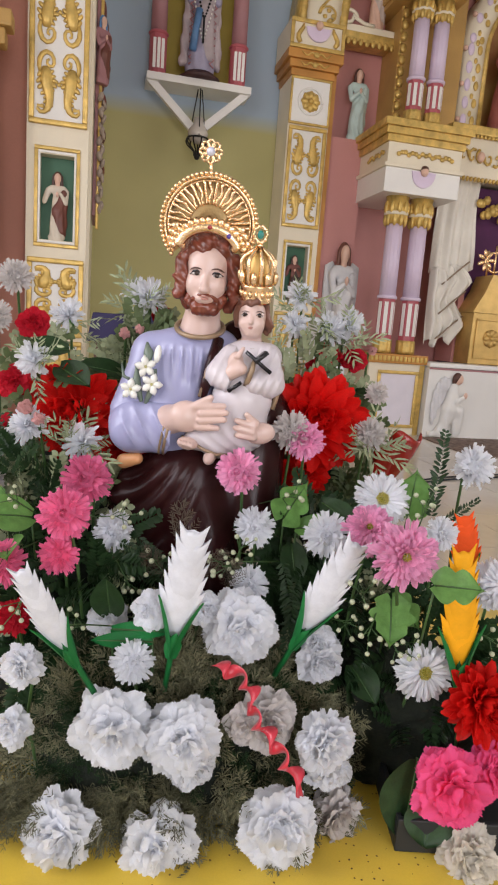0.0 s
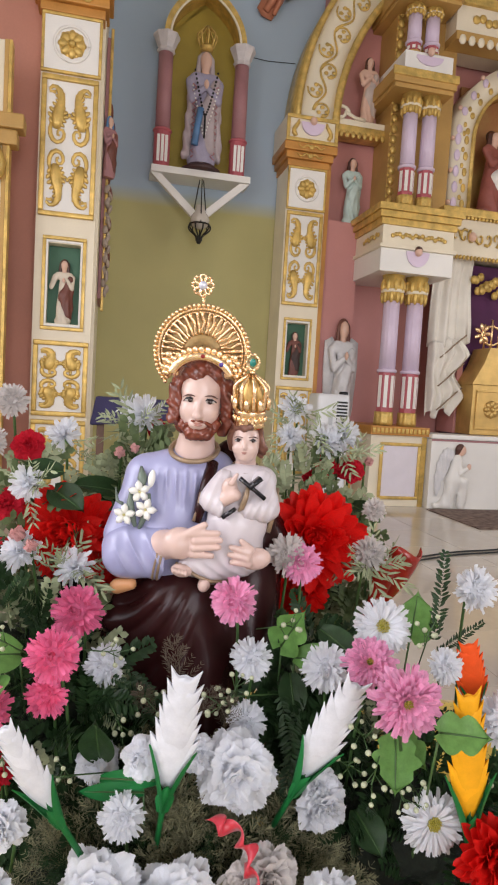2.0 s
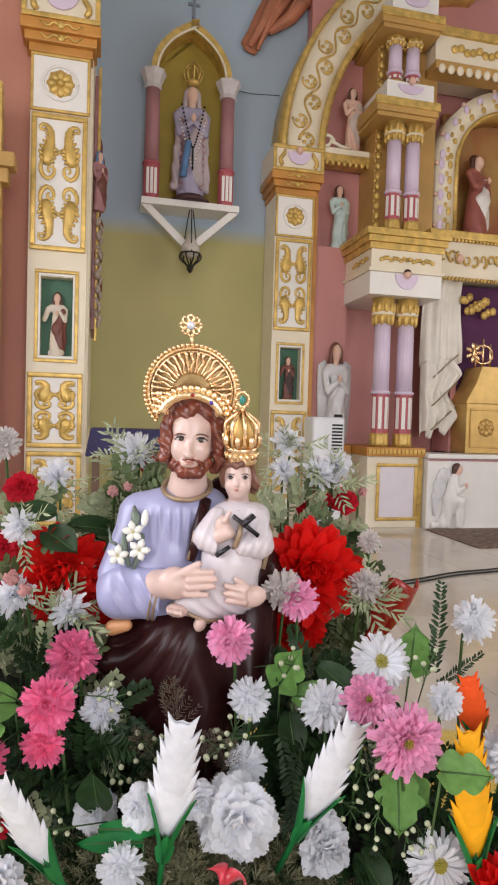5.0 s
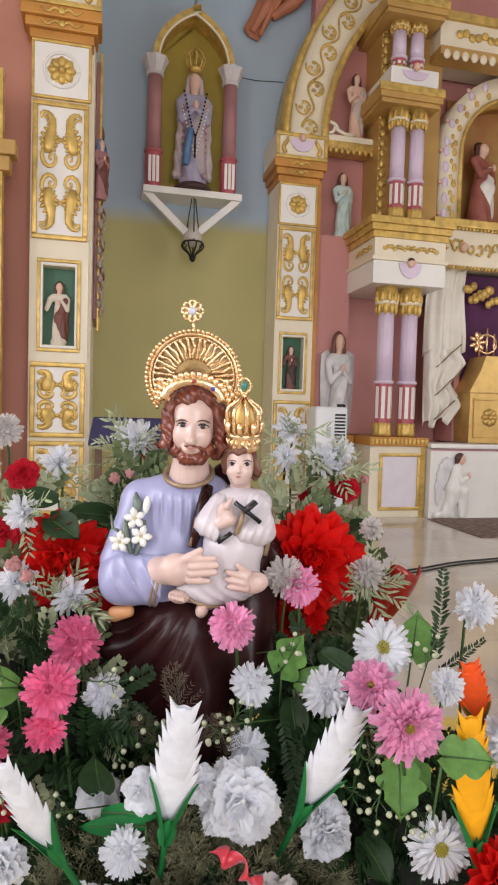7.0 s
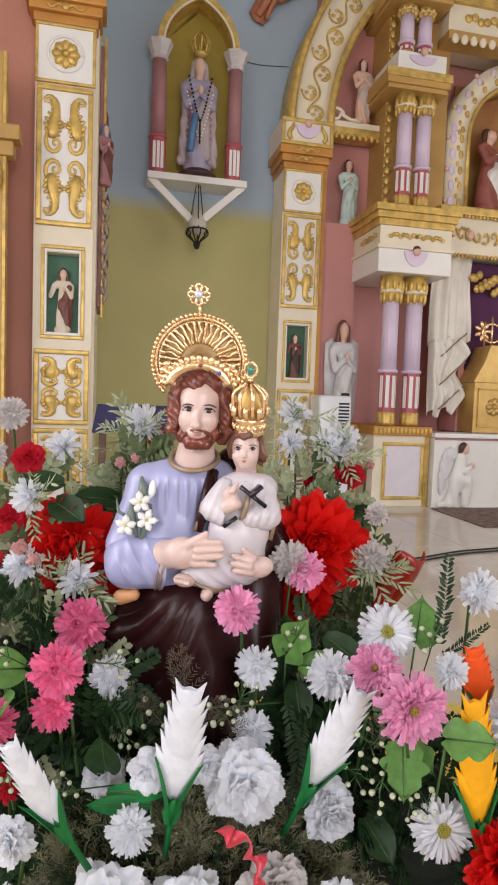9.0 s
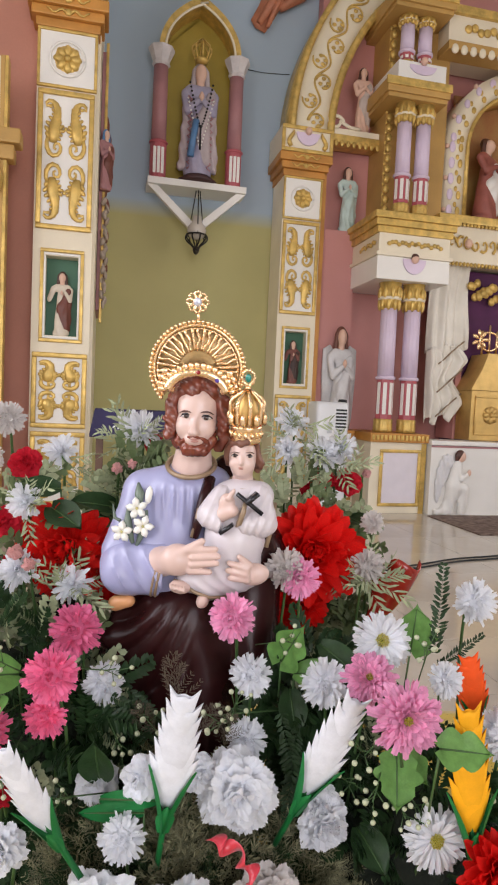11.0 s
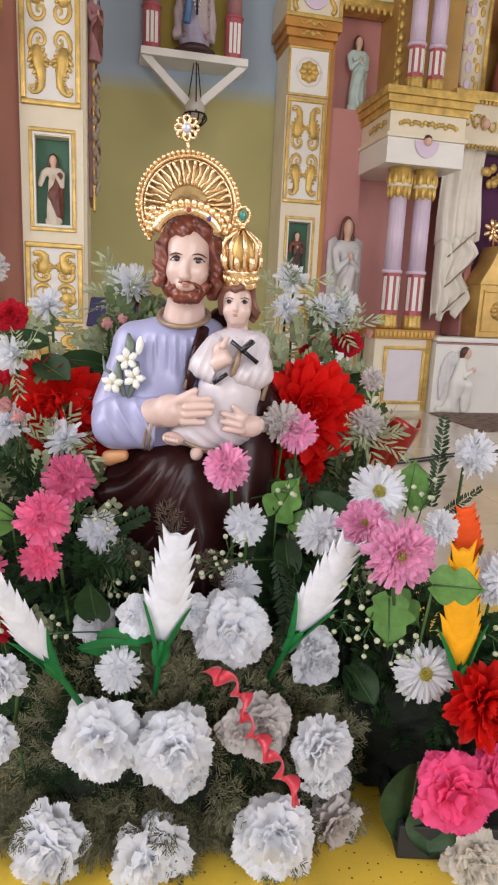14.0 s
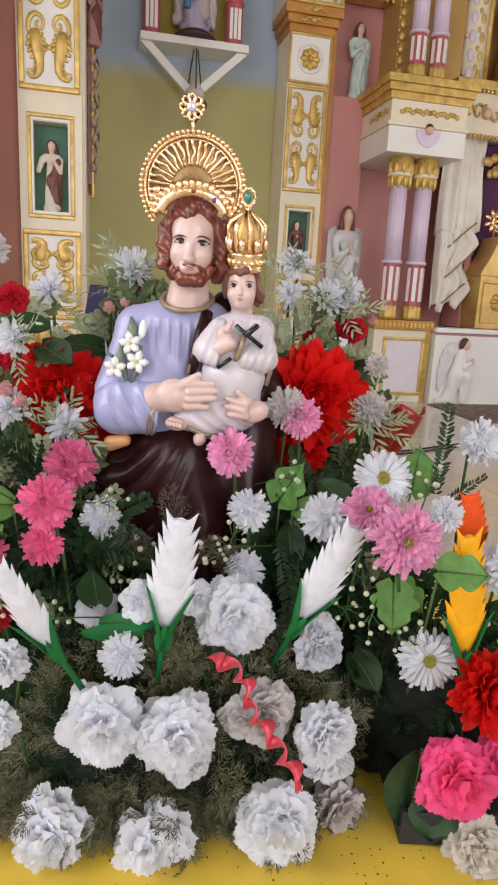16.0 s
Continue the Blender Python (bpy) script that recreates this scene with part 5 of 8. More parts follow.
def holy_statue():
    g = []
    # tunic: pleats that fall from the collar
    def pleats(X, Y, Z):
        s = X - 0.115 - 0.10 * (X - 0.115) * (Z - 1.25) * 10
        return 0.0075 * (np.abs(np.sin(205 * s)) ** 0.7 - 0.55) * np.clip((Z - 1.225) / 0.05, 0, 1) * np.clip((1.300 - Z) / 0.016, 0, 1) * np.clip((X - 0.062) / 0.02, 0, 1)
    g.append((sdf_mesh([("c", (0.0956, 1.1260, 1.2415), (0.0938, 1.1200, 1.1638), 0.064, 0.070, 0.03), ("c", (0.0437, 1.1220, 1.2835), (0.1596, 1.1250, 1.2940), 0.031, 0.031, 0.035), ("e", (0.1144, 1.1180, 1.2814), (0.060, 0.050, 0.040), 0, 0.03),
                        ("c", (0.0392, 1.1160, 1.2736), (0.0136, 1.0880, 1.1810), 0.030, 0.034, 0.022), ("e", (0.0881, 1.1050, 1.1800), (0.066, 0.056, 0.040), 0, 0.03)],
                       (-0.06, 0.99, 1.05), (0.28, 1.22, 1.38), 0.0026, pleats), LAV))
    # wide forearm sleeve, cut off at the cuff, with slanting folds
    def sleeve_folds(X, Y, Z):
        u = 0.86 * (X - 0.05) + 0.51 * (Z - 1.17) + 0.9 * (Z - 1.17) ** 2
        return 0.0085 * (np.abs(np.sin(118 * u + 0.9)) ** 0.6 - 0.6) * np.clip((1.205 - Z) / 0.03, 0, 1) * np.clip((Z - 1.125) / 0.02, 0.1, 1) * np.clip((0.105 - X) / 0.03, 0.15, 1) * np.clip((X - 0.004) / 0.02, 0.1, 1)
    sleeve = [("c", (0.0161, 1.0800, 1.1675), (0.0232, 1.0720, 1.1526), 0.033, 0.037, 0.02), ("c", (0.0232, 1.0720, 1.1526), (0.0946, 1.0600, 1.1534), 0.037, 0.039, 0.02), ("c", (0.0325, 1.0660, 1.1723), (0.0904, 1.0560, 1.1738), 0.026, 0.030, 0.02)]
    g.append((sdf_mesh(sleeve + [("s", (0.1987, 1.0600, 1.2226), (0.1837, 1.0600, 1.0901), 0.104, 0.104, 0.003), ("s", (0.0749, 1.0600, 1.1534), (0.1041, 1.0560, 1.1555), 0.024, 0.027, 0.002)], (-0.04, 0.98, 1.06), (0.16, 1.14, 1.26), 0.0022, sleeve_folds), LAV))
    # dark robe and mantle
    def robe_folds(X, Y, Z):
        down = 0.0095 * (0.62 - np.abs(np.sin(52 * (X - 0.145) + 1.5 * (Z - 0.9) + 0.25 * np.sin(11 * Z)))) * np.clip((X - 0.07) / 0.05, 0, 1) * np.clip((1.06 - Z) / 0.08, 0, 1)
        swag = 0.009 * (0.62 - np.abs(np.sin(66 * (Z - 1.06) - 40 * (X - 0.02) - 500 * (X - 0.03) ** 2))) * np.clip((0.15 - X) / 0.07, 0, 1) * np.clip((1.11 - Z) / 0.03, 0, 1) * np.clip((Z - 0.90) / 0.08, 0, 1)
        return down + swag
    g.append((sdf_mesh([("c", (0.1148, 1.1317, 0.6793), (0.1189, 1.1265, 1.0604), 0.144, 0.089, 0.03), ("c", (0.0159, 1.1162, 1.0398), (0.1477, 1.0905, 1.0913), 0.032, 0.026, 0.04), ("c", (0.0138, 1.1162, 0.9986), (0.1168, 1.0853, 1.0398), 0.034, 0.03, 0.05),
                        ("c", (0.1848, 1.1574, 1.3158), (0.2322, 1.1368, 1.1737), 0.030, 0.054, 0.03), ("c", (0.2322, 1.1368, 1.1737), (0.2250, 1.1111, 1.0089), 0.054, 0.057, 0.03), 
                        ("c", (0.1168, 1.1317, 0.6381), (0.1148, 1.1317, 0.7411), 0.148, 0.142, 0.03)],
                       (-0.07, 0.92, 0.636), (0.34, 1.30, 1.39), 0.0040, robe_folds), ROBE))
    g.append((sdf_mesh([("c", (0.0093, 1.0720, 1.0952), (0.0329, 1.0640, 1.1028), 0.013, 0.010, 0.02)], (-0.05, 1.02, 1.04), (0.12, 1.14, 1.18), 0.003), PEACH))
    # hands
    hand = [("e", (0.1191, 1.0140, 1.1886), (0.027, 0.013, 0.023), 0, 0.01), ("c", (0.0858, 1.0450, 1.1762), (0.1110, 1.0180, 1.1859), 0.025, 0.021, 0.015)]
    for a, b in (((0.1367, 1.0040, 1.2061), (0.1746, 0.9990, 1.2101)), ((0.1397, 1.0020, 1.1955), (0.1792, 0.9970, 1.1997)), ((0.1390, 1.0030, 1.1843), (0.1770, 0.9980, 1.1885)), ((0.1356, 1.0060, 1.1734), (0.1664, 1.0010, 1.1740))):
        hand.append(("c", a, b, 0.0066, 0.0046, 0.0022))
    hand.append(("c", (0.1198, 1.0060, 1.2008), (0.1532, 1.0020, 1.2213), 0.0078, 0.0052, 0.005))
    hand2 = [("e", (0.2348, 1.0260, 1.1667), (0.025, 0.012, 0.018), -10, 0.01)]
    for a, b in (((0.2264, 1.0120, 1.1843), (0.2116, 1.0060, 1.1982)), ((0.2232, 1.0100, 1.1793), (0.1960, 1.0030, 1.1886)), ((0.2219, 1.0100, 1.1707), (0.1948, 1.0040, 1.1765)), ((0.2240, 1.0130, 1.1616), (0.1985, 1.0070, 1.1641))):
        hand2.append(("c", a, b, 0.0068, 0.0046, 0.003))
    # head: brow, cheeks, jaw, nose and eye hollows
    face = [("e", (0.1313, 1.0880, 1.4170), (0.0355, 0.046, 0.0535), 0, 0.01), ("e", (0.1294, 1.0810, 1.3798), (0.0275, 0.036, 0.032), 0, 0.016), ("c", (0.1265, 1.1060, 1.3619), (0.1221, 1.1160, 1.3133), 0.028, 0.037, 0.014), ("e", (0.1325, 1.0620, 1.4326), (0.026, 0.017, 0.018), 0, 0.014),
            ("c", (0.1302, 1.0475, 1.4136), (0.1305, 1.0335, 1.3879), 0.0036, 0.0052, 0.009), ("e", (0.1303, 1.0360, 1.3857), (0.0088, 0.0065, 0.0045), 0, 0.005), ("e", (0.1296, 1.0520, 1.4188), (0.020, 0.007, 0.004), 3, 0.009),
            ("e", (0.1136, 1.0570, 1.3943), (0.012, 0.012, 0.013), 0, 0.014), ("e", (0.1483, 1.0570, 1.3942), (0.012, 0.012, 0.013), 0, 0.014), ("e", (0.1304, 1.0460, 1.3733), (0.014, 0.009, 0.008), 0, 0.008),
            ("s", (0.1135, 1.0340, 1.4102), (0.1201, 1.0340, 1.4105), 0.0068, 0.0068, 0.008), ("s", (0.1464, 1.0340, 1.4085), (0.1530, 1.0340, 1.4088), 0.0068, 0.0068, 0.008)]
    g.append((sdf_mesh(face, (0.07, 1.0, 1.28), (0.20, 1.16, 1.50), 0.0017), FLESH))
    g.append((sdf_mesh(hand, (0.05, 0.97, 1.12), (0.22, 1.08, 1.26), 0.0020), FLESH))
    g.append((sdf_mesh(hand2, (0.16, 0.96, 1.10), (0.29, 1.08, 1.22), 0.0022), FLESH))
    # hair in heavy wavy locks, moustache and beard
    def locks(X, Y, Z):
        return 0.0026 * np.sin(170 * X + 120 * Y + 2.2 * np.sin(75 * Z)) + 0.0012 * np.sin(420 * X + 300 * Z + 3 * np.sin(90 * Z))
    g.append((sdf_mesh([("e", (0.1296, 1.0960, 1.4566), (0.0385, 0.050, 0.030), 0, 0.01), ("e", (0.1273, 1.1200, 1.4230), (0.050, 0.040, 0.060), 0, 0.015), ("c", (0.1086, 1.0620, 1.4539), (0.0974, 1.0720, 1.4402), 0.0100, 0.0100, 0.008), ("c", (0.1554, 1.0620, 1.4560), (0.1680, 1.0720, 1.4384), 0.0100, 0.0110, 0.008), ("e", (0.1252, 1.0560, 1.4484), (0.013, 0.008, 0.0055), 10, 0.008),
                        ("c", (0.0933, 1.0720, 1.4352), (0.0880, 1.0700, 1.4071), 0.0100, 0.0115, 0.008), ("c", (0.0880, 1.0700, 1.4071), (0.0895, 1.0740, 1.3827), 0.0115, 0.0105, 0.008), ("c", (0.0895, 1.0740, 1.3827), (0.0988, 1.0840, 1.3668), 0.0105, 0.0085, 0.008),
                        ("c", (0.1707, 1.0720, 1.4353), (0.1777, 1.0710, 1.4062), 0.0095, 0.0110, 0.008), ("c", (0.1777, 1.0710, 1.4062), (0.1775, 1.0750, 1.3816), 0.0110, 0.0105, 0.008), ("c", (0.1775, 1.0750, 1.3816), (0.1663, 1.0850, 1.3613), 0.0105, 0.0080, 0.008)],
                       (0.05, 1.0, 1.30), (0.23, 1.19, 1.52), 0.0020, locks), AUBURN))
    def curls(X, Y, Z):
        return 0.0013 * np.sin(330 * X + 3 * np.sin(150 * Z)) * np.sin(300 * Z + 2 * np.sin(200 * X) + 140 * Y)
    g.append((sdf_mesh([("e", (0.1313, 1.0580, 1.3590), (0.0205, 0.0185, 0.0130), 0, 0.006), ("c", (0.1012, 1.0760, 1.3891), (0.1073, 1.0640, 1.3714), 0.0040, 0.0085, 0.006), ("c", (0.1073, 1.0640, 1.3714), (0.1195, 1.0560, 1.3585), 0.0085, 0.0105, 0.008), ("c", (0.1598, 1.0770, 1.3901), (0.1560, 1.0650, 1.3719), 0.0040, 0.0085, 0.006), ("c", (0.1560, 1.0650, 1.3719), (0.1442, 1.0570, 1.3587), 0.0085, 0.0105, 0.008),
                        ("c", (0.1286, 1.0375, 1.3809), (0.1133, 1.0490, 1.3727), 0.0024, 0.0032, 0.003), ("c", (0.1336, 1.0375, 1.3811), (0.1504, 1.0490, 1.3727), 0.0024, 0.0032, 0.003), ("c", (0.1133, 1.0490, 1.3727), (0.1102, 1.0550, 1.3646), 0.0032, 0.0040, 0.003), ("c", (0.1504, 1.0490, 1.3727), (0.1518, 1.0550, 1.3648), 0.0032, 0.0040, 0.003)],
                       (0.08, 1.0, 1.30), (0.19, 1.12, 1.43), 0.0016, curls), AUBURN))
    # child: robe, face, hands, feet, hair
    def cfolds(X, Y, Z):
        return 0.0022 * (np.abs(np.sin(120 * X + 150 * Z + 2 * np.sin(45 * Z))) - 0.6) * np.clip((1.20 - Z) / 0.03, 0.12, 1)
    g.append((sdf_mesh([("c", (0.2060, 1.0680, 1.2775), (0.2015, 1.0600, 1.2183), 0.036, 0.044, 0.02), ("c", (0.1827, 1.0560, 1.2831), (0.2389, 1.0600, 1.2871), 0.022, 0.024, 0.015), ("c", (0.2017, 1.0600, 1.2139), (0.1945, 1.0550, 1.1742), 0.046, 0.040, 0.02), ("c", (0.1911, 1.0520, 1.1727), (0.1330, 1.0360, 1.1496), 0.034, 0.020, 0.02), ("c", (0.2108, 1.0600, 1.1632), (0.1638, 1.0400, 1.1359), 0.034, 0.018, 0.02)],
                       (0.09, 0.97, 1.07), (0.31, 1.13, 1.36), 0.0026, cfolds), CHILDWHITE))
    def crease(X, Y, Z):
        return 0.0018 * (np.abs(np.sin(240 * X - 90 * Z)) - 0.6)
    g.append((sdf_mesh([("c", (0.1788, 1.0460, 1.2860), (0.1631, 1.0360, 1.2571), 0.019, 0.021, 0.008), ("c", (0.1631, 1.0360, 1.2571), (0.1777, 1.0260, 1.2484), 0.021, 0.019, 0.008), ("s", (0.1923, 1.0120, 1.2817), (0.1941, 1.0120, 1.2320), 0.014, 0.014, 0.003)], (0.11, 0.98, 1.20), (0.22, 1.09, 1.33), 0.0022, crease), CHILDWHITE))
    g.append((sdf_mesh([("c", (0.2372, 1.0500, 1.2850), (0.2440, 1.0380, 1.2486), 0.023, 0.024, 0.008), ("c", (0.2440, 1.0380, 1.2486), (0.2219, 1.0240, 1.2472), 0.023, 0.018, 0.008)], (0.17, 0.98, 1.19), (0.31, 1.10, 1.34), 0.0022, crease), CHILDWHITE))
    g.append((sdf_mesh([("e", (0.2092, 1.0640, 1.3509), (0.0220, 0.0300, 0.0340), 0, 0.006), ("e", (0.2092, 1.0560, 1.3333), (0.0165, 0.0215, 0.0175), 0, 0.010), ("c", (0.2103, 1.0700, 1.3223), (0.2110, 1.0720, 1.3034), 0.0155, 0.0185, 0.006), ("c", (0.2072, 1.0355, 1.3504), (0.2073, 1.0305, 1.3414), 0.0020, 0.0030, 0.005),
                        ("e", (0.1965, 1.0440, 1.3394), (0.008, 0.008, 0.008), 0, 0.008), ("e", (0.2202, 1.0440, 1.3396), (0.008, 0.008, 0.008), 0, 0.008), ("e", (0.2081, 1.0420, 1.3251), (0.007, 0.006, 0.005), 0, 0.006), ("e", (0.2079, 1.0385, 1.3333), (0.007, 0.004, 0.004), 0, 0.004)],
                       (0.16, 0.99, 1.26), (0.27, 1.12, 1.42), 0.0016), FLESH))
    chand = [("e", (0.1879, 1.0180, 1.2795), (0.0125, 0.009, 0.016), 10, 0.005), ("c", (0.1784, 1.0220, 1.2589), (0.1977, 1.0120, 1.2688), 0.0115, 0.0095, 0.006)]
    for k in range(4):
        chand.append(("c", (0.1921, 1.0100, 1.2883), (0.1985 - 0.0035 * k, 1.0095, 1.3010 - 0.0045 * k), 0.0036, 0.0030, 0.002))
    g.append((sdf_mesh(chand, (0.15, 0.98, 1.22), (0.23, 1.06, 1.33), 0.0016), FLESH))
    feet = [("e", (0.1197, 1.0160, 1.1440), (0.017, 0.011, 0.0105), 8, 0.006), ("e", (0.1560, 1.0220, 1.1214), (0.010, 0.010, 0.012), 20, 0.006)]
    for k in range(5):
        feet.append(("e", (0.1080 + 0.0050 * k, 1.0050, 1.1465 - 0.0010 * k), (0.0030, 0.006, 0.0050), 0, 0.0015))
    g.append((sdf_mesh(feet, (0.07, 0.98, 1.08), (0.21, 1.05, 1.19), 0.0016), FLESH))
    g.append((sdf_mesh([("e", (0.2094, 1.0820, 1.3606), (0.0275, 0.0270, 0.0310), 0, 0.006), ("e", (0.2084, 1.0600, 1.3732), (0.0225, 0.0260, 0.0080), 0, 0.006), ("c", (0.1872, 1.0660, 1.3634), (0.1852, 1.0740, 1.3365), 0.0060, 0.0080, 0.006), ("c", (0.2309, 1.0660, 1.3653), (0.2364, 1.0700, 1.3421), 0.0065, 0.0080, 0.006), ("c", (0.2364, 1.0700, 1.3421), (0.2327, 1.0760, 1.3284), 0.0075, 0.0050, 0.006)],
                       (0.15, 1.0, 1.28), (0.28, 1.13, 1.42), 0.0020, locks), mat("soft_brown_hair_paint", (0.17, 0.075, 0.05), 0.35, vary=0.25, scale=60)))
    # painted trims
    bm = bmesh.new()
    c = Vector((0.1223, 1.1120, 1.3241))
    tube([(c.x + 0.0400 * math.cos(a), c.y + 0.050 * math.sin(a), c.z + 0.0040 + 0.0165 * math.sin(a)) for a in [k * math.pi / 20 for k in range(41)]], 0.0042, 8, bm)
    for dx, r in ((0.0, 0.0024), (-0.0070, 0.0020)):
        c = Vector((0.0848, 1.0595, 1.1540))
        tube([(c.x + dx + 0.0075 * math.sin(a), c.y + 0.0390 * math.cos(a), c.z + 0.0395 * math.sin(a) + 0.0015) for a in [k * math.pi / 16 for k in range(33)]], r, 6, bm)
    c = Vector((0.2102, 1.0640, 1.3071))
    tube([(c.x + 0.0215 * math.cos(a), c.y + 0.026 * math.sin(a), c.z + 0.008 * math.sin(a)) for a in [k * math.pi / 14 for k in range(29)]], 0.0026, 6, bm)
    tube([(0.2171, 1.0120, 1.2844), (0.2145, 1.0080, 1.2682), (0.2086, 1.0100, 1.2496), (0.2044, 1.0160, 1.2438)], [0.0030, 0.0046, 0.0046, 0.0020], 7, bm)
    tube([(0.1099, 1.0240, 1.1526), (0.1248, 1.0160, 1.1478), (0.1440, 1.0160, 1.1364), (0.1664, 1.0200, 1.1277), (0.1955, 1.0300, 1.1269)], 0.0030, 6, bm)
    tube([(0.1429, 1.0500, 1.2637), (0.1383, 1.0500, 1.2385), (0.1331, 1.0460, 1.2169)], 0.0036, 8, bm)
    tube([(0.2660, 1.0900, 1.2718), (0.2627, 1.0700, 1.2377), (0.2536, 1.0600, 1.2029)], 0.0040, 8, bm)
    g.append((bm_set(bm), TRIM))
    bm = bmesh.new()
    tube([(0.1562, 1.0880, 1.3092), (0.1501, 1.0640, 1.2769), (0.1422, 1.0540, 1.2426), (0.1363, 1.0500, 1.2148)], [0.010, 0.0105, 0.0095, 0.007], 10, bm)
    g.append((bm_set(bm), ROBE))
    # black cross in the child's arms, lashes and irises
    bm = bmesh.new()
    for a, b, w in (((0.2034, 1.0100, 1.2962), (0.2437, 1.0120, 1.2659), 0.013), ((0.2172, 1.0090, 1.2813), (0.2355, 1.0140, 1.2974), 0.016), ((0.1798, 1.0120, 1.2331), (0.1986, 1.0100, 1.2475), 0.014)):
        a, b = Vector(a), Vector(b)
        m = Matrix.Translation((a + b) / 2) @ (b - a).to_track_quat("X", "Y").to_matrix().to_4x4()
        bmesh.ops.create_cube(bm, size=1, matrix=m @ Matrix.Diagonal(((b - a).length, 0.006, w, 1)))
    for q in (((0.1058, 1.0495, 1.4095), (0.1114, 1.0440, 1.4145), (0.1174, 1.0425, 1.4158), (0.1246, 1.0455, 1.4124)), ((0.1388, 1.0455, 1.4098), (0.1448, 1.0425, 1.4138), (0.1513, 1.0440, 1.4138), (0.1585, 1.0500, 1.4094))):
        tube(q, [0.0006, 0.0015, 0.0016, 0.0009], 5, bm)
    for q in (((0.1912, 1.0385, 1.3522), (0.1962, 1.0350, 1.3560), (0.2021, 1.0355, 1.3530)), ((0.2147, 1.0355, 1.3528), (0.2204, 1.0350, 1.3563), (0.2255, 1.0385, 1.3525))):
        tube(q, [0.0005, 0.0011, 0.0006], 5, bm)
    g.append((bm_set(bm), INKBLACK))
    bm = bmesh.new()
    for c in ((0.1170, 1.0432, 1.4115), (0.1486, 1.0432, 1.4097)):
        ball(c, (0.0042, 0.0016, 0.0036), bm, 10, 6)
    for c in ((0.1971, 1.0362, 1.3524), (0.2205, 1.0362, 1.3526)):
        ball(c, (0.0031, 0.0013, 0.0026), bm, 10, 6)
    g.append((bm_set(bm), mat("dark_brown_iris_paint", (0.03, 0.014, 0.010), 0.15)))
    bm = bmesh.new()
    for q in (((0.1049, 1.0490, 1.4158), (0.1087, 1.0450, 1.4184), (0.1131, 1.0430, 1.4198), (0.1190, 1.0420, 1.4194), (0.1248, 1.0420, 1.4177)), ((0.1381, 1.0420, 1.4171), (0.1438, 1.0420, 1.4193), (0.1495, 1.0430, 1.4198), (0.1552, 1.0455, 1.4185), (0.1600, 1.0500, 1.4155))):
        tube(q, [0.0005, 0.0010, 0.0013, 0.0012, 0.0008], 6, bm)
    for q in (((0.1902, 1.0380, 1.3562), (0.1936, 1.0350, 1.3581), (0.1970, 1.0335, 1.3587), (0.2003, 1.0330, 1.3583), (0.2037, 1.0330, 1.3573)), ((0.2137, 1.0330, 1.3578), (0.2169, 1.0330, 1.3589), (0.2211, 1.0340, 1.3595), (0.2244, 1.0360, 1.3586), (0.2279, 1.0385, 1.3567))):
        tube(q, [0.0003, 0.0006, 0.0008, 0.0007, 0.0004], 6, bm)
    g.append((bm_set(bm), HAIRPAINT))
    bm = bmesh.new()
    ball((0.1322, 1.0360, 1.3758), (0.0085, 0.0030, 0.0013), bm, 10, 6)
    ball((0.1323, 1.0355, 1.3725), (0.0068, 0.0034, 0.0020), bm, 10, 6)
    ball((0.2075, 1.0338, 1.3341), (0.0052, 0.0020, 0.0009), bm, 8, 6)
    ball((0.2076, 1.0338, 1.3321), (0.0040, 0.0022, 0.0013), bm, 8, 6)
    g.append((bm_set(bm), LIP))
    bm = bmesh.new()
    for c in ((0.1162, 1.0458, 1.4113), (0.1488, 1.0458, 1.4095)):
        ball(c, (0.0082, 0.0028, 0.0030), bm, 12, 6)
    for c in ((0.1966, 1.0380, 1.3520), (0.2201, 1.0380, 1.3522)):
        ball(c, (0.0054, 0.0022, 0.0022), bm, 10, 6)
    g.append((bm_set(bm), mat("eye_white_paint", (0.46, 0.41, 0.38), 0.25)))
    # lilies on the sleeve: five cupped petals about a yellow heart
    bm, hearts = bmesh.new(), bmesh.new()
    for i, (c, r) in enumerate((((0.0419, 1.0580, 1.2586), 0.0115), ((0.0195, 1.0520, 1.2207), 0.0112), ((0.0539, 1.0500, 1.2312), 0.0115))):
        c = Vector(c)
        for k in range(5):
            a = k * 2 * math.pi / 5 + 0.5 + i
            d = Vector((math.cos(a), 0, math.sin(a)))
            tube([c + d * 0.001, c + d * r * 0.5 + Vector((0, -0.002, 0)), c + d * r * 1.1 + Vector((0, -0.005, 0)), c + d * r * 1.62 + Vector((0, -0.002, 0))], [0.0016, 0.0056, 0.0060, 0.0010], 8, bm)
        ball(c + Vector((0, -0.005, 0)), (0.0024, 0.003, 0.0024), hearts, 8, 6)
    ball((0.0594, 1.0620, 1.2799), (0.0062, 0.006, 0.0150), bm, 10, 8, Matrix.Rotation(0.12, 4, "Y"))
    g.append((bm_set(bm), LILYWHITE))
    g.append((bm_set(hearts), mat("lily_heart_paint", (0.55, 0.50, 0.22), 0.5)))
    bm = bmesh.new()
    tube([(0.0389, 1.0780, 1.2973), (0.0435, 1.0680, 1.2806), (0.0455, 1.0620, 1.2594)], [0.002, 0.0085, 0.003], 8, bm)
    tube([(0.0263, 1.0660, 1.2626), (0.0266, 1.0600, 1.2281), (0.0373, 1.0550, 1.2009)], [0.002, 0.0080, 0.003], 8, bm)
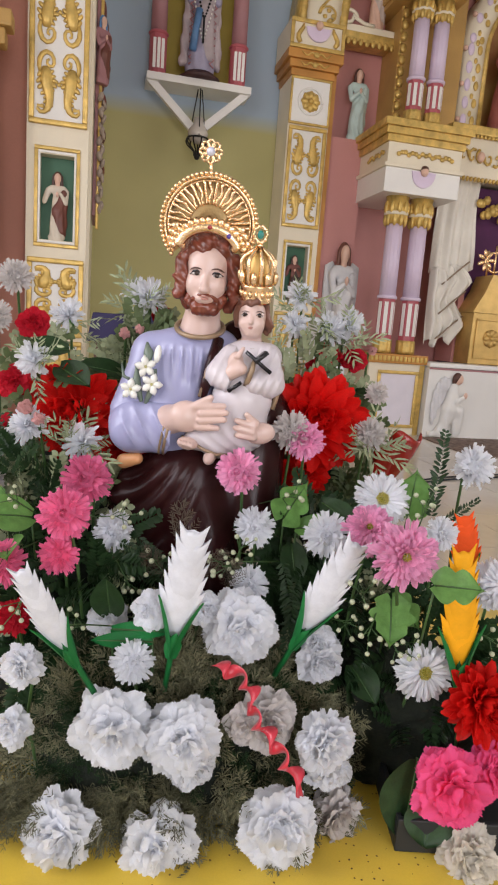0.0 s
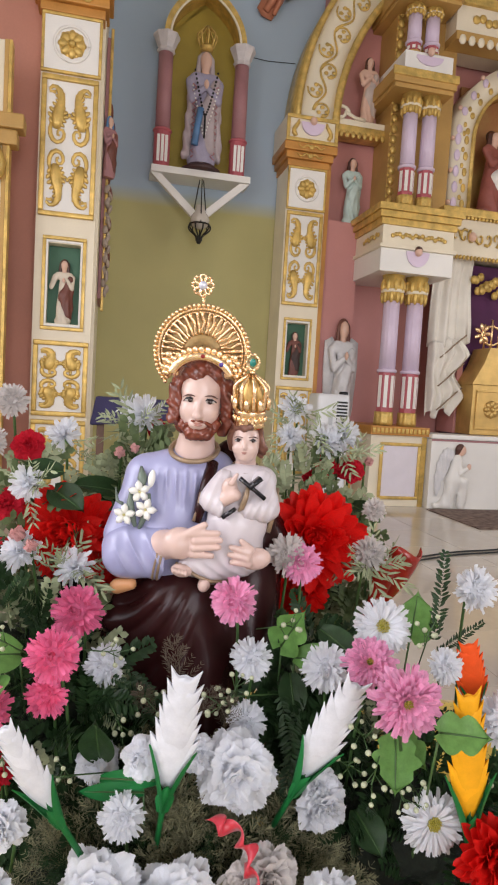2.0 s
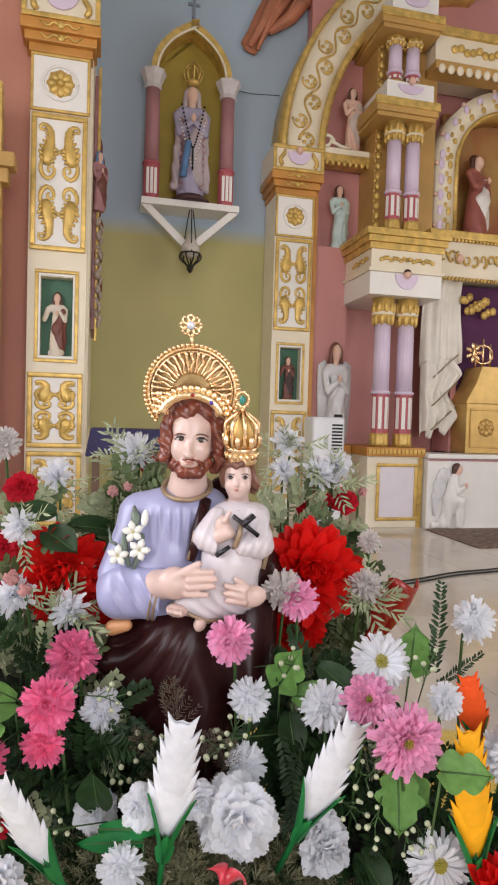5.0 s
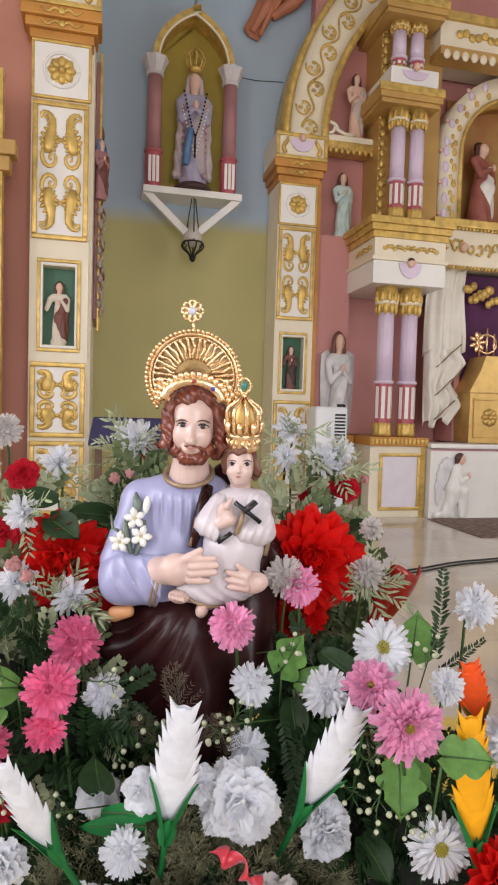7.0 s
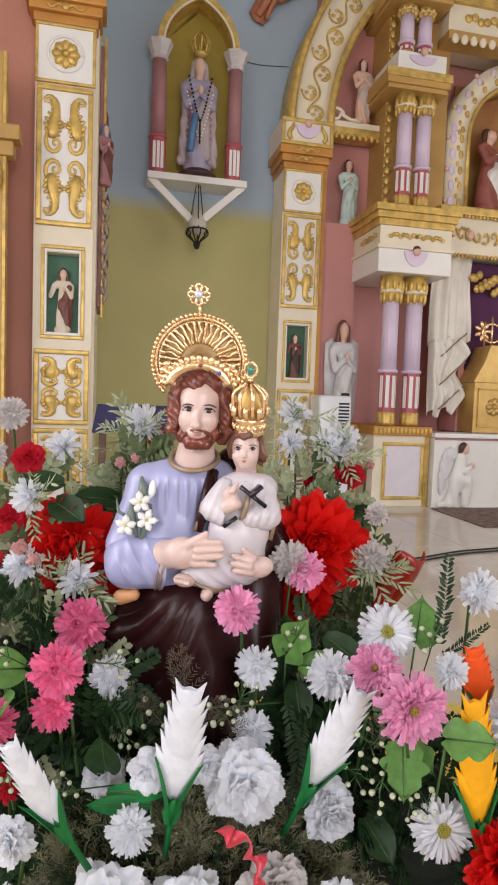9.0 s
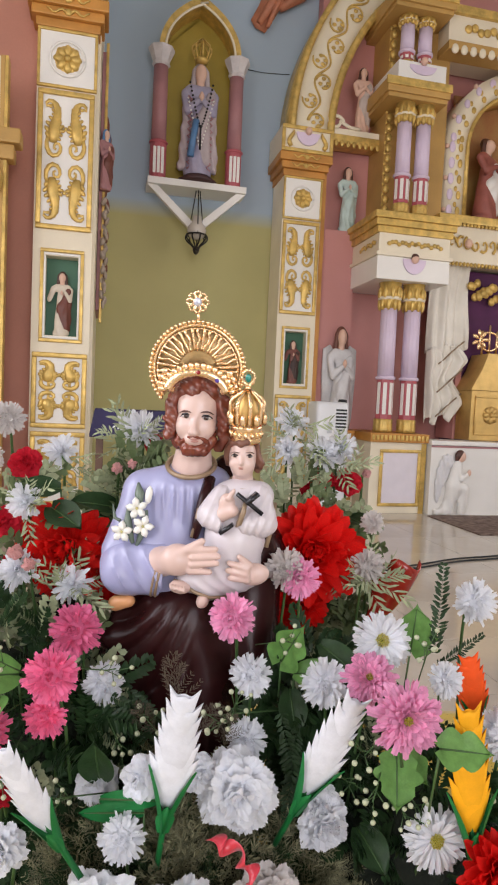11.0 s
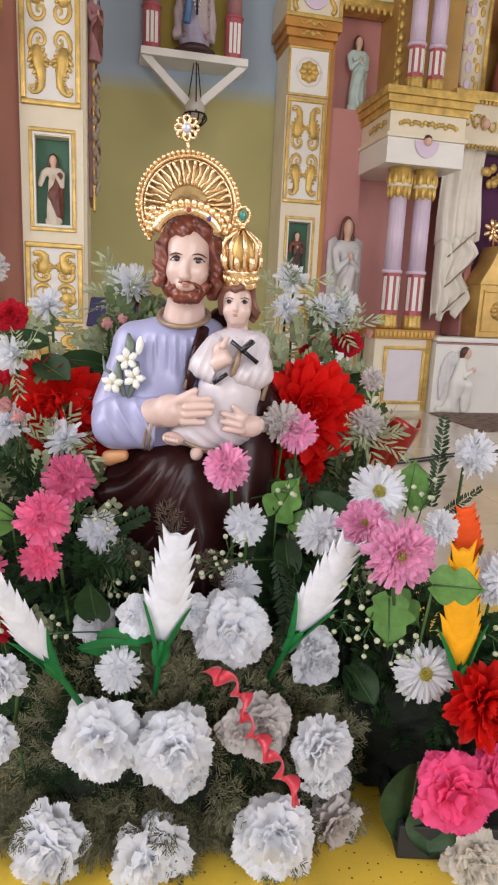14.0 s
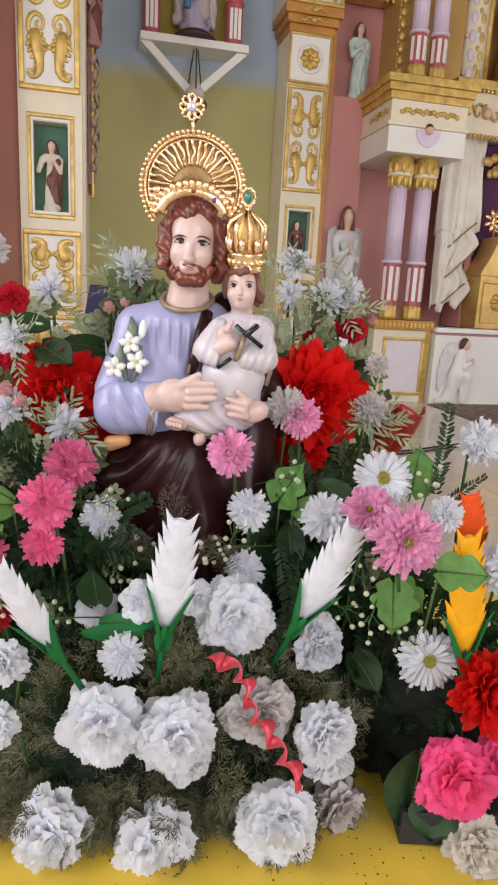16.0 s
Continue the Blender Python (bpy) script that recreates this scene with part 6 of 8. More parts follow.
    tube([(0.0564, 1.0600, 1.2557), (0.0555, 1.0560, 1.2298), (0.0438, 1.0530, 1.1980)], [0.003, 0.0075, 0.003], 8, bm)
    tube([(0.0143, 1.0600, 1.2363), (0.0046, 1.0640, 1.2399), (-0.0012, 1.0750, 1.2608)], [0.003, 0.0030, 0.001], 7, bm)
    g.append((bm_set(bm), LILYGREEN))
    V, Fs, I = joined([q[0] for q in g])
    ms = []
    order = []
    for q in g:
        if q[1] not in ms:
            ms.append(q[1])
        order.append(ms.index(q[1]))
    I = [order[i] for i in I]
    o = Vector((0.12, 1.10, TABLE_Z))
    V = [(x - o.x, y - o.y, z - o.z) for x, y, z in V]
    ob = mesh_part("saint_statue", V, Fs, ms, idx=I)
    ob.location = o
    tagged(ob, "glossy painted statue in lavender tunic and maroon robe holding a child", "statue")


holy_statue()
GEMGREEN = mat("green_glass_gem", (0.01, 0.22, 0.18), 0.08, vary=0.1, coat=1.0)
GEMBLUE = mat("violet_glass_gem", (0.08, 0.04, 0.30), 0.08, vary=0.1, coat=1.0)
GEMRED = mat("red_glass_gem", (0.30, 0.02, 0.02), 0.08, vary=0.1, coat=1.0)
CRYSTAL = mat("pale_crystal", (0.62, 0.64, 0.75), 0.06, 0.3, vary=0.1, coat=1.0)


def halo():
    p = thing("halo", "pierced polished gold halo with beaded rim behind the statue's head", "halo", at=Matrix.Translation((0.1315, 1.050, 1.4865)) @ Matrix.Rotation(radians(9), 4, "X") @ Matrix.Diagonal((0.867, 0.867, 0.867, 1)))
    R = 0.086
    part("rim", tube([(R * 0.93 * math.cos(a), 0, R * 0.93 * math.sin(a)) for a in [k * math.pi / 32 for k in range(-7, 40)]], 0.0032, 6), LEAFGOLD, p)
    part("rim", tube([(R * 0.86 * math.cos(a), -0.001, R * 0.86 * math.sin(a)) for a in [k * math.pi / 32 for k in range(-6, 39)]], 0.0018, 6), LEAFGOLD, p)
    bm = bmesh.new()
    ring = [[bm.verts.new((r * math.cos(k * math.pi / 32), 0.003, r * math.sin(k * math.pi / 32))) for r in (0.004 + 0.058 * min(1, max(0, 0.25 - math.sin(k * math.pi / 32)) / 0.35), 0.079)] for k in range(-7, 40)]
    for q, w in zip(ring, ring[1:]):
        bm.faces.new((q[0], q[1], w[1], w[0]))
    bk = part("backplate", bm, mat("dull_tan_gold", (0.62, 0.45, 0.22), 0.5, 0.6, vary=0.15, scale=60, bump=0.3, fine=200), p, "dull tan gold plate")
    bk.modifiers.new("thickness", "SOLIDIFY").thickness = 0.001
    bm = ball((0, 0, 0), 0.0042, None, 8, 6)
    first = None
    for k in range(-7, 40):
        a = k * math.pi / 32
        m = Matrix.Translation((R * math.cos(a), -0.002, R * math.sin(a)))
        if first is None:
            first = part("bead", bm, LEAFGOLD, p, at=m)
        else:
            o = new("bead", first.data)
            o.parent, o.matrix_basis = p, m
    for k in range(23):
        a = radians(-12 + 204 * k / 22)
        r0, r1 = 0.034 + 0.022 * max(0, 0.3 - math.sin(a)), R * 0.86
        pts = []
        for i in range(9):
            t = i / 8
            r = r0 + (r1 - r0) * t
            w = 0.0022 * math.sin(t * 9) if k % 2 else 0
            pts.append((r * math.cos(a) - w * math.sin(a), -0.0015, r * math.sin(a) + w * math.cos(a)))
        part("ray", tube(pts, [0.0024 + 0.0016 * i / 8 for i in range(9)], 5), LEAFGOLD, p)
    bm = tube([(0.056 * math.cos(a), -0.006, 0.045 * math.sin(a) - 0.050) for a in [radians(14 + 152 * k / 30) for k in range(31)]], 0.0095, 6)
    part("diadem", bm, LEAFGOLD, p, "embossed gold diadem band")
    for k in range(17):
        a = radians(12 + 156 * k / 16)
        bm = ball((0.066 * math.cos(a), -0.006, 0.057 * math.sin(a) - 0.050), (0.0085, 0.004, 0.0060), None, 7, 5, Matrix.Rotation(-a, 4, "Y"))
        part("leaf", bm, LEAFGOLD, p)
    bm = bmesh.new()
    for s in (-1, 1):
        for k in range(5):
            a = radians(196 + 8 * k) if s < 0 else radians(-16 - 8 * k)
            r = 0.062 + 0.010 * (k % 3)
            ball((r * math.cos(a), -0.003, r * math.sin(a) * 0.9 + 0.010), (0.0085, 0.0035, 0.0065), bm, 7, 5, Matrix.Rotation(-a + k, 4, "Y"))
    part("leaf_border", bm, LEAFGOLD, p, "embossed gold leaf border")
    part("gem", ball((0.0025, -0.015, -0.004), (0.0045, 0.003, 0.004)), GEMRED, p, "red glass gem")
    part("gem", ball((0.037, -0.015, -0.017), (0.0045, 0.003, 0.0045)), GEMBLUE, p, "violet glass gem")
    part("stem", tube([(0.0, 0, 0.08), (-0.002, 0, 0.106)], 0.003, 6), LEAFGOLD, p)
    c = (-0.003, -0.002, 0.1205)
    f = part("finial", tube([(c[0] + 0.0065 * math.cos(q), c[1], c[2] + 0.0065 * math.sin(q)) for q in [i * math.pi / 8 for i in range(17)]], 0.0026, 6), LEAFGOLD, p, "gold flower finial")
    for k in range(8):
        a = k * math.pi / 4
        part("petal", tube([(c[0] + (0.0122 + 0.0068 * math.cos(q)) * math.cos(a) - 0.0058 * math.sin(q) * math.sin(a), c[1], c[2] + (0.0122 + 0.0068 * math.cos(q)) * math.sin(a) + 0.0058 * math.sin(q) * math.cos(a)) for q in [i * math.pi / 5 for i in range(11)]], 0.0027, 6), LEAFGOLD, f)
    part("gem", ball((c[0], c[1] - 0.002, c[2]), (0.0080, 0.005, 0.0080)), CRYSTAL, f, "pale crystal")


halo()


def crown():
    p = thing("child_crown", "tall polished gold crown with a green gem", "crown", at=Matrix.Translation((0.2128, 1.062, 1.378)) @ Matrix.Rotation(radians(12), 4, "X") @ Matrix.Diagonal((0.80, 0.80, 1.0, 1)))
    part("band", lathe([(0.0300, -0.004), (0.0320, 0.0), (0.0305, 0.004), (0.0310, 0.018), (0.0330, 0.022), (0.0310, 0.026)], 28), LEAFGOLD, p, "embossed gold band")
    bm = bmesh.new()
    for k in range(16):
        a = k * math.pi / 8
        ball((0.0315 * math.cos(a), 0.0315 * math.sin(a), 0.011), (0.0042, 0.0042, 0.0052), bm, 7, 5)
    part("boss_row", bm, LEAFGOLD, p)
    for k in range(8):
        a = k * math.pi / 4 + 0.2
        pts = []
        for i in range(9):
            t = i / 8
            r = 0.029 + 0.005 * math.sin(t * 2.6) if t < 0.7 else 0.033 * (1 - (t - 0.7) / 0.34)
            pts.append((r * math.cos(a), r * math.sin(a), 0.026 + 0.056 * t))
        part("arch", tube(pts, [0.0052 - 0.002 * i / 8 for i in range(9)], 6), LEAFGOLD, p)
        bm = ball((0.036 * math.cos(a + 0.39), 0.036 * math.sin(a + 0.39), 0.036), (0.0065, 0.0065, 0.011), None, 8, 6)
        part("leaf", bm, LEAFGOLD, p)
    # darker brass core added as the shade inside the pierced crown
    part("shade_core", lathe([(0.024, 0.022), (0.026, 0.040), (0.018, 0.062), (0.005, 0.078)], 20), BRASS, p)
    t = part("top_ornament", lathe([(0.004, 0.074), (0.006, 0.082), (0.004, 0.090)], 10), LEAFGOLD, p)
    bm = tube([(0.0115 * math.cos(a), -0.004, 0.101 + 0.0115 * math.sin(a)) for a in [k * math.pi / 10 for k in range(21)]], 0.0032, 6)
    for k in range(10):
        a = k * math.pi / 5
        ball((0.0125 * math.cos(a), -0.005, 0.101 + 0.0125 * math.sin(a)), 0.0032, bm, 6, 5)
    part("gem_mount", bm, LEAFGOLD, t)
    part("gem", ball((0, -0.007, 0.101), (0.0068, 0.005, 0.0068)), GEMGREEN, t, "green glass gem")


crown()


# ---- flowers ----
def petal_mat(name, colour, rough=0.8, vary=0.08, thr=0.42, sheen=0.0, island=0.10, bump=0.12):
    return mat(name, colour, rough, vary=vary, scale=60, bump=bump, fine=420, spec=0.25, island=island, sheen=sheen, through_light=thr)


P_WHITE = petal_mat("white_cloth_petal", (0.84, 0.855, 0.89), thr=0.5, island=0.05)
P_CREAM = petal_mat("cream_cloth_petal", (0.78, 0.74, 0.66))
# greyer and warmer than P_WHITE, for some of the white flowers
P_DIM = petal_mat("dull_white_petal", (0.66, 0.62, 0.60))
P_PINK = petal_mat("pink_cloth_petal", (0.97, 0.43, 0.66), island=0.3)
P_HOT = petal_mat("hot_pink_cloth_petal", (0.85, 0.11, 0.29), island=0.15)
P_MAG = petal_mat("magenta_cloth_petal", (0.86, 0.20, 0.38), island=0.3)
P_RED = petal_mat("red_satin_petal", (0.80, 0.022, 0.016), rough=0.42, thr=0.5, island=0.16, vary=0.15)
P_DRED = petal_mat("deep_red_petal", (0.55, 0.014, 0.032), island=0.2)
P_BUD = petal_mat("blush_pink_petal", (0.72, 0.40, 0.38))
P_FOAM = petal_mat("white_foam_bract", (0.80, 0.815, 0.86), rough=0.6, thr=0.3, bump=0.05)
P_ORANGE = petal_mat("orange_foam_bract", (0.88, 0.10, 0.012), rough=0.6, thr=0.15)
P_YELLOW = petal_mat("yellow_foam_bract", (0.90, 0.42, 0.01), rough=0.6, thr=0.15)
P_CENTRE = mat("yellow_green_stamens", (0.42, 0.36, 0.04), 0.8, vary=0.4, scale=200)
G_LEAF = petal_mat("fresh_green_leaf", (0.13, 0.28, 0.07), rough=0.45, thr=0.15, island=0.25, vary=0.25)
# dark leaf green; the deep sprigs also use it as shade between flowers
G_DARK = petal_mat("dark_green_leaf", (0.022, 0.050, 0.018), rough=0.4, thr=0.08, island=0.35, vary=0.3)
G_BRIGHT = petal_mat("bright_green_calyx", (0.012, 0.16, 0.04), rough=0.4, thr=0.12, island=0.25)
G_OLIVE = petal_mat("dry_olive_fern", (0.23, 0.225, 0.13), rough=0.7, thr=0.1, island=0.6, vary=0.3)
G_SAGE = petal_mat("sage_green_leaf", (0.31, 0.35, 0.21), rough=0.6, thr=0.12, island=0.25, vary=0.2)
G_MID = petal_mat("mid_green_leaf", (0.11, 0.15, 0.065), rough=0.5, thr=0.1, island=0.3, vary=0.25)
G_STEM = mat("green_plastic_stem", (0.05, 0.11, 0.03), 0.5, vary=0.2)
BERRY = mat("pale_green_berry", (0.42, 0.45, 0.30), 0.4, vary=0.15)
RIBBON = mat("red_satin_ribbon", (0.52, 0.03, 0.05), 0.3, vary=0.15, scale=60, sheen=0.2)

RNG = np.random.RandomState(7)


def petal(L, W, nu=5, nv=4, base=0.25, peak=0.7, tip=0.5, curl=0.0, cup=0.0, ruffle=0.0, teeth=0.0, point=False):
    """A petal along +y with its face to +z. Returns verts (n, 3) and quads."""
    s = np.linspace(0, 1, nu + 1)[:, None]
    t = np.linspace(-1, 1, nv + 1)[None, :]
    if point:
        w = np.where(s < peak, base + (1 - base) * np.sin(s / peak * math.pi / 2), np.clip(1 - (s - peak) / (1 - peak), 0, 1) ** 0.95)
    else:
        w = np.where(s < peak, base + (1 - base) * np.sin(s / peak * math.pi / 2), 1 - (1 - tip) * ((s - peak) / (1 - peak + 1e-6)) ** 2)
    x = t * w * W / 2
    ang = curl * s
    y = L * np.where(np.abs(ang) > 1e-3, np.sin(ang) / np.where(np.abs(ang) > 1e-3, curl, 1), s) + 0 * t
    z = L * np.where(np.abs(ang) > 1e-3, (1 - np.cos(ang)) / np.where(np.abs(ang) > 1e-3, curl, 1), 0) + cup * W * t * t * np.sin(s * math.pi * 0.8 + 0.3)
    if not point:
        y = y - W * 0.34 * t * t * s * s
    if teeth:
        j = (RNG.rand(1, nv + 1) * 0.6 + 0.5 * (np.arange(nv + 1) % 2)[None, :]) * teeth * L
        y = y - j * (s == 1)
    if ruffle:
        ph = RNG.rand() * 6.28
        z = z + ruffle * L * (np.sin(t * 4.5 + ph) * s ** 2 + 0.8 * np.sin(t * 8 + 2 * ph) * s ** 4) + ruffle * 0.35 * L * (RNG.rand(nu + 1, nv + 1) - 0.5) * s
    v = np.stack([x + 0 * s, y, z], -1).reshape(-1, 3)
    q = []
    for i in range(nu):
        for k in range(nv):
            a = i * (nv + 1) + k
            q.append((a, a + 1, a + nv + 2, a + nv + 1))
    return v, np.array(q)


class Bunch:
    """Gathers many small vert and face sets into one mesh."""
    def __init__(self):
        self.v, self.f, self.n = [], [], 0

    def add(self, v, f, m=None):
        if m is not None:
            a = np.array(m)
            v = v @ a[:3, :3].T + a[:3, 3]
        self.v.append(v)
        self.f.append(f + self.n)
        self.n += len(v)

    def mesh(self, name, material):
        me = bpy.data.meshes.new(name)
        v = np.concatenate(self.v)
        me.from_pydata(v.tolist(), [], [tuple(r) for f in self.f for r in f.tolist()])
        me.materials.append(material)
        me.polygons.foreach_set("use_smooth", [True] * len(me.polygons))
        me.update()
        return me

    def part(self, name, material, parent=None, label="", at=None):
        ob = new(name, self.mesh(name, material))
        if parent is not None:
            ob.parent = parent
        if at is not None:
            ob.matrix_basis = at
        if label:
            ob["label"] = label
        return ob


def ring_petals(bunch, n, elev, make, r0=0.0, z0=0.0, jitter=0.15, phase=0.0):
    """n petals round +z, raised by elev degrees from flat."""
    for k in range(n):
        a = 2 * math.pi * (k + phase) / n + RNG.uniform(-1, 1) * jitter
        e = radians(elev + RNG.uniform(-9, 9))
        m = Matrix.Rotation(a, 4, "Z") @ Matrix.Translation((0, r0, z0)) @ Matrix.Rotation(e, 4, "X") @ Matrix.Rotation(RNG.uniform(-0.25, 0.25), 4, "Y")
        v, f = make()
        bunch.add(v, f, m)


def core_ball(b, r):
    """A bunched body of cloth at the heart of a flower."""
    n, k = 10, 7
    v = np.array([(r * math.sin(math.pi * i / k) * math.cos(2 * math.pi * j / n), r * math.sin(math.pi * i / k) * math.sin(2 * math.pi * j / n), r * 0.85 * math.cos(math.pi * i / k)) for i in range(k + 1) for j in range(n)])
    f = np.array([(i * n + j, (i + 1) * n + j, (i + 1) * n + (j + 1) % n, i * n + (j + 1) % n) for i in range(k) for j in range(n)])
    b.add(v, f)


def carnation_bunch(R):
    b = Bunch()
    for n, e, l in ((6, 74, 0.62), (7, 60, 0.72), (9, 46, 0.84), (10, 31, 0.93), (11, 17, 1.0), (11, 4, 1.04), (9, -12, 1.0), (7, -30, 0.88)):
        ring_petals(b, n, e + RNG.uniform(-4, 4), lambda: petal(R * l * RNG.uniform(0.82, 1.10), R * RNG.uniform(0.50, 0.85), 7, 18, 0.14, 0.9, 0.98, RNG.uniform(-0.75, 0.15), RNG.uniform(-0.22, 0.18), 0.050, 0.075), 0.02 * R, 0.0, 0.7, RNG.rand())
    for _ in range(8):
        m = Matrix.Rotation(RNG.uniform(0, 6.28), 4, "Z") @ Matrix.Rotation(radians(RNG.uniform(35, 88)), 4, "X") @ Matrix.Rotation(RNG.uniform(-0.9, 0.9), 4, "Y")
        b.add(*petal(R * RNG.uniform(0.66, 0.98), R * RNG.uniform(0.35, 0.6), 6, 14, 0.14, 0.9, 0.98, RNG.uniform(-0.7, 0.7), RNG.uniform(-0.4, 0.4), 0.07, 0.09), m)
    core_ball(b, 0.42 * R)
    return b


def spiky_bunch(R, dense=1.8):
    b = Bunch()
    for n, e, l in ((7, 76, 0.62), (11, 60, 0.78), (15, 44, 0.92), (18, 28, 1.0), (19, 12, 1.0), (17, -6, 0.95), (12, -28, 0.8)):
        ring_petals(b, int(n * dense), e, lambda: petal(R * l * RNG.uniform(0.82, 1.10), R * RNG.uniform(0.11, 0.17), 4, 2, 0.5, 0.75, 0.8, RNG.uniform(-0.5, 0.6), 0.25, 0.03, 0.14), 0.03 * R, 0, 0.15, RNG.rand())
    core_ball(b, 0.52 * R)
    return b


def daisy_bunch(R, layers=3, width=0.24):
    b = Bunch()
    for i in range(layers):
        ring_petals(b, 30 - 2 * i, 3 + i * 10, lambda: petal(R * (1 - 0.09 * i) * RNG.uniform(0.85, 1.06), R * width * RNG.uniform(0.8, 1.2), 5, 4, 0.4, 0.85, 0.95, RNG.uniform(-0.6, 0.15), 0.22, 0.03, 0.09), 0.10 * R, 0.01 * R * i, 0.12, 0.37 * i)
    return b


def spray_bunch(R):
    """A loose half-open bloom of narrow petals."""
    b = Bunch()
    for n, e, l in ((8, 70, 0.75), (11, 50, 0.9), (14, 30, 1.0), (13, 10, 1.0), (9, -10, 0.9)):
        ring_petals(b, n, e, lambda: petal(R * l * RNG.uniform(0.8, 1.15), R * RNG.uniform(0.18, 0.28), 5, 4, 0.35, 0.78, 0.85, RNG.uniform(-0.5, 0.7), 0.28, 0.04, 0.12), 0.04 * R, 0, 0.3, RNG.rand())
    return b


def dahlia_bunch(R):
    b = Bunch()
    for n, e, l in ((8, 82, 0.55), (11, 70, 0.66), (13, 58, 0.76), (15, 46, 0.86), (17, 33, 0.94), (18, 20, 1.0), (18, 7, 1.03), (16, -8, 1.0), (12, -26, 0.9)):
        ring_petals(b, n, e, lambda: petal(R * l * RNG.uniform(0.9, 1.08), R * RNG.uniform(0.26, 0.38), 7, 5, 0.4, 0.62, 0.62, RNG.uniform(-0.1, 0.7), 0.30, 0.022, 0.03), 0.03 * R, 0, 0.2, RNG.rand())
    return b


def bud_bunch(R):
    b = Bunch()
    for n, e, l in ((3, 88, 1.5), (4, 84, 1.6), (5, 78, 1.5)):
        ring_petals(b, n, e, lambda: petal(R * l, R * 1.3, 5, 4, 0.5, 0.55, 0.5, 0.9, 0.4, 0.03), 0.35 * R, -0.4 * R, 0.1, RNG.rand())
    return b


def centre_bunch(r):
    b = Bunch()
    bm = ball((0, 0, 0), 1.0, None, 6, 4)
    v, f = bm_set(bm)
    v, f = np.array(v), [np.array([q]) for q in f]
    for k in range(42):
        rr, a = r * math.sqrt((k + 0.5) / 42), k * 2.4
        m = Matrix.Translation((rr * math.cos(a), rr * math.sin(a), 0.25 * r * (1 - (rr / r) ** 2) + 0.02 * r)) @ Matrix.Diagonal((r * 0.13, r * 0.13, r * 0.26, 1))
        vv = v @ np.array(m)[:3, :3].T + np.array(m)[:3, 3]
        b.v.append(vv)
        for q in f:
            b.f.append(q + b.n)
        b.n += len(vv)
    return b


def aim(x, y, z, d, spin=0.0, size=1.0):
    """A pose at a place, facing along d."""
    q = Vector(d).normalized().to_track_quat("Z", "Y").to_matrix().to_4x4()
    return Matrix.Translation((x, y, z)) @ q @ Matrix.Rotation(spin, 4, "Z") @ Matrix.Diagonal((size, size, size, 1))


MESHES = {}


def template(kind, variants, build, material):
    MESHES[kind] = [build().mesh(kind + "_petals", material) for _ in range(variants)]


def stem_part(p, length, bend=0.2, r=0.0028):
    pts = [(0, 0, 0), (0, bend * length * 0.3, -0.35 * length), (0, bend * length, -length)]
    part("stem", tube(pts, r, 5), G_STEM, p)


def flower(name, label, category, kind, x, y, z, d, R, group, extra=None, stem=0.0, material=None):
    e = thing(name, label, category, group)
    e.matrix_world = aim(x, y, z, d, RNG.uniform(0, 6.28))
    i = RNG.randint(len(MESHES[kind]))
    me = MESHES[kind][i]
    o = new("petals", me)
    o.parent = e
    o.scale = (R, R, R)
    if material is not None:
        o.material_slots[0].link = "OBJECT"
        o.material_slots[0].material = material
    if extra == "centre":
        c = new("centre", CENTRE)
        c.parent, c.scale, c.location = e, (R * 0.22,) * 3, (0, 0, 0.12 * R)
        c["label"] = "yellow-green flower centre"
    # stem in the flower's own frame, dropping to the near-black filler
    if stem:
        inv = e.matrix_world.inverted()
        w = Vector((x, y, z))
        foot = w + Vector((RNG.uniform(-0.02, 0.02), 0.05, -stem))
        back = w - Vector(d).normalized() * R * 0.5
        part("stem", tube([inv @ w, inv @ back, inv @ ((back + foot) / 2 + Vector((0, 0.012, 0))), inv @ foot], 0.0026, 5), G_STEM, e)
        part("calyx", ball(inv @ back, (R * 0.22, R * 0.22, R * 0.3), None, 8, 6), G_LEAF, e)
    return e


template("carnation", 5, lambda: carnation_bunch(1.0), P_WHITE)
template("mum", 4, lambda: spiky_bunch(1.0), P_WHITE)
template("daisy", 3, lambda: daisy_bunch(1.0, 4, 0.15), P_WHITE)
template("spray", 4, lambda: spray_bunch(1.0), P_WHITE)
template("pinkdaisy", 2, lambda: daisy_bunch(1.0, 8, 0.15), P_PINK)
template("pinkmum", 3, lambda: spiky_bunch(1.0, 1.9), P_MAG)
template("dahlia", 3, lambda: dahlia_bunch(1.0), P_RED)
template("bud", 2, lambda: bud_bunch(1.0), P_BUD)
CENTRE = centre_bunch(1.0).mesh("flower_centre", P_CENTRE)

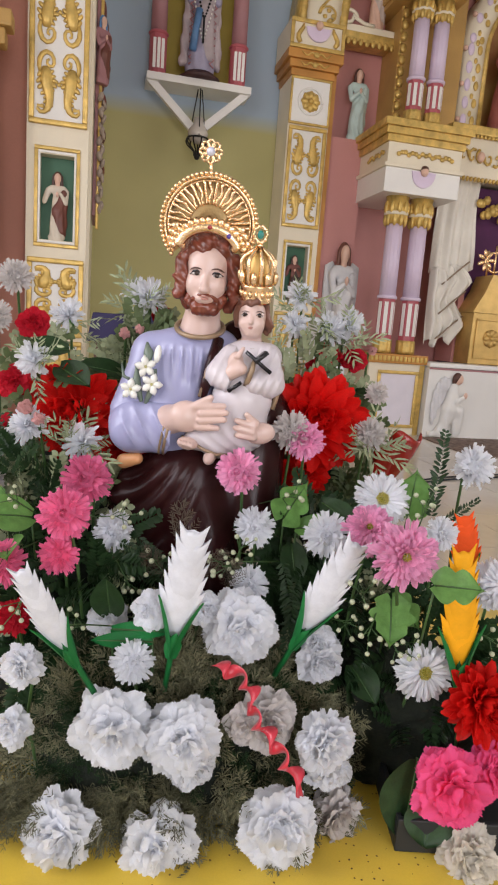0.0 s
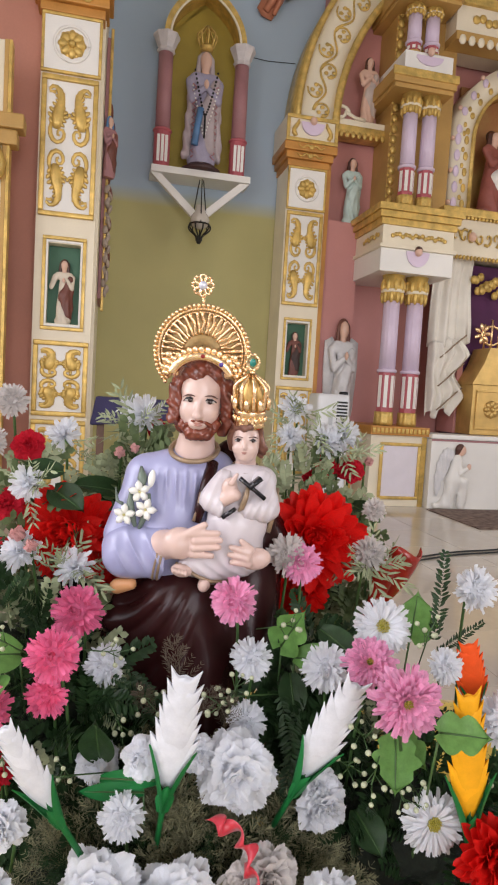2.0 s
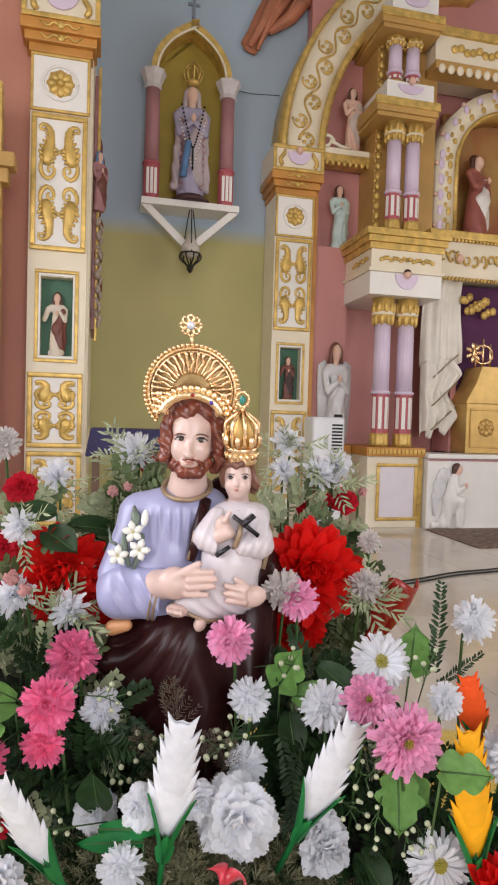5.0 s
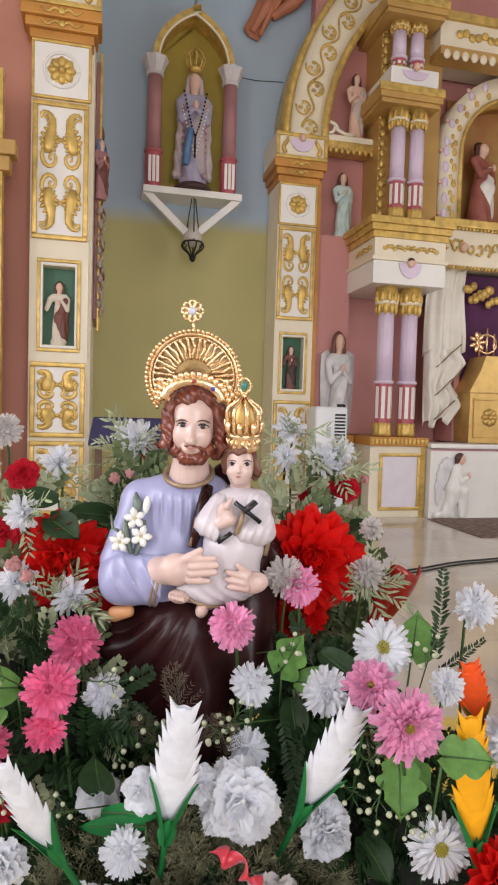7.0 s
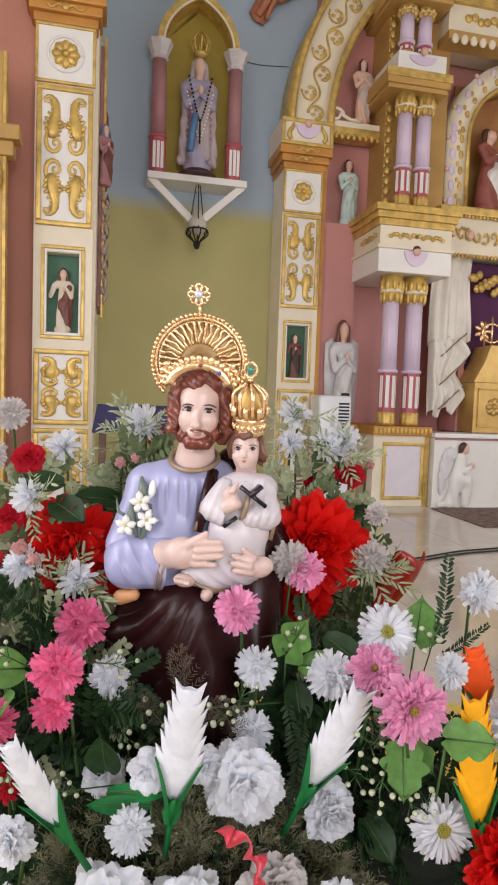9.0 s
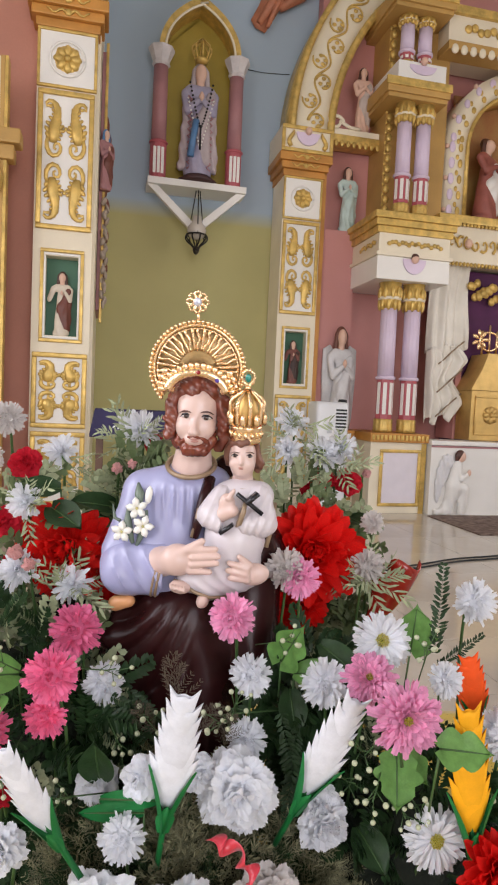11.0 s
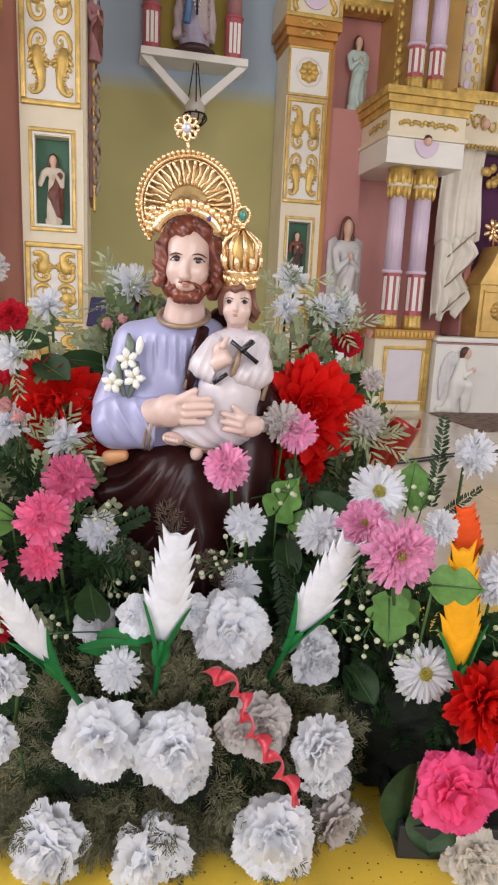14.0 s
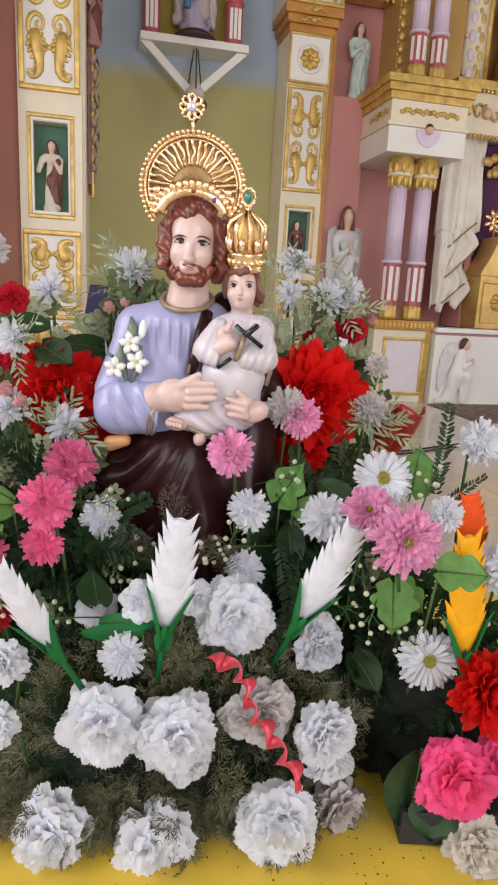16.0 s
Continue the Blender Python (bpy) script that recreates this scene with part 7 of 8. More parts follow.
UP = 0.35
wc = "white carnations in the front arrangement"
WL = "ruffled white cloth carnation in the front arrangement"
CARN = [(0.005, 0.745, 0.661, 0.054, -0.35, 0.35), (0.132, 0.742, 0.657, 0.056, 0.05, 0.15), (0.291, 0.755, 0.686, 0.058, 0.05, 0.25), (0.059, 0.785, 0.796, 0.057, -0.1, 0.2), (0.156, 0.783, 0.785, 0.056, 0.1, 0.15), (0.167, 0.790, 0.742, 0.040, 0.2, -0.3), (0.348, 0.800, 0.780, 0.046, 0.5, 0.1), (0.361, 0.810, 0.738, 0.038, 0.6, -0.2), (0.224, 0.875, 0.905, 0.057, 0, 0.15), (0.348, 0.895, 0.850, 0.039, 0.3, -0.1), (0.341, 0.900, 0.876, 0.029, 0.2, 0.3), (0.095, 0.850, 0.933, 0.031, -0.1, 0.2), (0.024, 0.910, 0.891, 0.034, -0.1, 0.4), (-0.067, 0.800, 0.863, 0.033, -0.5, 0.1), (-0.074, 0.790, 0.779, 0.030, -0.5, 0.1), (0.169, 0.870, 0.933, 0.027, 0.2, 0.2)]
for x, y, z, R, dx, up in CARN:
    flower("carnation", WL, "carnation", "carnation", x, y, z, (dx, -1, up), R, wc, stem=0.10)
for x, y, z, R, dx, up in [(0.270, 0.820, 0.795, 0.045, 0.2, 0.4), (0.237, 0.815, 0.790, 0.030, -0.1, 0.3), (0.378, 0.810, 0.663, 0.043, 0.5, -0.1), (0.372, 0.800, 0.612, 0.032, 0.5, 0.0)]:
    flower("carnation", "dull white cloth carnation tucked into olive fern", "carnation", "carnation", x, y, z, (dx, -1, up), R, wc, stem=0.05, material=P_DIM)
flower("carnation", "cream cloth carnation beside a black planter", "carnation", "carnation", 0.549, 0.755, 0.656, (0.2, -1, 0.3), 0.046, wc, stem=0.03, material=P_CREAM)
for x, y, z, R, dx, up in [(0.520, 0.775, 0.744, 0.057, 0, 0.2), (0.584, 0.790, 0.764, 0.040, 0.4, 0.3)]:
    flower("carnation", "ruffled hot pink cloth carnation over a black planter", "carnation", "carnation", x, y, z, (dx, -1, up), R, "pink carnations", stem=0.12, material=P_HOT)

for x, y, z, R, dx, up in [(0.077, 0.825, 0.868, 0.034, 0.1, 0.5), (0.234, 0.955, 0.938, 0.034, 0, 0.3), (0.238, 0.978, 1.026, 0.036, -0.2, 0.1), (0.348, 0.950, 1.028, 0.040, -0.2, 0.3), (0.600, 0.930, 0.973, 0.044, 0.3, 0.2), (0.591, 1.040, 1.135, 0.040, 0.3, 0.2), (0.520, 0.940, 1.046, 0.029, 0.1, 0.3), (0.016, 0.975, 1.004, 0.035, -0.2, 0.1)]:
    flower("chrysanthemum", "spiky white cloth chrysanthemum among dark leaves", "chrysanthemum", "mum", x, y, z, (dx, -1, up), R, "white chrysanthemums", stem=0.22)
flower("daisy", "white cloth daisy with a yellow-green centre", "daisy", "daisy", 0.438, 1.000, 1.078, (0.05, -1, 0.55), 0.047, "daisies", "centre", 0.25)
flower("daisy", "white cloth daisy with a yellow-green centre near a torch flower", "daisy", "daisy", 0.490, 0.848, 0.868, (0.12, -1, 0.15), 0.044, "daisies", "centre", 0.16)
flower("daisy", "white cloth daisy with a yellow-green centre", "daisy", "daisy", 0.612, 0.91, 0.985, (0.35, -1, 0.2), 0.040, "daisies", "centre", 0.16)
flower("daisy", "large pink cloth daisy with a yellow centre", "daisy", "pinkdaisy", 0.4255, 0.790, 1.060, (0.05, -1, 0.12), 0.046, "daisies", "centre", 0.09)
flower("daisy", "pink cloth daisy behind a larger one", "daisy", "pinkdaisy", 0.404, 0.912, 1.055, (-0.25, -1, 0.9), 0.040, "daisies", "centre", 0.25)
PM = [(0.206, 0.982, 1.111, 0.040, P_PINK, "bright pink"), (-0.028, 0.978, 1.083, 0.044, P_MAG, "magenta pink"), (-0.031, 0.865, 1.061, 0.041, P_MAG, "magenta pink"), (-0.048, 0.900, 0.988, 0.034, P_MAG, "magenta pink"), (-0.115, 0.86, 0.985, 0.036, P_MAG, "magenta pink"), (0.312, 1.058, 1.155, 0.036, P_PINK, "bright pink"), (-0.10, 0.86, 0.905, 0.03, P_DRED, "deep red")]
for x, y, z, R, m, c in PM:
    flower("chrysanthemum", c + " pompon chrysanthemum beside the statue's robe", "chrysanthemum", "pinkmum", x, y, z, (RNG.uniform(-0.3, 0.2), -1, 0.25), R, "pink chrysanthemums", stem=0.18, material=m)
flower("chrysanthemum", "dull white pompon chrysanthemum on a red dahlia", "chrysanthemum", "mum", 0.288, 1.062, 1.170, (-0.3, -1, 0.3), 0.036, "white chrysanthemums", stem=0.2, material=P_DIM)
for x, y, z, R, dx in [(-0.096, 1.150, 1.163, 0.090, -0.1), (0.340, 1.172, 1.173, 0.096, 0.15), (-0.02, 1.22, 1.10, 0.06, 0.3), (0.325, 1.17, 1.075, 0.05, 0.0)]:
    flower("dahlia", "large red satin dahlia beside the statue", "dahlia", "dahlia", x, y, z, (dx, -1, 0.12), R, "red dahlias", stem=0.35)
for x, y, z, R, dx in [(0.560, 0.812, 0.850, 0.058, 0.3), (0.60, 0.83, 0.80, 0.05, 0.4)]:
    flower("dahlia", "red satin dahlia over pink carnations", "dahlia", "dahlia", x, y, z, (dx, -1, 0.15), R, "red dahlias", stem=0.15)
BACK = [(-0.063, 1.075, 1.123, 0.036), (-0.155, 1.070, 1.144, 0.038), (-0.128, 1.21, 1.33, 0.036), (-0.158, 1.11, 1.252, 0.034), (0.009, 1.27, 1.374, 0.042), (-0.02, 1.29, 1.388, 0.03), (0.307, 1.33, 1.400, 0.036), (0.298, 1.31, 1.345, 0.032), (0.367, 1.30, 1.340, 0.038), (0.403, 1.32, 1.350, 0.042)]
for x, y, z, R in BACK:
    flower("chrysanthemum", "loose white cloth chrysanthemum in a side bouquet", "chrysanthemum", "spray", x, y, z, (RNG.uniform(-0.3, 0.3), -1, RNG.uniform(0.2, 0.9)), R, "side bouquet whites", stem=z - 0.85)
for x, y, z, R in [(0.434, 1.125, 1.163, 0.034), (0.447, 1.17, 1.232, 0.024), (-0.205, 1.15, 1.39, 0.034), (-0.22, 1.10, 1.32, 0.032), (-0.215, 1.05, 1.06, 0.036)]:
    flower("chrysanthemum", "dull white chrysanthemum in a side bouquet", "chrysanthemum", "mum", x, y, z, (RNG.uniform(-0.3, 0.3), -1, 0.4), R, "side bouquet whites", stem=z - 0.85, material=P_DIM)
for x, y, z, R in [(-0.174, 1.155, 1.313, 0.031), (-0.195, 1.125, 1.213, 0.033), (0.369, 1.31, 1.296, 0.027), (0.423, 1.31, 1.287, 0.030), (0.35, 1.32, 1.26, 0.024), (-0.19, 1.10, 1.13, 0.03), (0.03, 1.30, 1.345, 0.022)]:
    flower("carnation", "small deep red cloth carnation in a side bouquet", "carnation", "carnation", x, y, z, (RNG.uniform(-0.2, 0.3), -1, 0.3), R, "red carnations", stem=z - 0.9, material=P_DRED)
for x, y, z, R, d in [(0.457, 1.316, 1.304, 0.013, (0.8, -0.3, 0.5)), (0.423, 1.30, 1.207, 0.013, (0.8, -0.5, 0.2)), (-0.021, 1.2, 1.306, 0.015, (0, -1, 0.2)), (0.006, 1.2, 1.315, 0.013, (0.2, -1, 0.3)), (-0.152, 1.06, 1.176, 0.019, (-0.2, -1, 0.6)), (-0.13, 1.05, 1.16, 0.016, (0.3, -1, 0.4))]:
    flower("rosebud", "blush pink cloth rosebud on a thin stem", "rosebud", "bud", x, y, z, d, R, "rosebuds", stem=0.25)


# torch flowers: a spear of overlapping bracts with green leaves below
def torch(label, tip, base, width, mats, split=0.0, stem=0.09):
    """A stack of flattened foam cups; each cup's rim runs out into a point at both sides."""
    tip, base = Vector(tip), Vector(base)
    ax = tip - base
    L = ax.length
    e = thing("torch_flower", label, "torch flower", "torch flowers")
    zc = ax.normalized()
    xc = Vector((0, 1, 0)).cross(zc).normalized()
    m = Matrix((xc, zc.cross(xc), zc)).transposed().to_4x4()
    m.translation = base
    e.matrix_world = m
    N, R = 28, 6
    width *= 1.28
    for k, (zl, zt, rl, rt) in enumerate(((0.0, 0.36, 0.05, 0.47), (0.04, 0.46, 0.08, 0.50), (0.18, 0.58, 0.24, 0.45), (0.30, 0.69, 0.27, 0.42), (0.42, 0.80, 0.26, 0.39), (0.55, 0.90, 0.23, 0.35), (0.68, 1.0, 0.17, 0.29))):
        V = []
        turn = RNG.uniform(-0.10, 0.10)
        for shell in (0, 1):
            for i in range(R + 1):
                s = i / R
                for j in range(N):
                    a = 2 * math.pi * j / N
                    c = abs(math.cos(a))
                    pk = c ** 5 + 0.25 * abs(math.sin(a)) ** 10
                    r = rl + (rt - rl) * (0.72 + 0.28 * c ** 6) * math.sin(s * math.pi / 2) ** 0.9 + 0.06 * s ** 4 * c ** 8 - 0.010 * shell
                    z = zl + (zt - zl) * s * (0.74 + 0.26 * pk)
                    lean = 0.02 * math.sin(3 * a + k)
                    V.append((width * (r * math.cos(a) + turn * 0.2 * s), width * 0.40 * (r + lean) * math.sin(a) * (1 - 0.42 * s * s), L * z))
        F = []
        for shell in (0, 1):
            o = shell * (R + 1) * N
            for i in range(R):
                for j in range(N):
                    q = (o + i * N + j, o + i * N + (j + 1) % N, o + (i + 1) * N + (j + 1) % N, o + (i + 1) * N + j)
                    F.append(q if shell == 0 else q[::-1])
        o = (R + 1) * N
        for j in range(N):
            F.append((R * N + j, R * N + (j + 1) % N, o + R * N + (j + 1) % N, o + R * N + j))
        b = Bunch()
        b.add(np.array(V), np.array(F))
        b.part("bract", mats[1 if len(mats) > 1 and zt > split else 0], e)
    part("core", lathe([(width * 0.05, 0), (width * 0.12, L * 0.45), (width * 0.08, L * 0.75), (0.002, L * 0.84)], 10), mats[-1], e)
    for a in (-1.35, 1.35, 0.15):
        b = Bunch()
        v, f = petal(L * (0.58 if abs(a) > 1 else 0.30), width * 0.42, 7, 4, 0.6, 0.45, 0.1, -0.12, 0.25, 0, 0, True)
        b.add(v, f, Matrix.Translation((0, 0, -L * 0.18)) @ Matrix.Rotation(a + math.pi, 4, "Z") @ Matrix.Translation((0, 0.004, 0)) @ Matrix.Rotation(radians(77), 4, "X"))
        b.part("calyx_leaf", G_BRIGHT, e)
    part("stem", tube([(0, 0, 0.02), (0, 0.004, -stem)], 0.0042, 7), G_BRIGHT, e)


torch("white foam torch flower with serrated bracts and green leaves", (0.153, 0.812, 1.077), (0.132, 0.828, 0.905), 0.046, [P_FOAM])
torch("white foam torch flower leaning outward with green leaves", (0.379, 0.850, 1.062), (0.313, 0.872, 0.904), 0.041, [P_FOAM])
torch("white foam torch flower leaning low over carnations", (-0.057, 0.745, 1.031), (0.001, 0.775, 0.904), 0.032, [P_FOAM], stem=0.10)
torch("yellow foam torch flower with serrated bracts", (0.509, 0.815, 1.074), (0.529, 0.825, 0.889), 0.038, [P_YELLOW])
torch("orange red foam torch flower behind a yellow one", (0.567, 0.985, 1.071), (0.590, 0.990, 0.961), 0.036, [P_ORANGE], stem=0.2)


# curled red ribbon
def ribbon():
    V, Fs = [], []
    ctrl = [Vector(p) for p in ((0.192, 0.826, 0.868), (0.222, 0.815, 0.868), (0.243, 0.803, 0.850), (0.246, 0.792, 0.825), (0.262, 0.785, 0.803), (0.285, 0.772, 0.786), (0.300, 0.764, 0.762), (0.322, 0.754, 0.738))]
    n = 80
    for i in range(n + 1):
        t = i / n * (len(ctrl) - 1)
        k = min(int(t), len(ctrl) - 2)
        p = ctrl[k].lerp(ctrl[k + 1], t - k)
        a = t * 3.1
        p = p + Vector((0.006 * math.sin(a * 2), 0.006 * math.cos(a * 2), 0.004 * math.sin(a * 2)))
        d = Vector((math.cos(a) * 0.6 + 0.4, math.sin(a) * 0.5, 0.55)).normalized()
        for s in (-1, 0, 1):
            V.append(p + d * 0.0085 * s + Vector((0, -0.002 * (1 - abs(s)), 0)))
    for i in range(n):
        for s in range(2):
            a = i * 3 + s
            Fs.append((a, a + 1, a + 4, a + 3))
    ob = mesh_part("curled_ribbon", V, Fs, RIBBON)
    ob.modifiers.new("thickness", "SOLIDIFY").thickness = 0.0008
    tagged(ob, "curled shiny red ribbon lying over white carnations", "ribbon")


ribbon()

# the red glossy cup flower behind the bouquet
e = thing("cup_flower", "glossy red trumpet-shaped artificial flower at the table's back", "flower", at=Matrix.Translation((0.452, 1.185, 1.048)) @ Matrix.Diagonal((0.66, 0.80, 0.82, 1)))
CUPRED = mat("glossy_red_plastic", (0.33, 0.017, 0.010), 0.25, vary=0.2, scale=20, coat=0.4)
for tx, tz, a in ((0.085, 0.135, 0.0), (0.03, 0.125, 1.0)):
    V, Fs = [], []
    for i in range(13):
        t = i / 12
        c = Vector((0.0, 0, -0.02)).lerp(Vector((tx, 0, tz)), t) + Vector((0.022 * math.sin(t * 2.6), 0, 0))
        r = 0.012 + 0.026 * t ** 0.8
        for k in range(14):
            q = -0.4 + (math.pi * 1.45) * k / 13 + a + math.pi * 0.75
            V.append(c + Vector((r * math.cos(q) * 1.15, r * math.sin(q) * 0.8, 0.012 * t * math.sin(q * 2 + a))))
    for i in range(12):
        for k in range(13):
            b = i * 14 + k
            Fs.append((b, b + 1, b + 15, b + 14))
    o = mesh_part("petal", V, Fs, CUPRED, e)
    o.modifiers.new("thickness", "SOLIDIFY").thickness = 0.003
part("stem", tube([(0, 0, -0.02), (-0.03, 0.02, -0.40)], 0.006, 6), G_STEM, e)


# planter at the front corner
e = thing("planter", "black plastic planter tray under pink flowers", "planter", at=Matrix.Translation((0.545, 0.86, TABLE_Z + 0.002)))
bm = bmesh.new()
box(-0.085, 0.20, -0.085, 0.10, 0, 0.006, 0.001, bm)
for a in ((-0.09, 0.205, -0.09, -0.082), (-0.09, 0.205, 0.098, 0.105)):
    box(a[0], a[1], a[2], a[3], 0, 0.05, 0.002, bm)
for a in ((-0.09, -0.082, -0.082, 0.098), (0.197, 0.205, -0.082, 0.098)):
    box(a[0], a[1], a[2], a[3], 0, 0.05, 0.002, bm)
part("tray", bm, BLACK, e, smooth=False)


# ---- leaves ----
def broad_leaf(name, label, x, y, z, d, up, L, W, material, lobes=0, group="broad leaves", stem=0.1):
    e = thing(name, label, "leaf", group)
    d, up = Vector(d).normalized(), Vector(up)
    side = d.cross(up).normalized()
    nrm = side.cross(d).normalized()
    m = Matrix((side, d, nrm)).transposed().to_4x4()
    m.translation = (x, y, z)
    e.matrix_world = m
    nu, nv = 14, 8
    V, Fs = [], []
    for i in range(nu + 1):
        s = i / nu
        w = math.sin(math.pi * min(1, s * 0.93 + 0.07)) ** 0.75
        if lobes:
            w *= 0.72 + 0.42 * abs(math.sin(s * math.pi * lobes))
        for k in range(nv + 1):
            t = k / nv * 2 - 1
            V.append((t * w * W / 2, L * s - (0.10 * L * abs(t) if lobes else 0), 0.16 * W * abs(t) - 0.22 * L * s * s + 0.012 * W * math.sin(9 * s + 5 * t)))
    for i in range(nu):
        for k in range(nv):
            a = i * (nv + 1) + k
            Fs.append((a, a + 1, a + nv + 2, a + nv + 1))
    mesh_part("blade", V, Fs, material, e)
    part("midrib", tube([(0, L * s, -0.22 * L * s * s + 0.0008) for s in (0, 0.3, 0.6, 0.9)], [0.0018, 0.0014, 0.001, 0.0005], 5), G_STEM, e)
    foot = m.inverted() @ (Vector((x, y, z)) + Vector((0, 0.03, -stem)))
    part("stem", tube([(0, 0, 0), foot], 0.0018, 5), G_STEM, e)
    return e


GL, DL = "fresh green cloth leaf with a pale midrib", "dark green waxy leaf deep in the bouquet"
LEAVES = [(0.285, 1.02, 1.03, (0.25, -0.5, 0.75), 0.085, 0.060, 2), (0.305, 1.0, 1.02, (0.9, -0.5, 0.25), 0.075, 0.045, 0), (0.505, 1.08, 1.035, (0.05, -0.3, 1.0), 0.085, 0.070, 3), (0.445, 0.90, 0.950, (-0.1, -0.8, -0.6), 0.072, 0.062, 3),
          (0.473, 0.800, 1.018, (0.9, -0.35, 0.15), 0.064, 0.050, 2), (-0.10, 0.93, 1.03, (-0.5, -0.7, 0.3), 0.09, 0.06, 0), (-0.12, 0.90, 1.0, (0.2, -0.9, 0.2), 0.08, 0.05, 0), (-0.14, 0.93, 1.06, (-0.9, -0.4, 0.1), 0.08, 0.05, 0), (0.46, 0.95, 0.93, (0.6, -0.6, -0.4), 0.06, 0.05, 2)]
for x, y, z, d, L, W, lb in LEAVES:
    broad_leaf("broad_leaf", GL, x, y, z, d, (0, -0.8, 0.6), L, W, G_LEAF, lb)
DARKL = [(0.30, 1.01, 0.99, (0.1, -0.6, -0.5), 0.07, 0.045), (0.345, 1.02, 1.06, (0.6, -0.6, -0.2), 0.08, 0.045), (0.40, 0.92, 0.83, (0.3, -0.6, -0.2), 0.07, 0.05), (0.480, 0.80, 0.765, (-0.12, -0.30, -0.95), 0.115, 0.090), (0.50, 0.79, 0.71, (-0.1, -0.5, -0.7), 0.06, 0.07),
         (0.03, 0.90, 0.90, (0.0, -0.6, 0.7), 0.09, 0.05), (-0.12, 1.13, 1.24, (0.6, -0.6, -0.1), 0.09, 0.055), (-0.11, 1.15, 1.27, (-0.6, -0.5, 0.1), 0.08, 0.05), (-0.02, 1.25, 1.22, (-0.5, -0.6, 0.3), 0.11, 0.05), (0.01, 1.26, 1.18, (-0.8, -0.4, 0.3), 0.12, 0.06), (0.42, 1.27, 1.22, (0.3, -0.8, 0.1), 0.07, 0.045)]
for x, y, z, d, L, W in DARKL:
    broad_leaf("broad_leaf", DL, x, y, z, d, (0, -0.7, 0.7), L, W, G_DARK)
for x, y, z, d, L in [(0.04, 0.86, 0.895, (0.95, -0.2, 0.15), 0.085), (0.10, 0.85, 0.885, (-0.95, -0.2, 0.1), 0.085)]:
    broad_leaf("broad_leaf", "long bright green torch flower leaf", x, y, z, d, (0, -0.8, 0.6), L, 0.024, G_BRIGHT)


# ---- sprigs and ferns ----
def frond(L, pairs, leaflet, w, curl, taper=0.8, rach=0.0009, angle=55):
    """A frond along +y. Returns verts and quads."""
    b = Bunch()
    n = pairs
    pts = []
    for i in range(n + 1):
        s = i / n
        pts.append(np.array((0.0, L * s, -curl * L * s * s)))
    for i in range(n):
        a, c = pts[i], pts[i + 1]
        v = np.array([a + (-rach, 0, 0), a + (rach, 0, 0), c + (rach, 0, 0), c + (-rach, 0, 0)])
        b.add(v, np.array([[0, 1, 2, 3]]))
        s = i / n
        l = leaflet * (0.35 + math.sin(math.pi * (0.15 + 0.85 * s)) ** taper * 0.65) * RNG.uniform(0.8, 1.15)
        for sg in (-1, 1):
            an = radians(angle + RNG.uniform(-14, 14))
            d = np.array((sg * math.sin(an), math.cos(an), RNG.uniform(-0.25, 0.35)))
            nn = np.array((-d[1] * sg, d[0] * sg, 0)) * w * 0.5
            p = a + 0
            up = np.array((0, 0, -0.12 * l))
            v = np.array([p, p + d * l * 0.28 + nn * 0.85, p + d * l * 0.68 + nn * 0.9 + up, p + d * l + up * 2, p + d * l * 0.68 - nn * 0.9 + up, p + d * l * 0.28 - nn * 0.85])
            b.add(v, np.array([[0, 1, 2, 3], [0, 3, 4, 5]]))
    return np.concatenate(b.v), np.concatenate(b.f)


def branched(L):
    """A feathery asparagus-like sprig: short side fronds along a stem."""
    b = Bunch()
    v, f = frond(L, 12, L * 0.17, L * 0.016, 0.35, angle=40)
    b.add(v, f)
    for k in range(10):
        s = 0.15 + 0.08 * k
        v, f = frond(L * 0.55 * (1.15 - s), 8, L * 0.125, L * 0.016, 0.45, angle=38)
        a = (1 if k % 2 else -1) * RNG.uniform(0.6, 1.0)
        b.add(v, f, Matrix.Translation((0, L * s, -0.2 * L * s * s)) @ Matrix.Rotation(RNG.uniform(-0.7, 0.7), 4, "Y") @ Matrix.Rotation(-a, 4, "Z"))
    return np.concatenate(b.v), np.concatenate(b.f)


SPRIGS = [branched(1.0) for _ in range(6)]
FRONDS = [frond(1.0, 16, 0.26, 0.10, 0.3) for _ in range(4)]
LEAFY = [frond(1.0, 7, 0.36, 0.19, 0.25, angle=50) for _ in range(4)]


def mound_point():
    """A place and an outward way on the front arrangement's fern mound."""
    a = RNG.uniform(math.pi * 0.98, math.pi * 2.02)
    e = RNG.uniform(-0.10, 1.25)
    n = Vector((math.cos(a) * math.cos(e), math.sin(a) * math.cos(e), math.sin(e)))
    return Vector((0.145 + 0.245 * n.x, 0.940 + 0.120 * n.y, 0.640 + 0.160 * n.z)), n


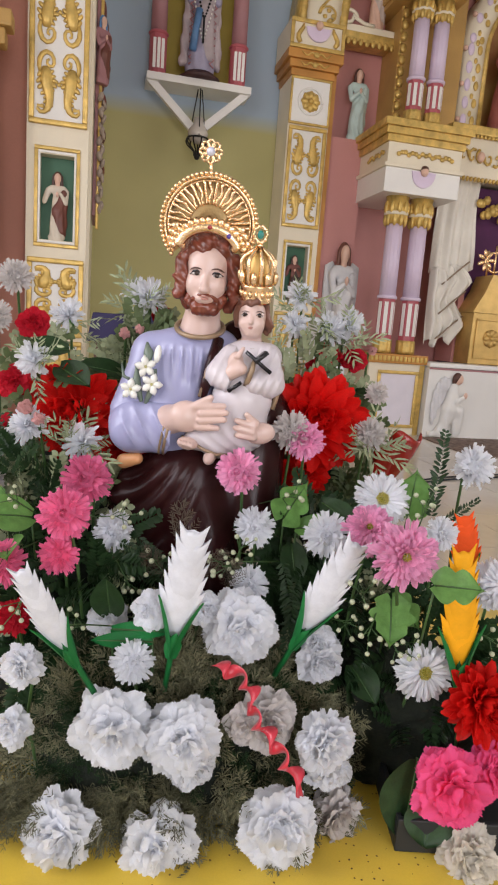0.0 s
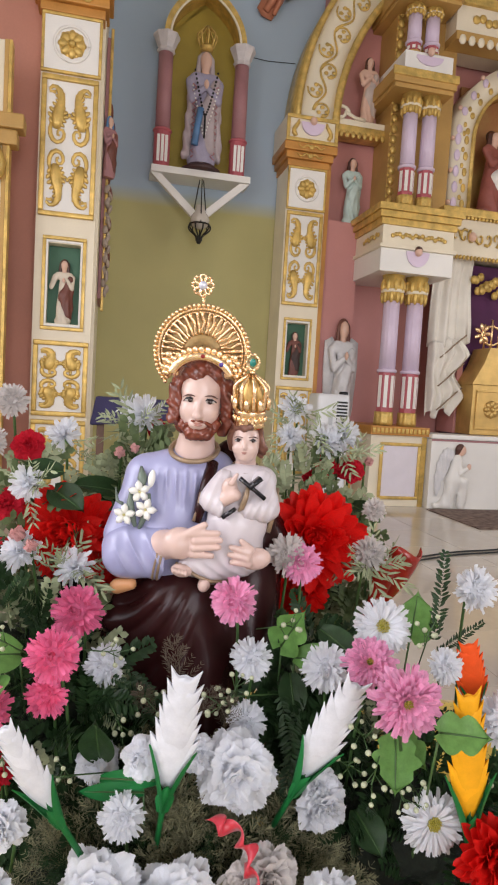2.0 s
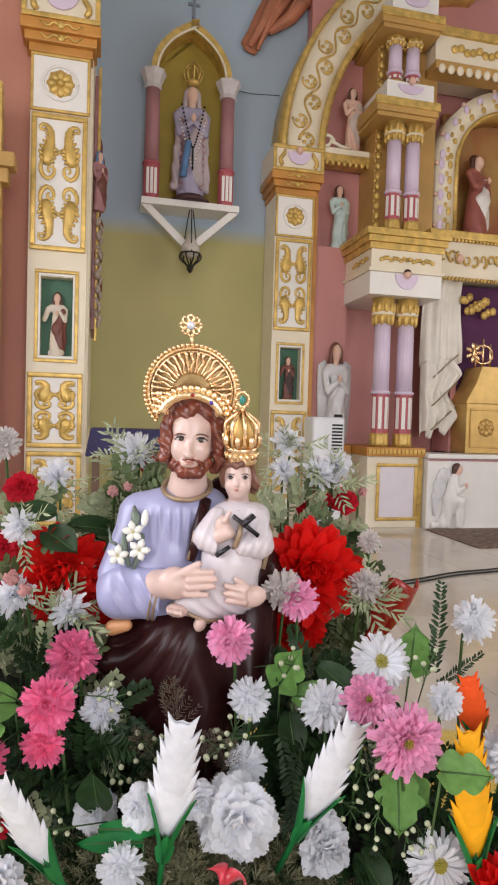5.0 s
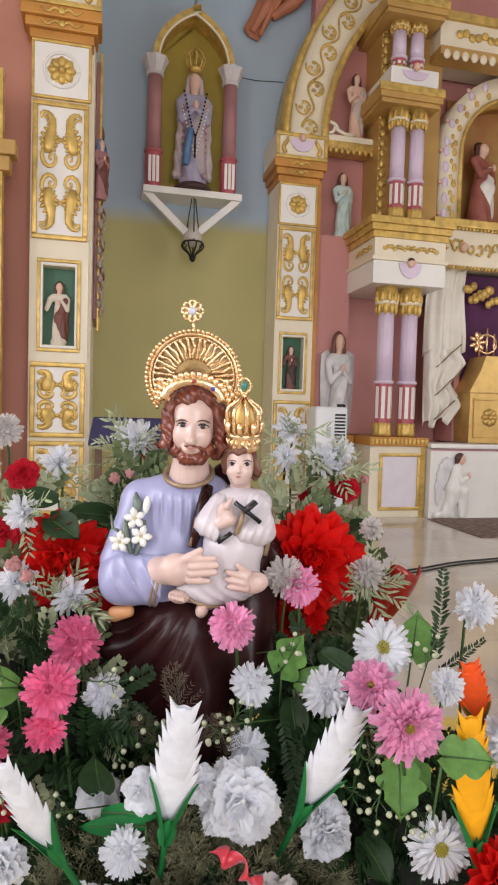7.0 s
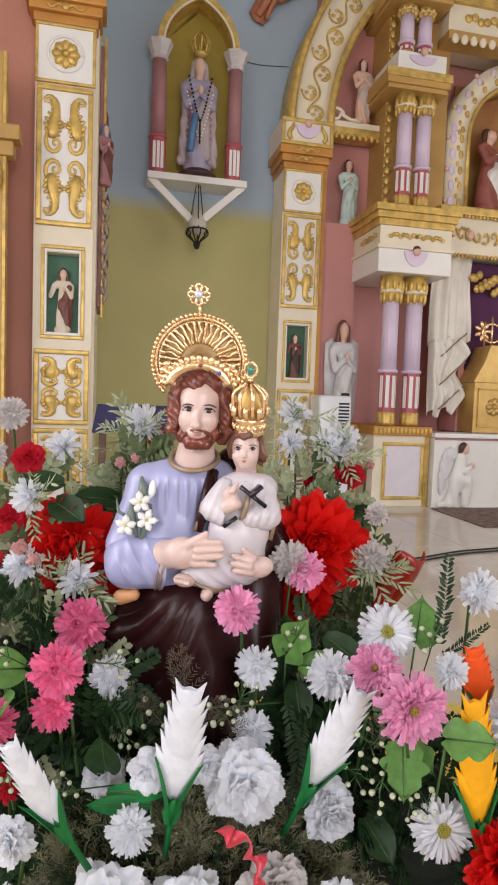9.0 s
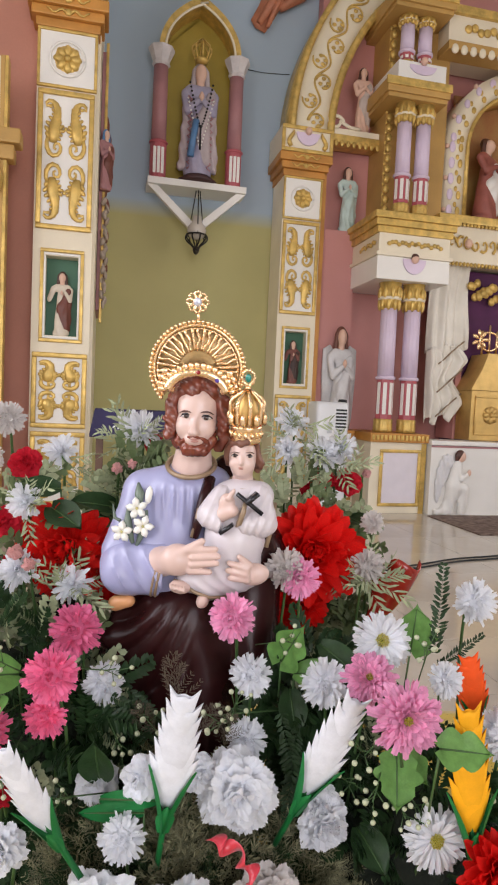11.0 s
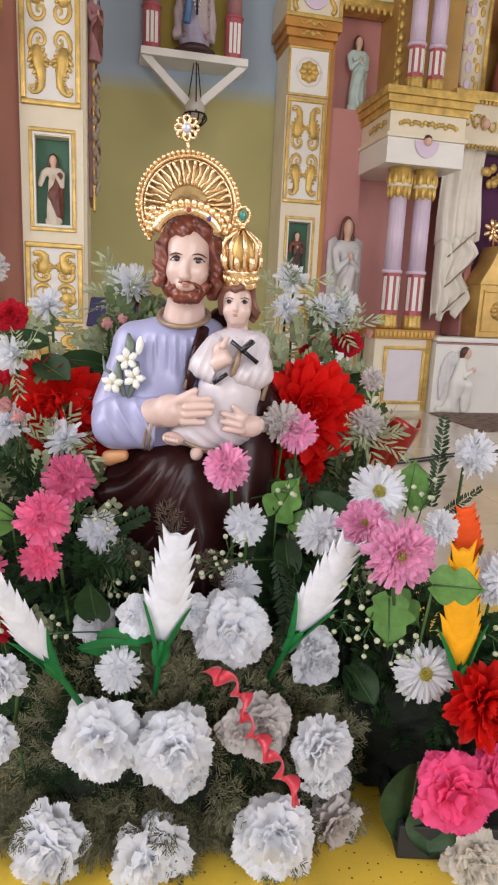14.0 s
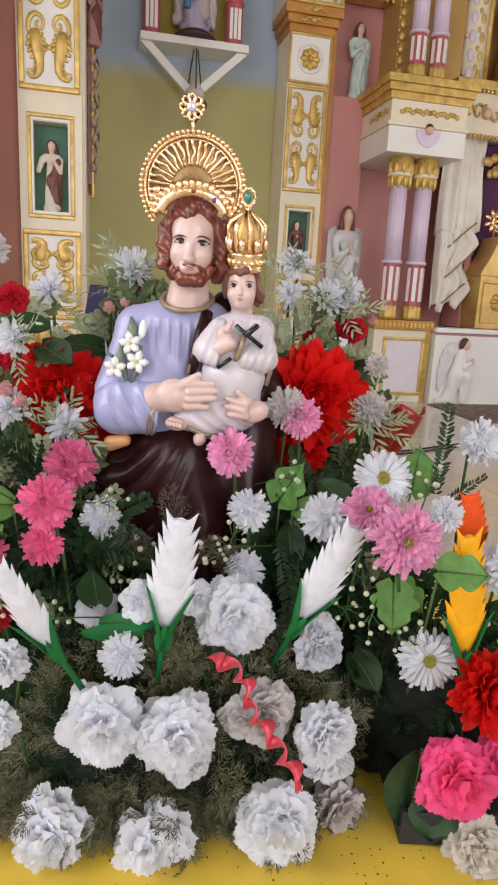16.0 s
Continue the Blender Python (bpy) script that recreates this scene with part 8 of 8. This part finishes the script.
def scatter(name, label, shapes, count, place, size, material, kind="stuff", tilt=0.7, category="foliage"):
    b = Bunch()
    for _ in range(count):
        p, n = place()
        d = (n + Vector((RNG.uniform(-1, 1), RNG.uniform(-0.8, 0.5), RNG.uniform(-0.8, 0.9))) * tilt).normalized()
        v, f = shapes[RNG.randint(len(shapes))]
        up = Vector((RNG.uniform(-0.5, 0.5), -0.8, 0.6))
        side = d.cross(up)
        if side.length < 1e-3:
            side = Vector((1, 0, 0))
        side.normalize()
        nr = side.cross(d)
        m = Matrix((side, d, nr)).transposed().to_4x4()
        m.translation = p - d * 0.01
        b.add(v, f, m @ Matrix.Diagonal((*(RNG.uniform(*size),) * 3, 1)))
    ob = b.part(name, material)
    return tagged(ob, label, category, kind=kind)


scatter("asparagus_fern", "dry olive feathery fern filling the front arrangement", SPRIGS, 145, mound_point, (0.065, 0.12), G_OLIVE)
def skirt_point():
    """A place low along the mound's foot."""
    x = RNG.uniform(-0.16, 0.36)
    return Vector((x, 0.808 + RNG.uniform(-0.035, 0.030) + 0.5 * (x - 0.12) ** 2, RNG.uniform(0.643, 0.684))), Vector((0.5 * (x - 0.12) / 0.28, -0.8, 0.05))


scatter("asparagus_fern", "dry olive fern hanging over the cloth at the mound's foot", SPRIGS, 150, skirt_point, (0.055, 0.095), G_OLIVE, tilt=0.5)
# smaller dark copies of the olive sprigs, coloured as the mound's inner shade
scatter("fern_undergrowth", "dark green feathery fern giving the shade deep in the front arrangement", SPRIGS, 160, mound_point, (0.05, 0.08), G_DARK)


def region(*blobs):
    def place():
        c, r = blobs[RNG.randint(len(blobs))]
        n = Vector((RNG.normal(), RNG.normal() - 0.7, RNG.normal() + 0.2)).normalized()
        return Vector((c[0] + r[0] * n.x, c[1] + r[1] * n.y, c[2] + r[2] * n.z)), n
    return place


RIGHT = region(((0.47, 1.02, 0.77), (0.15, 0.09, 0.15)), ((0.40, 1.06, 0.85), (0.10, 0.07, 0.14)), ((0.33, 1.08, 0.93), (0.06, 0.05, 0.10)), ((0.55, 0.99, 0.75), (0.10, 0.08, 0.13)))
LEFT = region(((-0.07, 1.02, 0.86), (0.11, 0.10, 0.16)), ((-0.16, 1.04, 0.90), (0.10, 0.10, 0.20)), ((0.03, 1.01, 0.80), (0.08, 0.07, 0.13)))
BACKL = region(((-0.17, 1.19, 1.08), (0.09, 0.06, 0.19)), ((-0.14, 1.17, 1.02), (0.09, 0.07, 0.14)), ((0.0, 1.28, 1.18), (0.05, 0.04, 0.15)))
BACKR = region(((0.33, 1.31, 1.13), (0.07, 0.05, 0.17)), ((0.39, 1.29, 1.08), (0.06, 0.05, 0.14)))
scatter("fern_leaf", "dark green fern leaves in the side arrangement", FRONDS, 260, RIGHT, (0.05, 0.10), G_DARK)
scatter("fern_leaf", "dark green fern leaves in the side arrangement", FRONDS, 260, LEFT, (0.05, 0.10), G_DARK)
scatter("sage_leaf", "sage green small leaves among the bouquet flowers", LEAFY, 60, LEFT, (0.035, 0.065), G_SAGE)
scatter("sage_leaf", "sage green small leaves among the bouquet flowers", LEAFY, 36, RIGHT, (0.03, 0.055), G_SAGE)
scatter("asparagus_fern", "dry olive feathery fern between the carnations", SPRIGS, 26, region(((0.155, 0.935, 0.845), (0.055, 0.030, 0.030))), (0.05, 0.085), G_OLIVE)
scatter("sage_leaf", "sage green leaves of the side bouquet", LEAFY, 115, BACKL, (0.04, 0.08), G_SAGE)
scatter("sage_leaf", "sage green leaves of the side bouquet", LEAFY, 70, BACKR, (0.04, 0.07), G_SAGE)
NARROW = [frond(1.0, 6, 0.42, 0.07, 0.2, angle=36) for _ in range(4)]
scatter("narrow_leaf", "narrow sage green leaves round the rear white flowers", NARROW, 34, region(((0.32, 1.325, 1.365), (0.035, 0.02, 0.035)), ((0.385, 1.315, 1.315), (0.05, 0.02, 0.03)), ((0.44, 1.13, 1.140), (0.02, 0.012, 0.015))), (0.045, 0.08), G_SAGE)
scatter("narrow_leaf", "narrow sage green leaves round the rear white flowers", NARROW, 34, region(((0.005, 1.275, 1.345), (0.045, 0.02, 0.03)), ((-0.13, 1.22, 1.30), (0.04, 0.02, 0.03)), ((-0.16, 1.12, 1.235), (0.03, 0.02, 0.03)), ((-0.09, 1.08, 1.115), (0.04, 0.015, 0.02))), (0.045, 0.08), G_SAGE)
scatter("dark_leaf", "dark leaves deep in the side bouquet", LEAFY, 75, BACKL, (0.05, 0.09), G_MID)
scatter("dark_leaf", "dark leaves deep in the side bouquet", LEAFY, 60, BACKR, (0.05, 0.08), G_MID)


# added bodies that hold the stems; near-black colour puts shade into the gaps
def moss(label, prims, lo, hi):
    def rough(X, Y, Z):
        return 0.006 * np.sin(90 * X + 3 * np.sin(70 * Z)) * np.sin(85 * Y + 60 * Z)
    V, Fs = sdf_mesh(prims, lo, hi, 0.008, rough)
    ob = mesh_part("shade_filler", V, Fs, mat("gap_shade", (0.008, 0.012, 0.006), 0.95, vary=0.5, scale=60, bump=0.6, fine=200))
    tagged(ob, label, "moss", kind="stuff")


moss("near-black filler body for the shade under the front carnations", [("e", (0.145, 0.925, 0.640), (0.235, 0.120, 0.155), 0, 0.02)], (-0.13, 0.74, 0.638), (0.42, 1.10, 0.90))
moss("near-black filler body for the shade under the side flowers", [("e", (0.48, 0.98, 0.70), (0.14, 0.09, 0.17), 0, 0.03), ("e", (0.38, 1.05, 0.76), (0.09, 0.07, 0.18), 0, 0.03), ("e", (0.56, 0.94, 0.70), (0.11, 0.08, 0.14), 0, 0.03)], (0.25, 0.8, 0.638), (0.72, 1.15, 1.0))
moss("near-black filler body for the shade behind the pink flowers", [("e", (-0.08, 1.05, 0.74), (0.11, 0.09, 0.24), 0, 0.03), ("e", (-0.17, 1.06, 0.74), (0.10, 0.10, 0.28), 0, 0.03), ("e", (-0.12, 1.20, 0.80), (0.09, 0.07, 0.33), 0, 0.03)], (-0.32, 0.9, 0.638), (0.08, 1.32, 1.2))
moss("near-black filler body for the shade inside the rear bouquet", [("e", (0.37, 1.32, 0.80), (0.09, 0.06, 0.32), 0, 0.03)], (0.24, 1.22, 0.638), (0.5, 1.42, 1.16))


# berry sprigs
def berry_sprig(x, y, z, d, L=0.07, n=6):
    e = thing("berry_sprig", "pale green berry sprig among the flowers", "berry sprig", "berry sprigs")
    e.matrix_world = aim(x, y, z, d, RNG.uniform(0, 6))
    bm = tube([(0, 0, -0.05), (0, 0, L * 0.5), (0.004, 0, L * 0.75)], 0.0011, 5)
    ends = []
    for k in range(n):
        a = k * 2.4
        r = L * (0.14 + 0.20 * RNG.rand())
        s = L * (0.35 + 0.65 * k / n)
        p = (r * math.cos(a), r * math.sin(a), s + L * 0.15)
        tube([(0, 0, s - L * 0.1), p], 0.0007, 4, bm)
        ends.append(p)
    part("twig", bm, G_STEM, e)
    for p in ends:
        o = new("berry", BERRYMESH)
        o.parent, o.location, o.scale = e, p, (RNG.uniform(0.8, 1.15),) * 3


BERRYMESH = bpy.data.meshes.new("berry")
bm = ball((0, 0, 0), 0.0038, None, 8, 6)
for f in bm.faces:
    f.smooth = True
bm.to_mesh(BERRYMESH)
bm.free()
BERRYMESH.materials.append(BERRY)
for x, y, z, d in [(0.39, 0.90, 0.965, (0, -0.7, 0.2)), (0.42, 0.88, 0.94, (-0.3, -0.7, -0.3)), (0.44, 0.90, 0.90, (0.2, -0.8, -0.1)), (0.37, 0.93, 0.90, (0.2, -0.8, 0.3)), (0.05, 0.955, 0.975, (0.8, -0.6, 0)), (0.03, 0.945, 0.96, (0.5, -0.7, -0.4)), (0.22, 0.95, 0.965, (-0.5, -0.6, 0.3)), (0.24, 0.97, 0.97, (-0.8, -0.4, 0.1)),
                   (-0.09, 0.90, 1.05, (-0.3, -0.6, 0.5)), (-0.10, 0.87, 1.0, (-0.3, -0.8, 0)), (-0.08, 0.86, 0.95, (0, -0.9, -0.2)), (0.02, 0.86, 0.90, (-0.4, -0.6, 0.3)), (0.27, 1.02, 1.06, (0.4, -0.6, 0.3)), (0.50, 0.99, 1.04, (0, -0.5, 0.8)), (0.47, 0.90, 0.89, (0, -0.8, 0.2)), (0.56, 0.88, 0.92, (0.3, -0.8, 0.2)), (0.0, 0.96, 1.03, (0.6, -0.5, 0.2)), (0.21, 0.94, 0.985, (0.1, -0.7, 0.5))]:
    berry_sprig(x, y, z, d)


# single fronds that stand out
def single(name, label, shape, x, y, z, d, up, size, material):
    d, up = Vector(d).normalized(), Vector(up)
    side = d.cross(up).normalized()
    m = Matrix((side, d, side.cross(d))).transposed().to_4x4()
    m.translation = (x, y, z)
    b = Bunch()
    b.add(shape[0], shape[1], Matrix.Diagonal((size, size, size, 1)))
    ob = b.part(name, material)
    ob.matrix_world = m
    return tagged(ob, label, "fern")


bigf = [frond(1.0, 24, 0.13, 0.038, 0.15) for _ in range(3)]
for x, y, z, d, s in [(0.540, 1.06, 1.04, (0.05, -0.1, 1), 0.15), (0.548, 1.06, 1.02, (0.8, -0.2, 0.7), 0.09), (0.03, 0.96, 0.99, (0.9, -0.3, -0.25), 0.11), (0.02, 0.95, 0.955, (0.95, -0.3, -0.05), 0.12), (0.05, 0.97, 1.0, (0.75, -0.5, -0.4), 0.10), (0.285, 0.97, 0.97, (0.2, -0.4, -0.7), 0.14), (0.31, 0.97, 0.95, (-0.1, -0.5, -0.6), 0.13)]:
    single("fern_frond", "slender dark fern frond standing out of the bouquet", bigf[RNG.randint(3)], x, y, z, d, (0, -1, 0.3), s, G_DARK)
for x, y, z, d, s in [(0.135, 0.93, 0.98, (-0.15, -0.2, 1), 0.09), (0.16, 0.93, 0.95, (0.5, -0.2, 0.8), 0.06), (0.11, 0.93, 0.95, (-0.6, -0.2, 0.7), 0.06), (0.20, 0.93, 0.93, (0.2, -0.2, 0.9), 0.06)]:
    single("twig_sprig", "dry brown feathery twig before the statue's robe", SPRIGS[RNG.randint(6)], x, y, z, d, (0, -1, 0.3), s, mat("dry_brown_twig", (0.10, 0.075, 0.05), 0.8, vary=0.3))
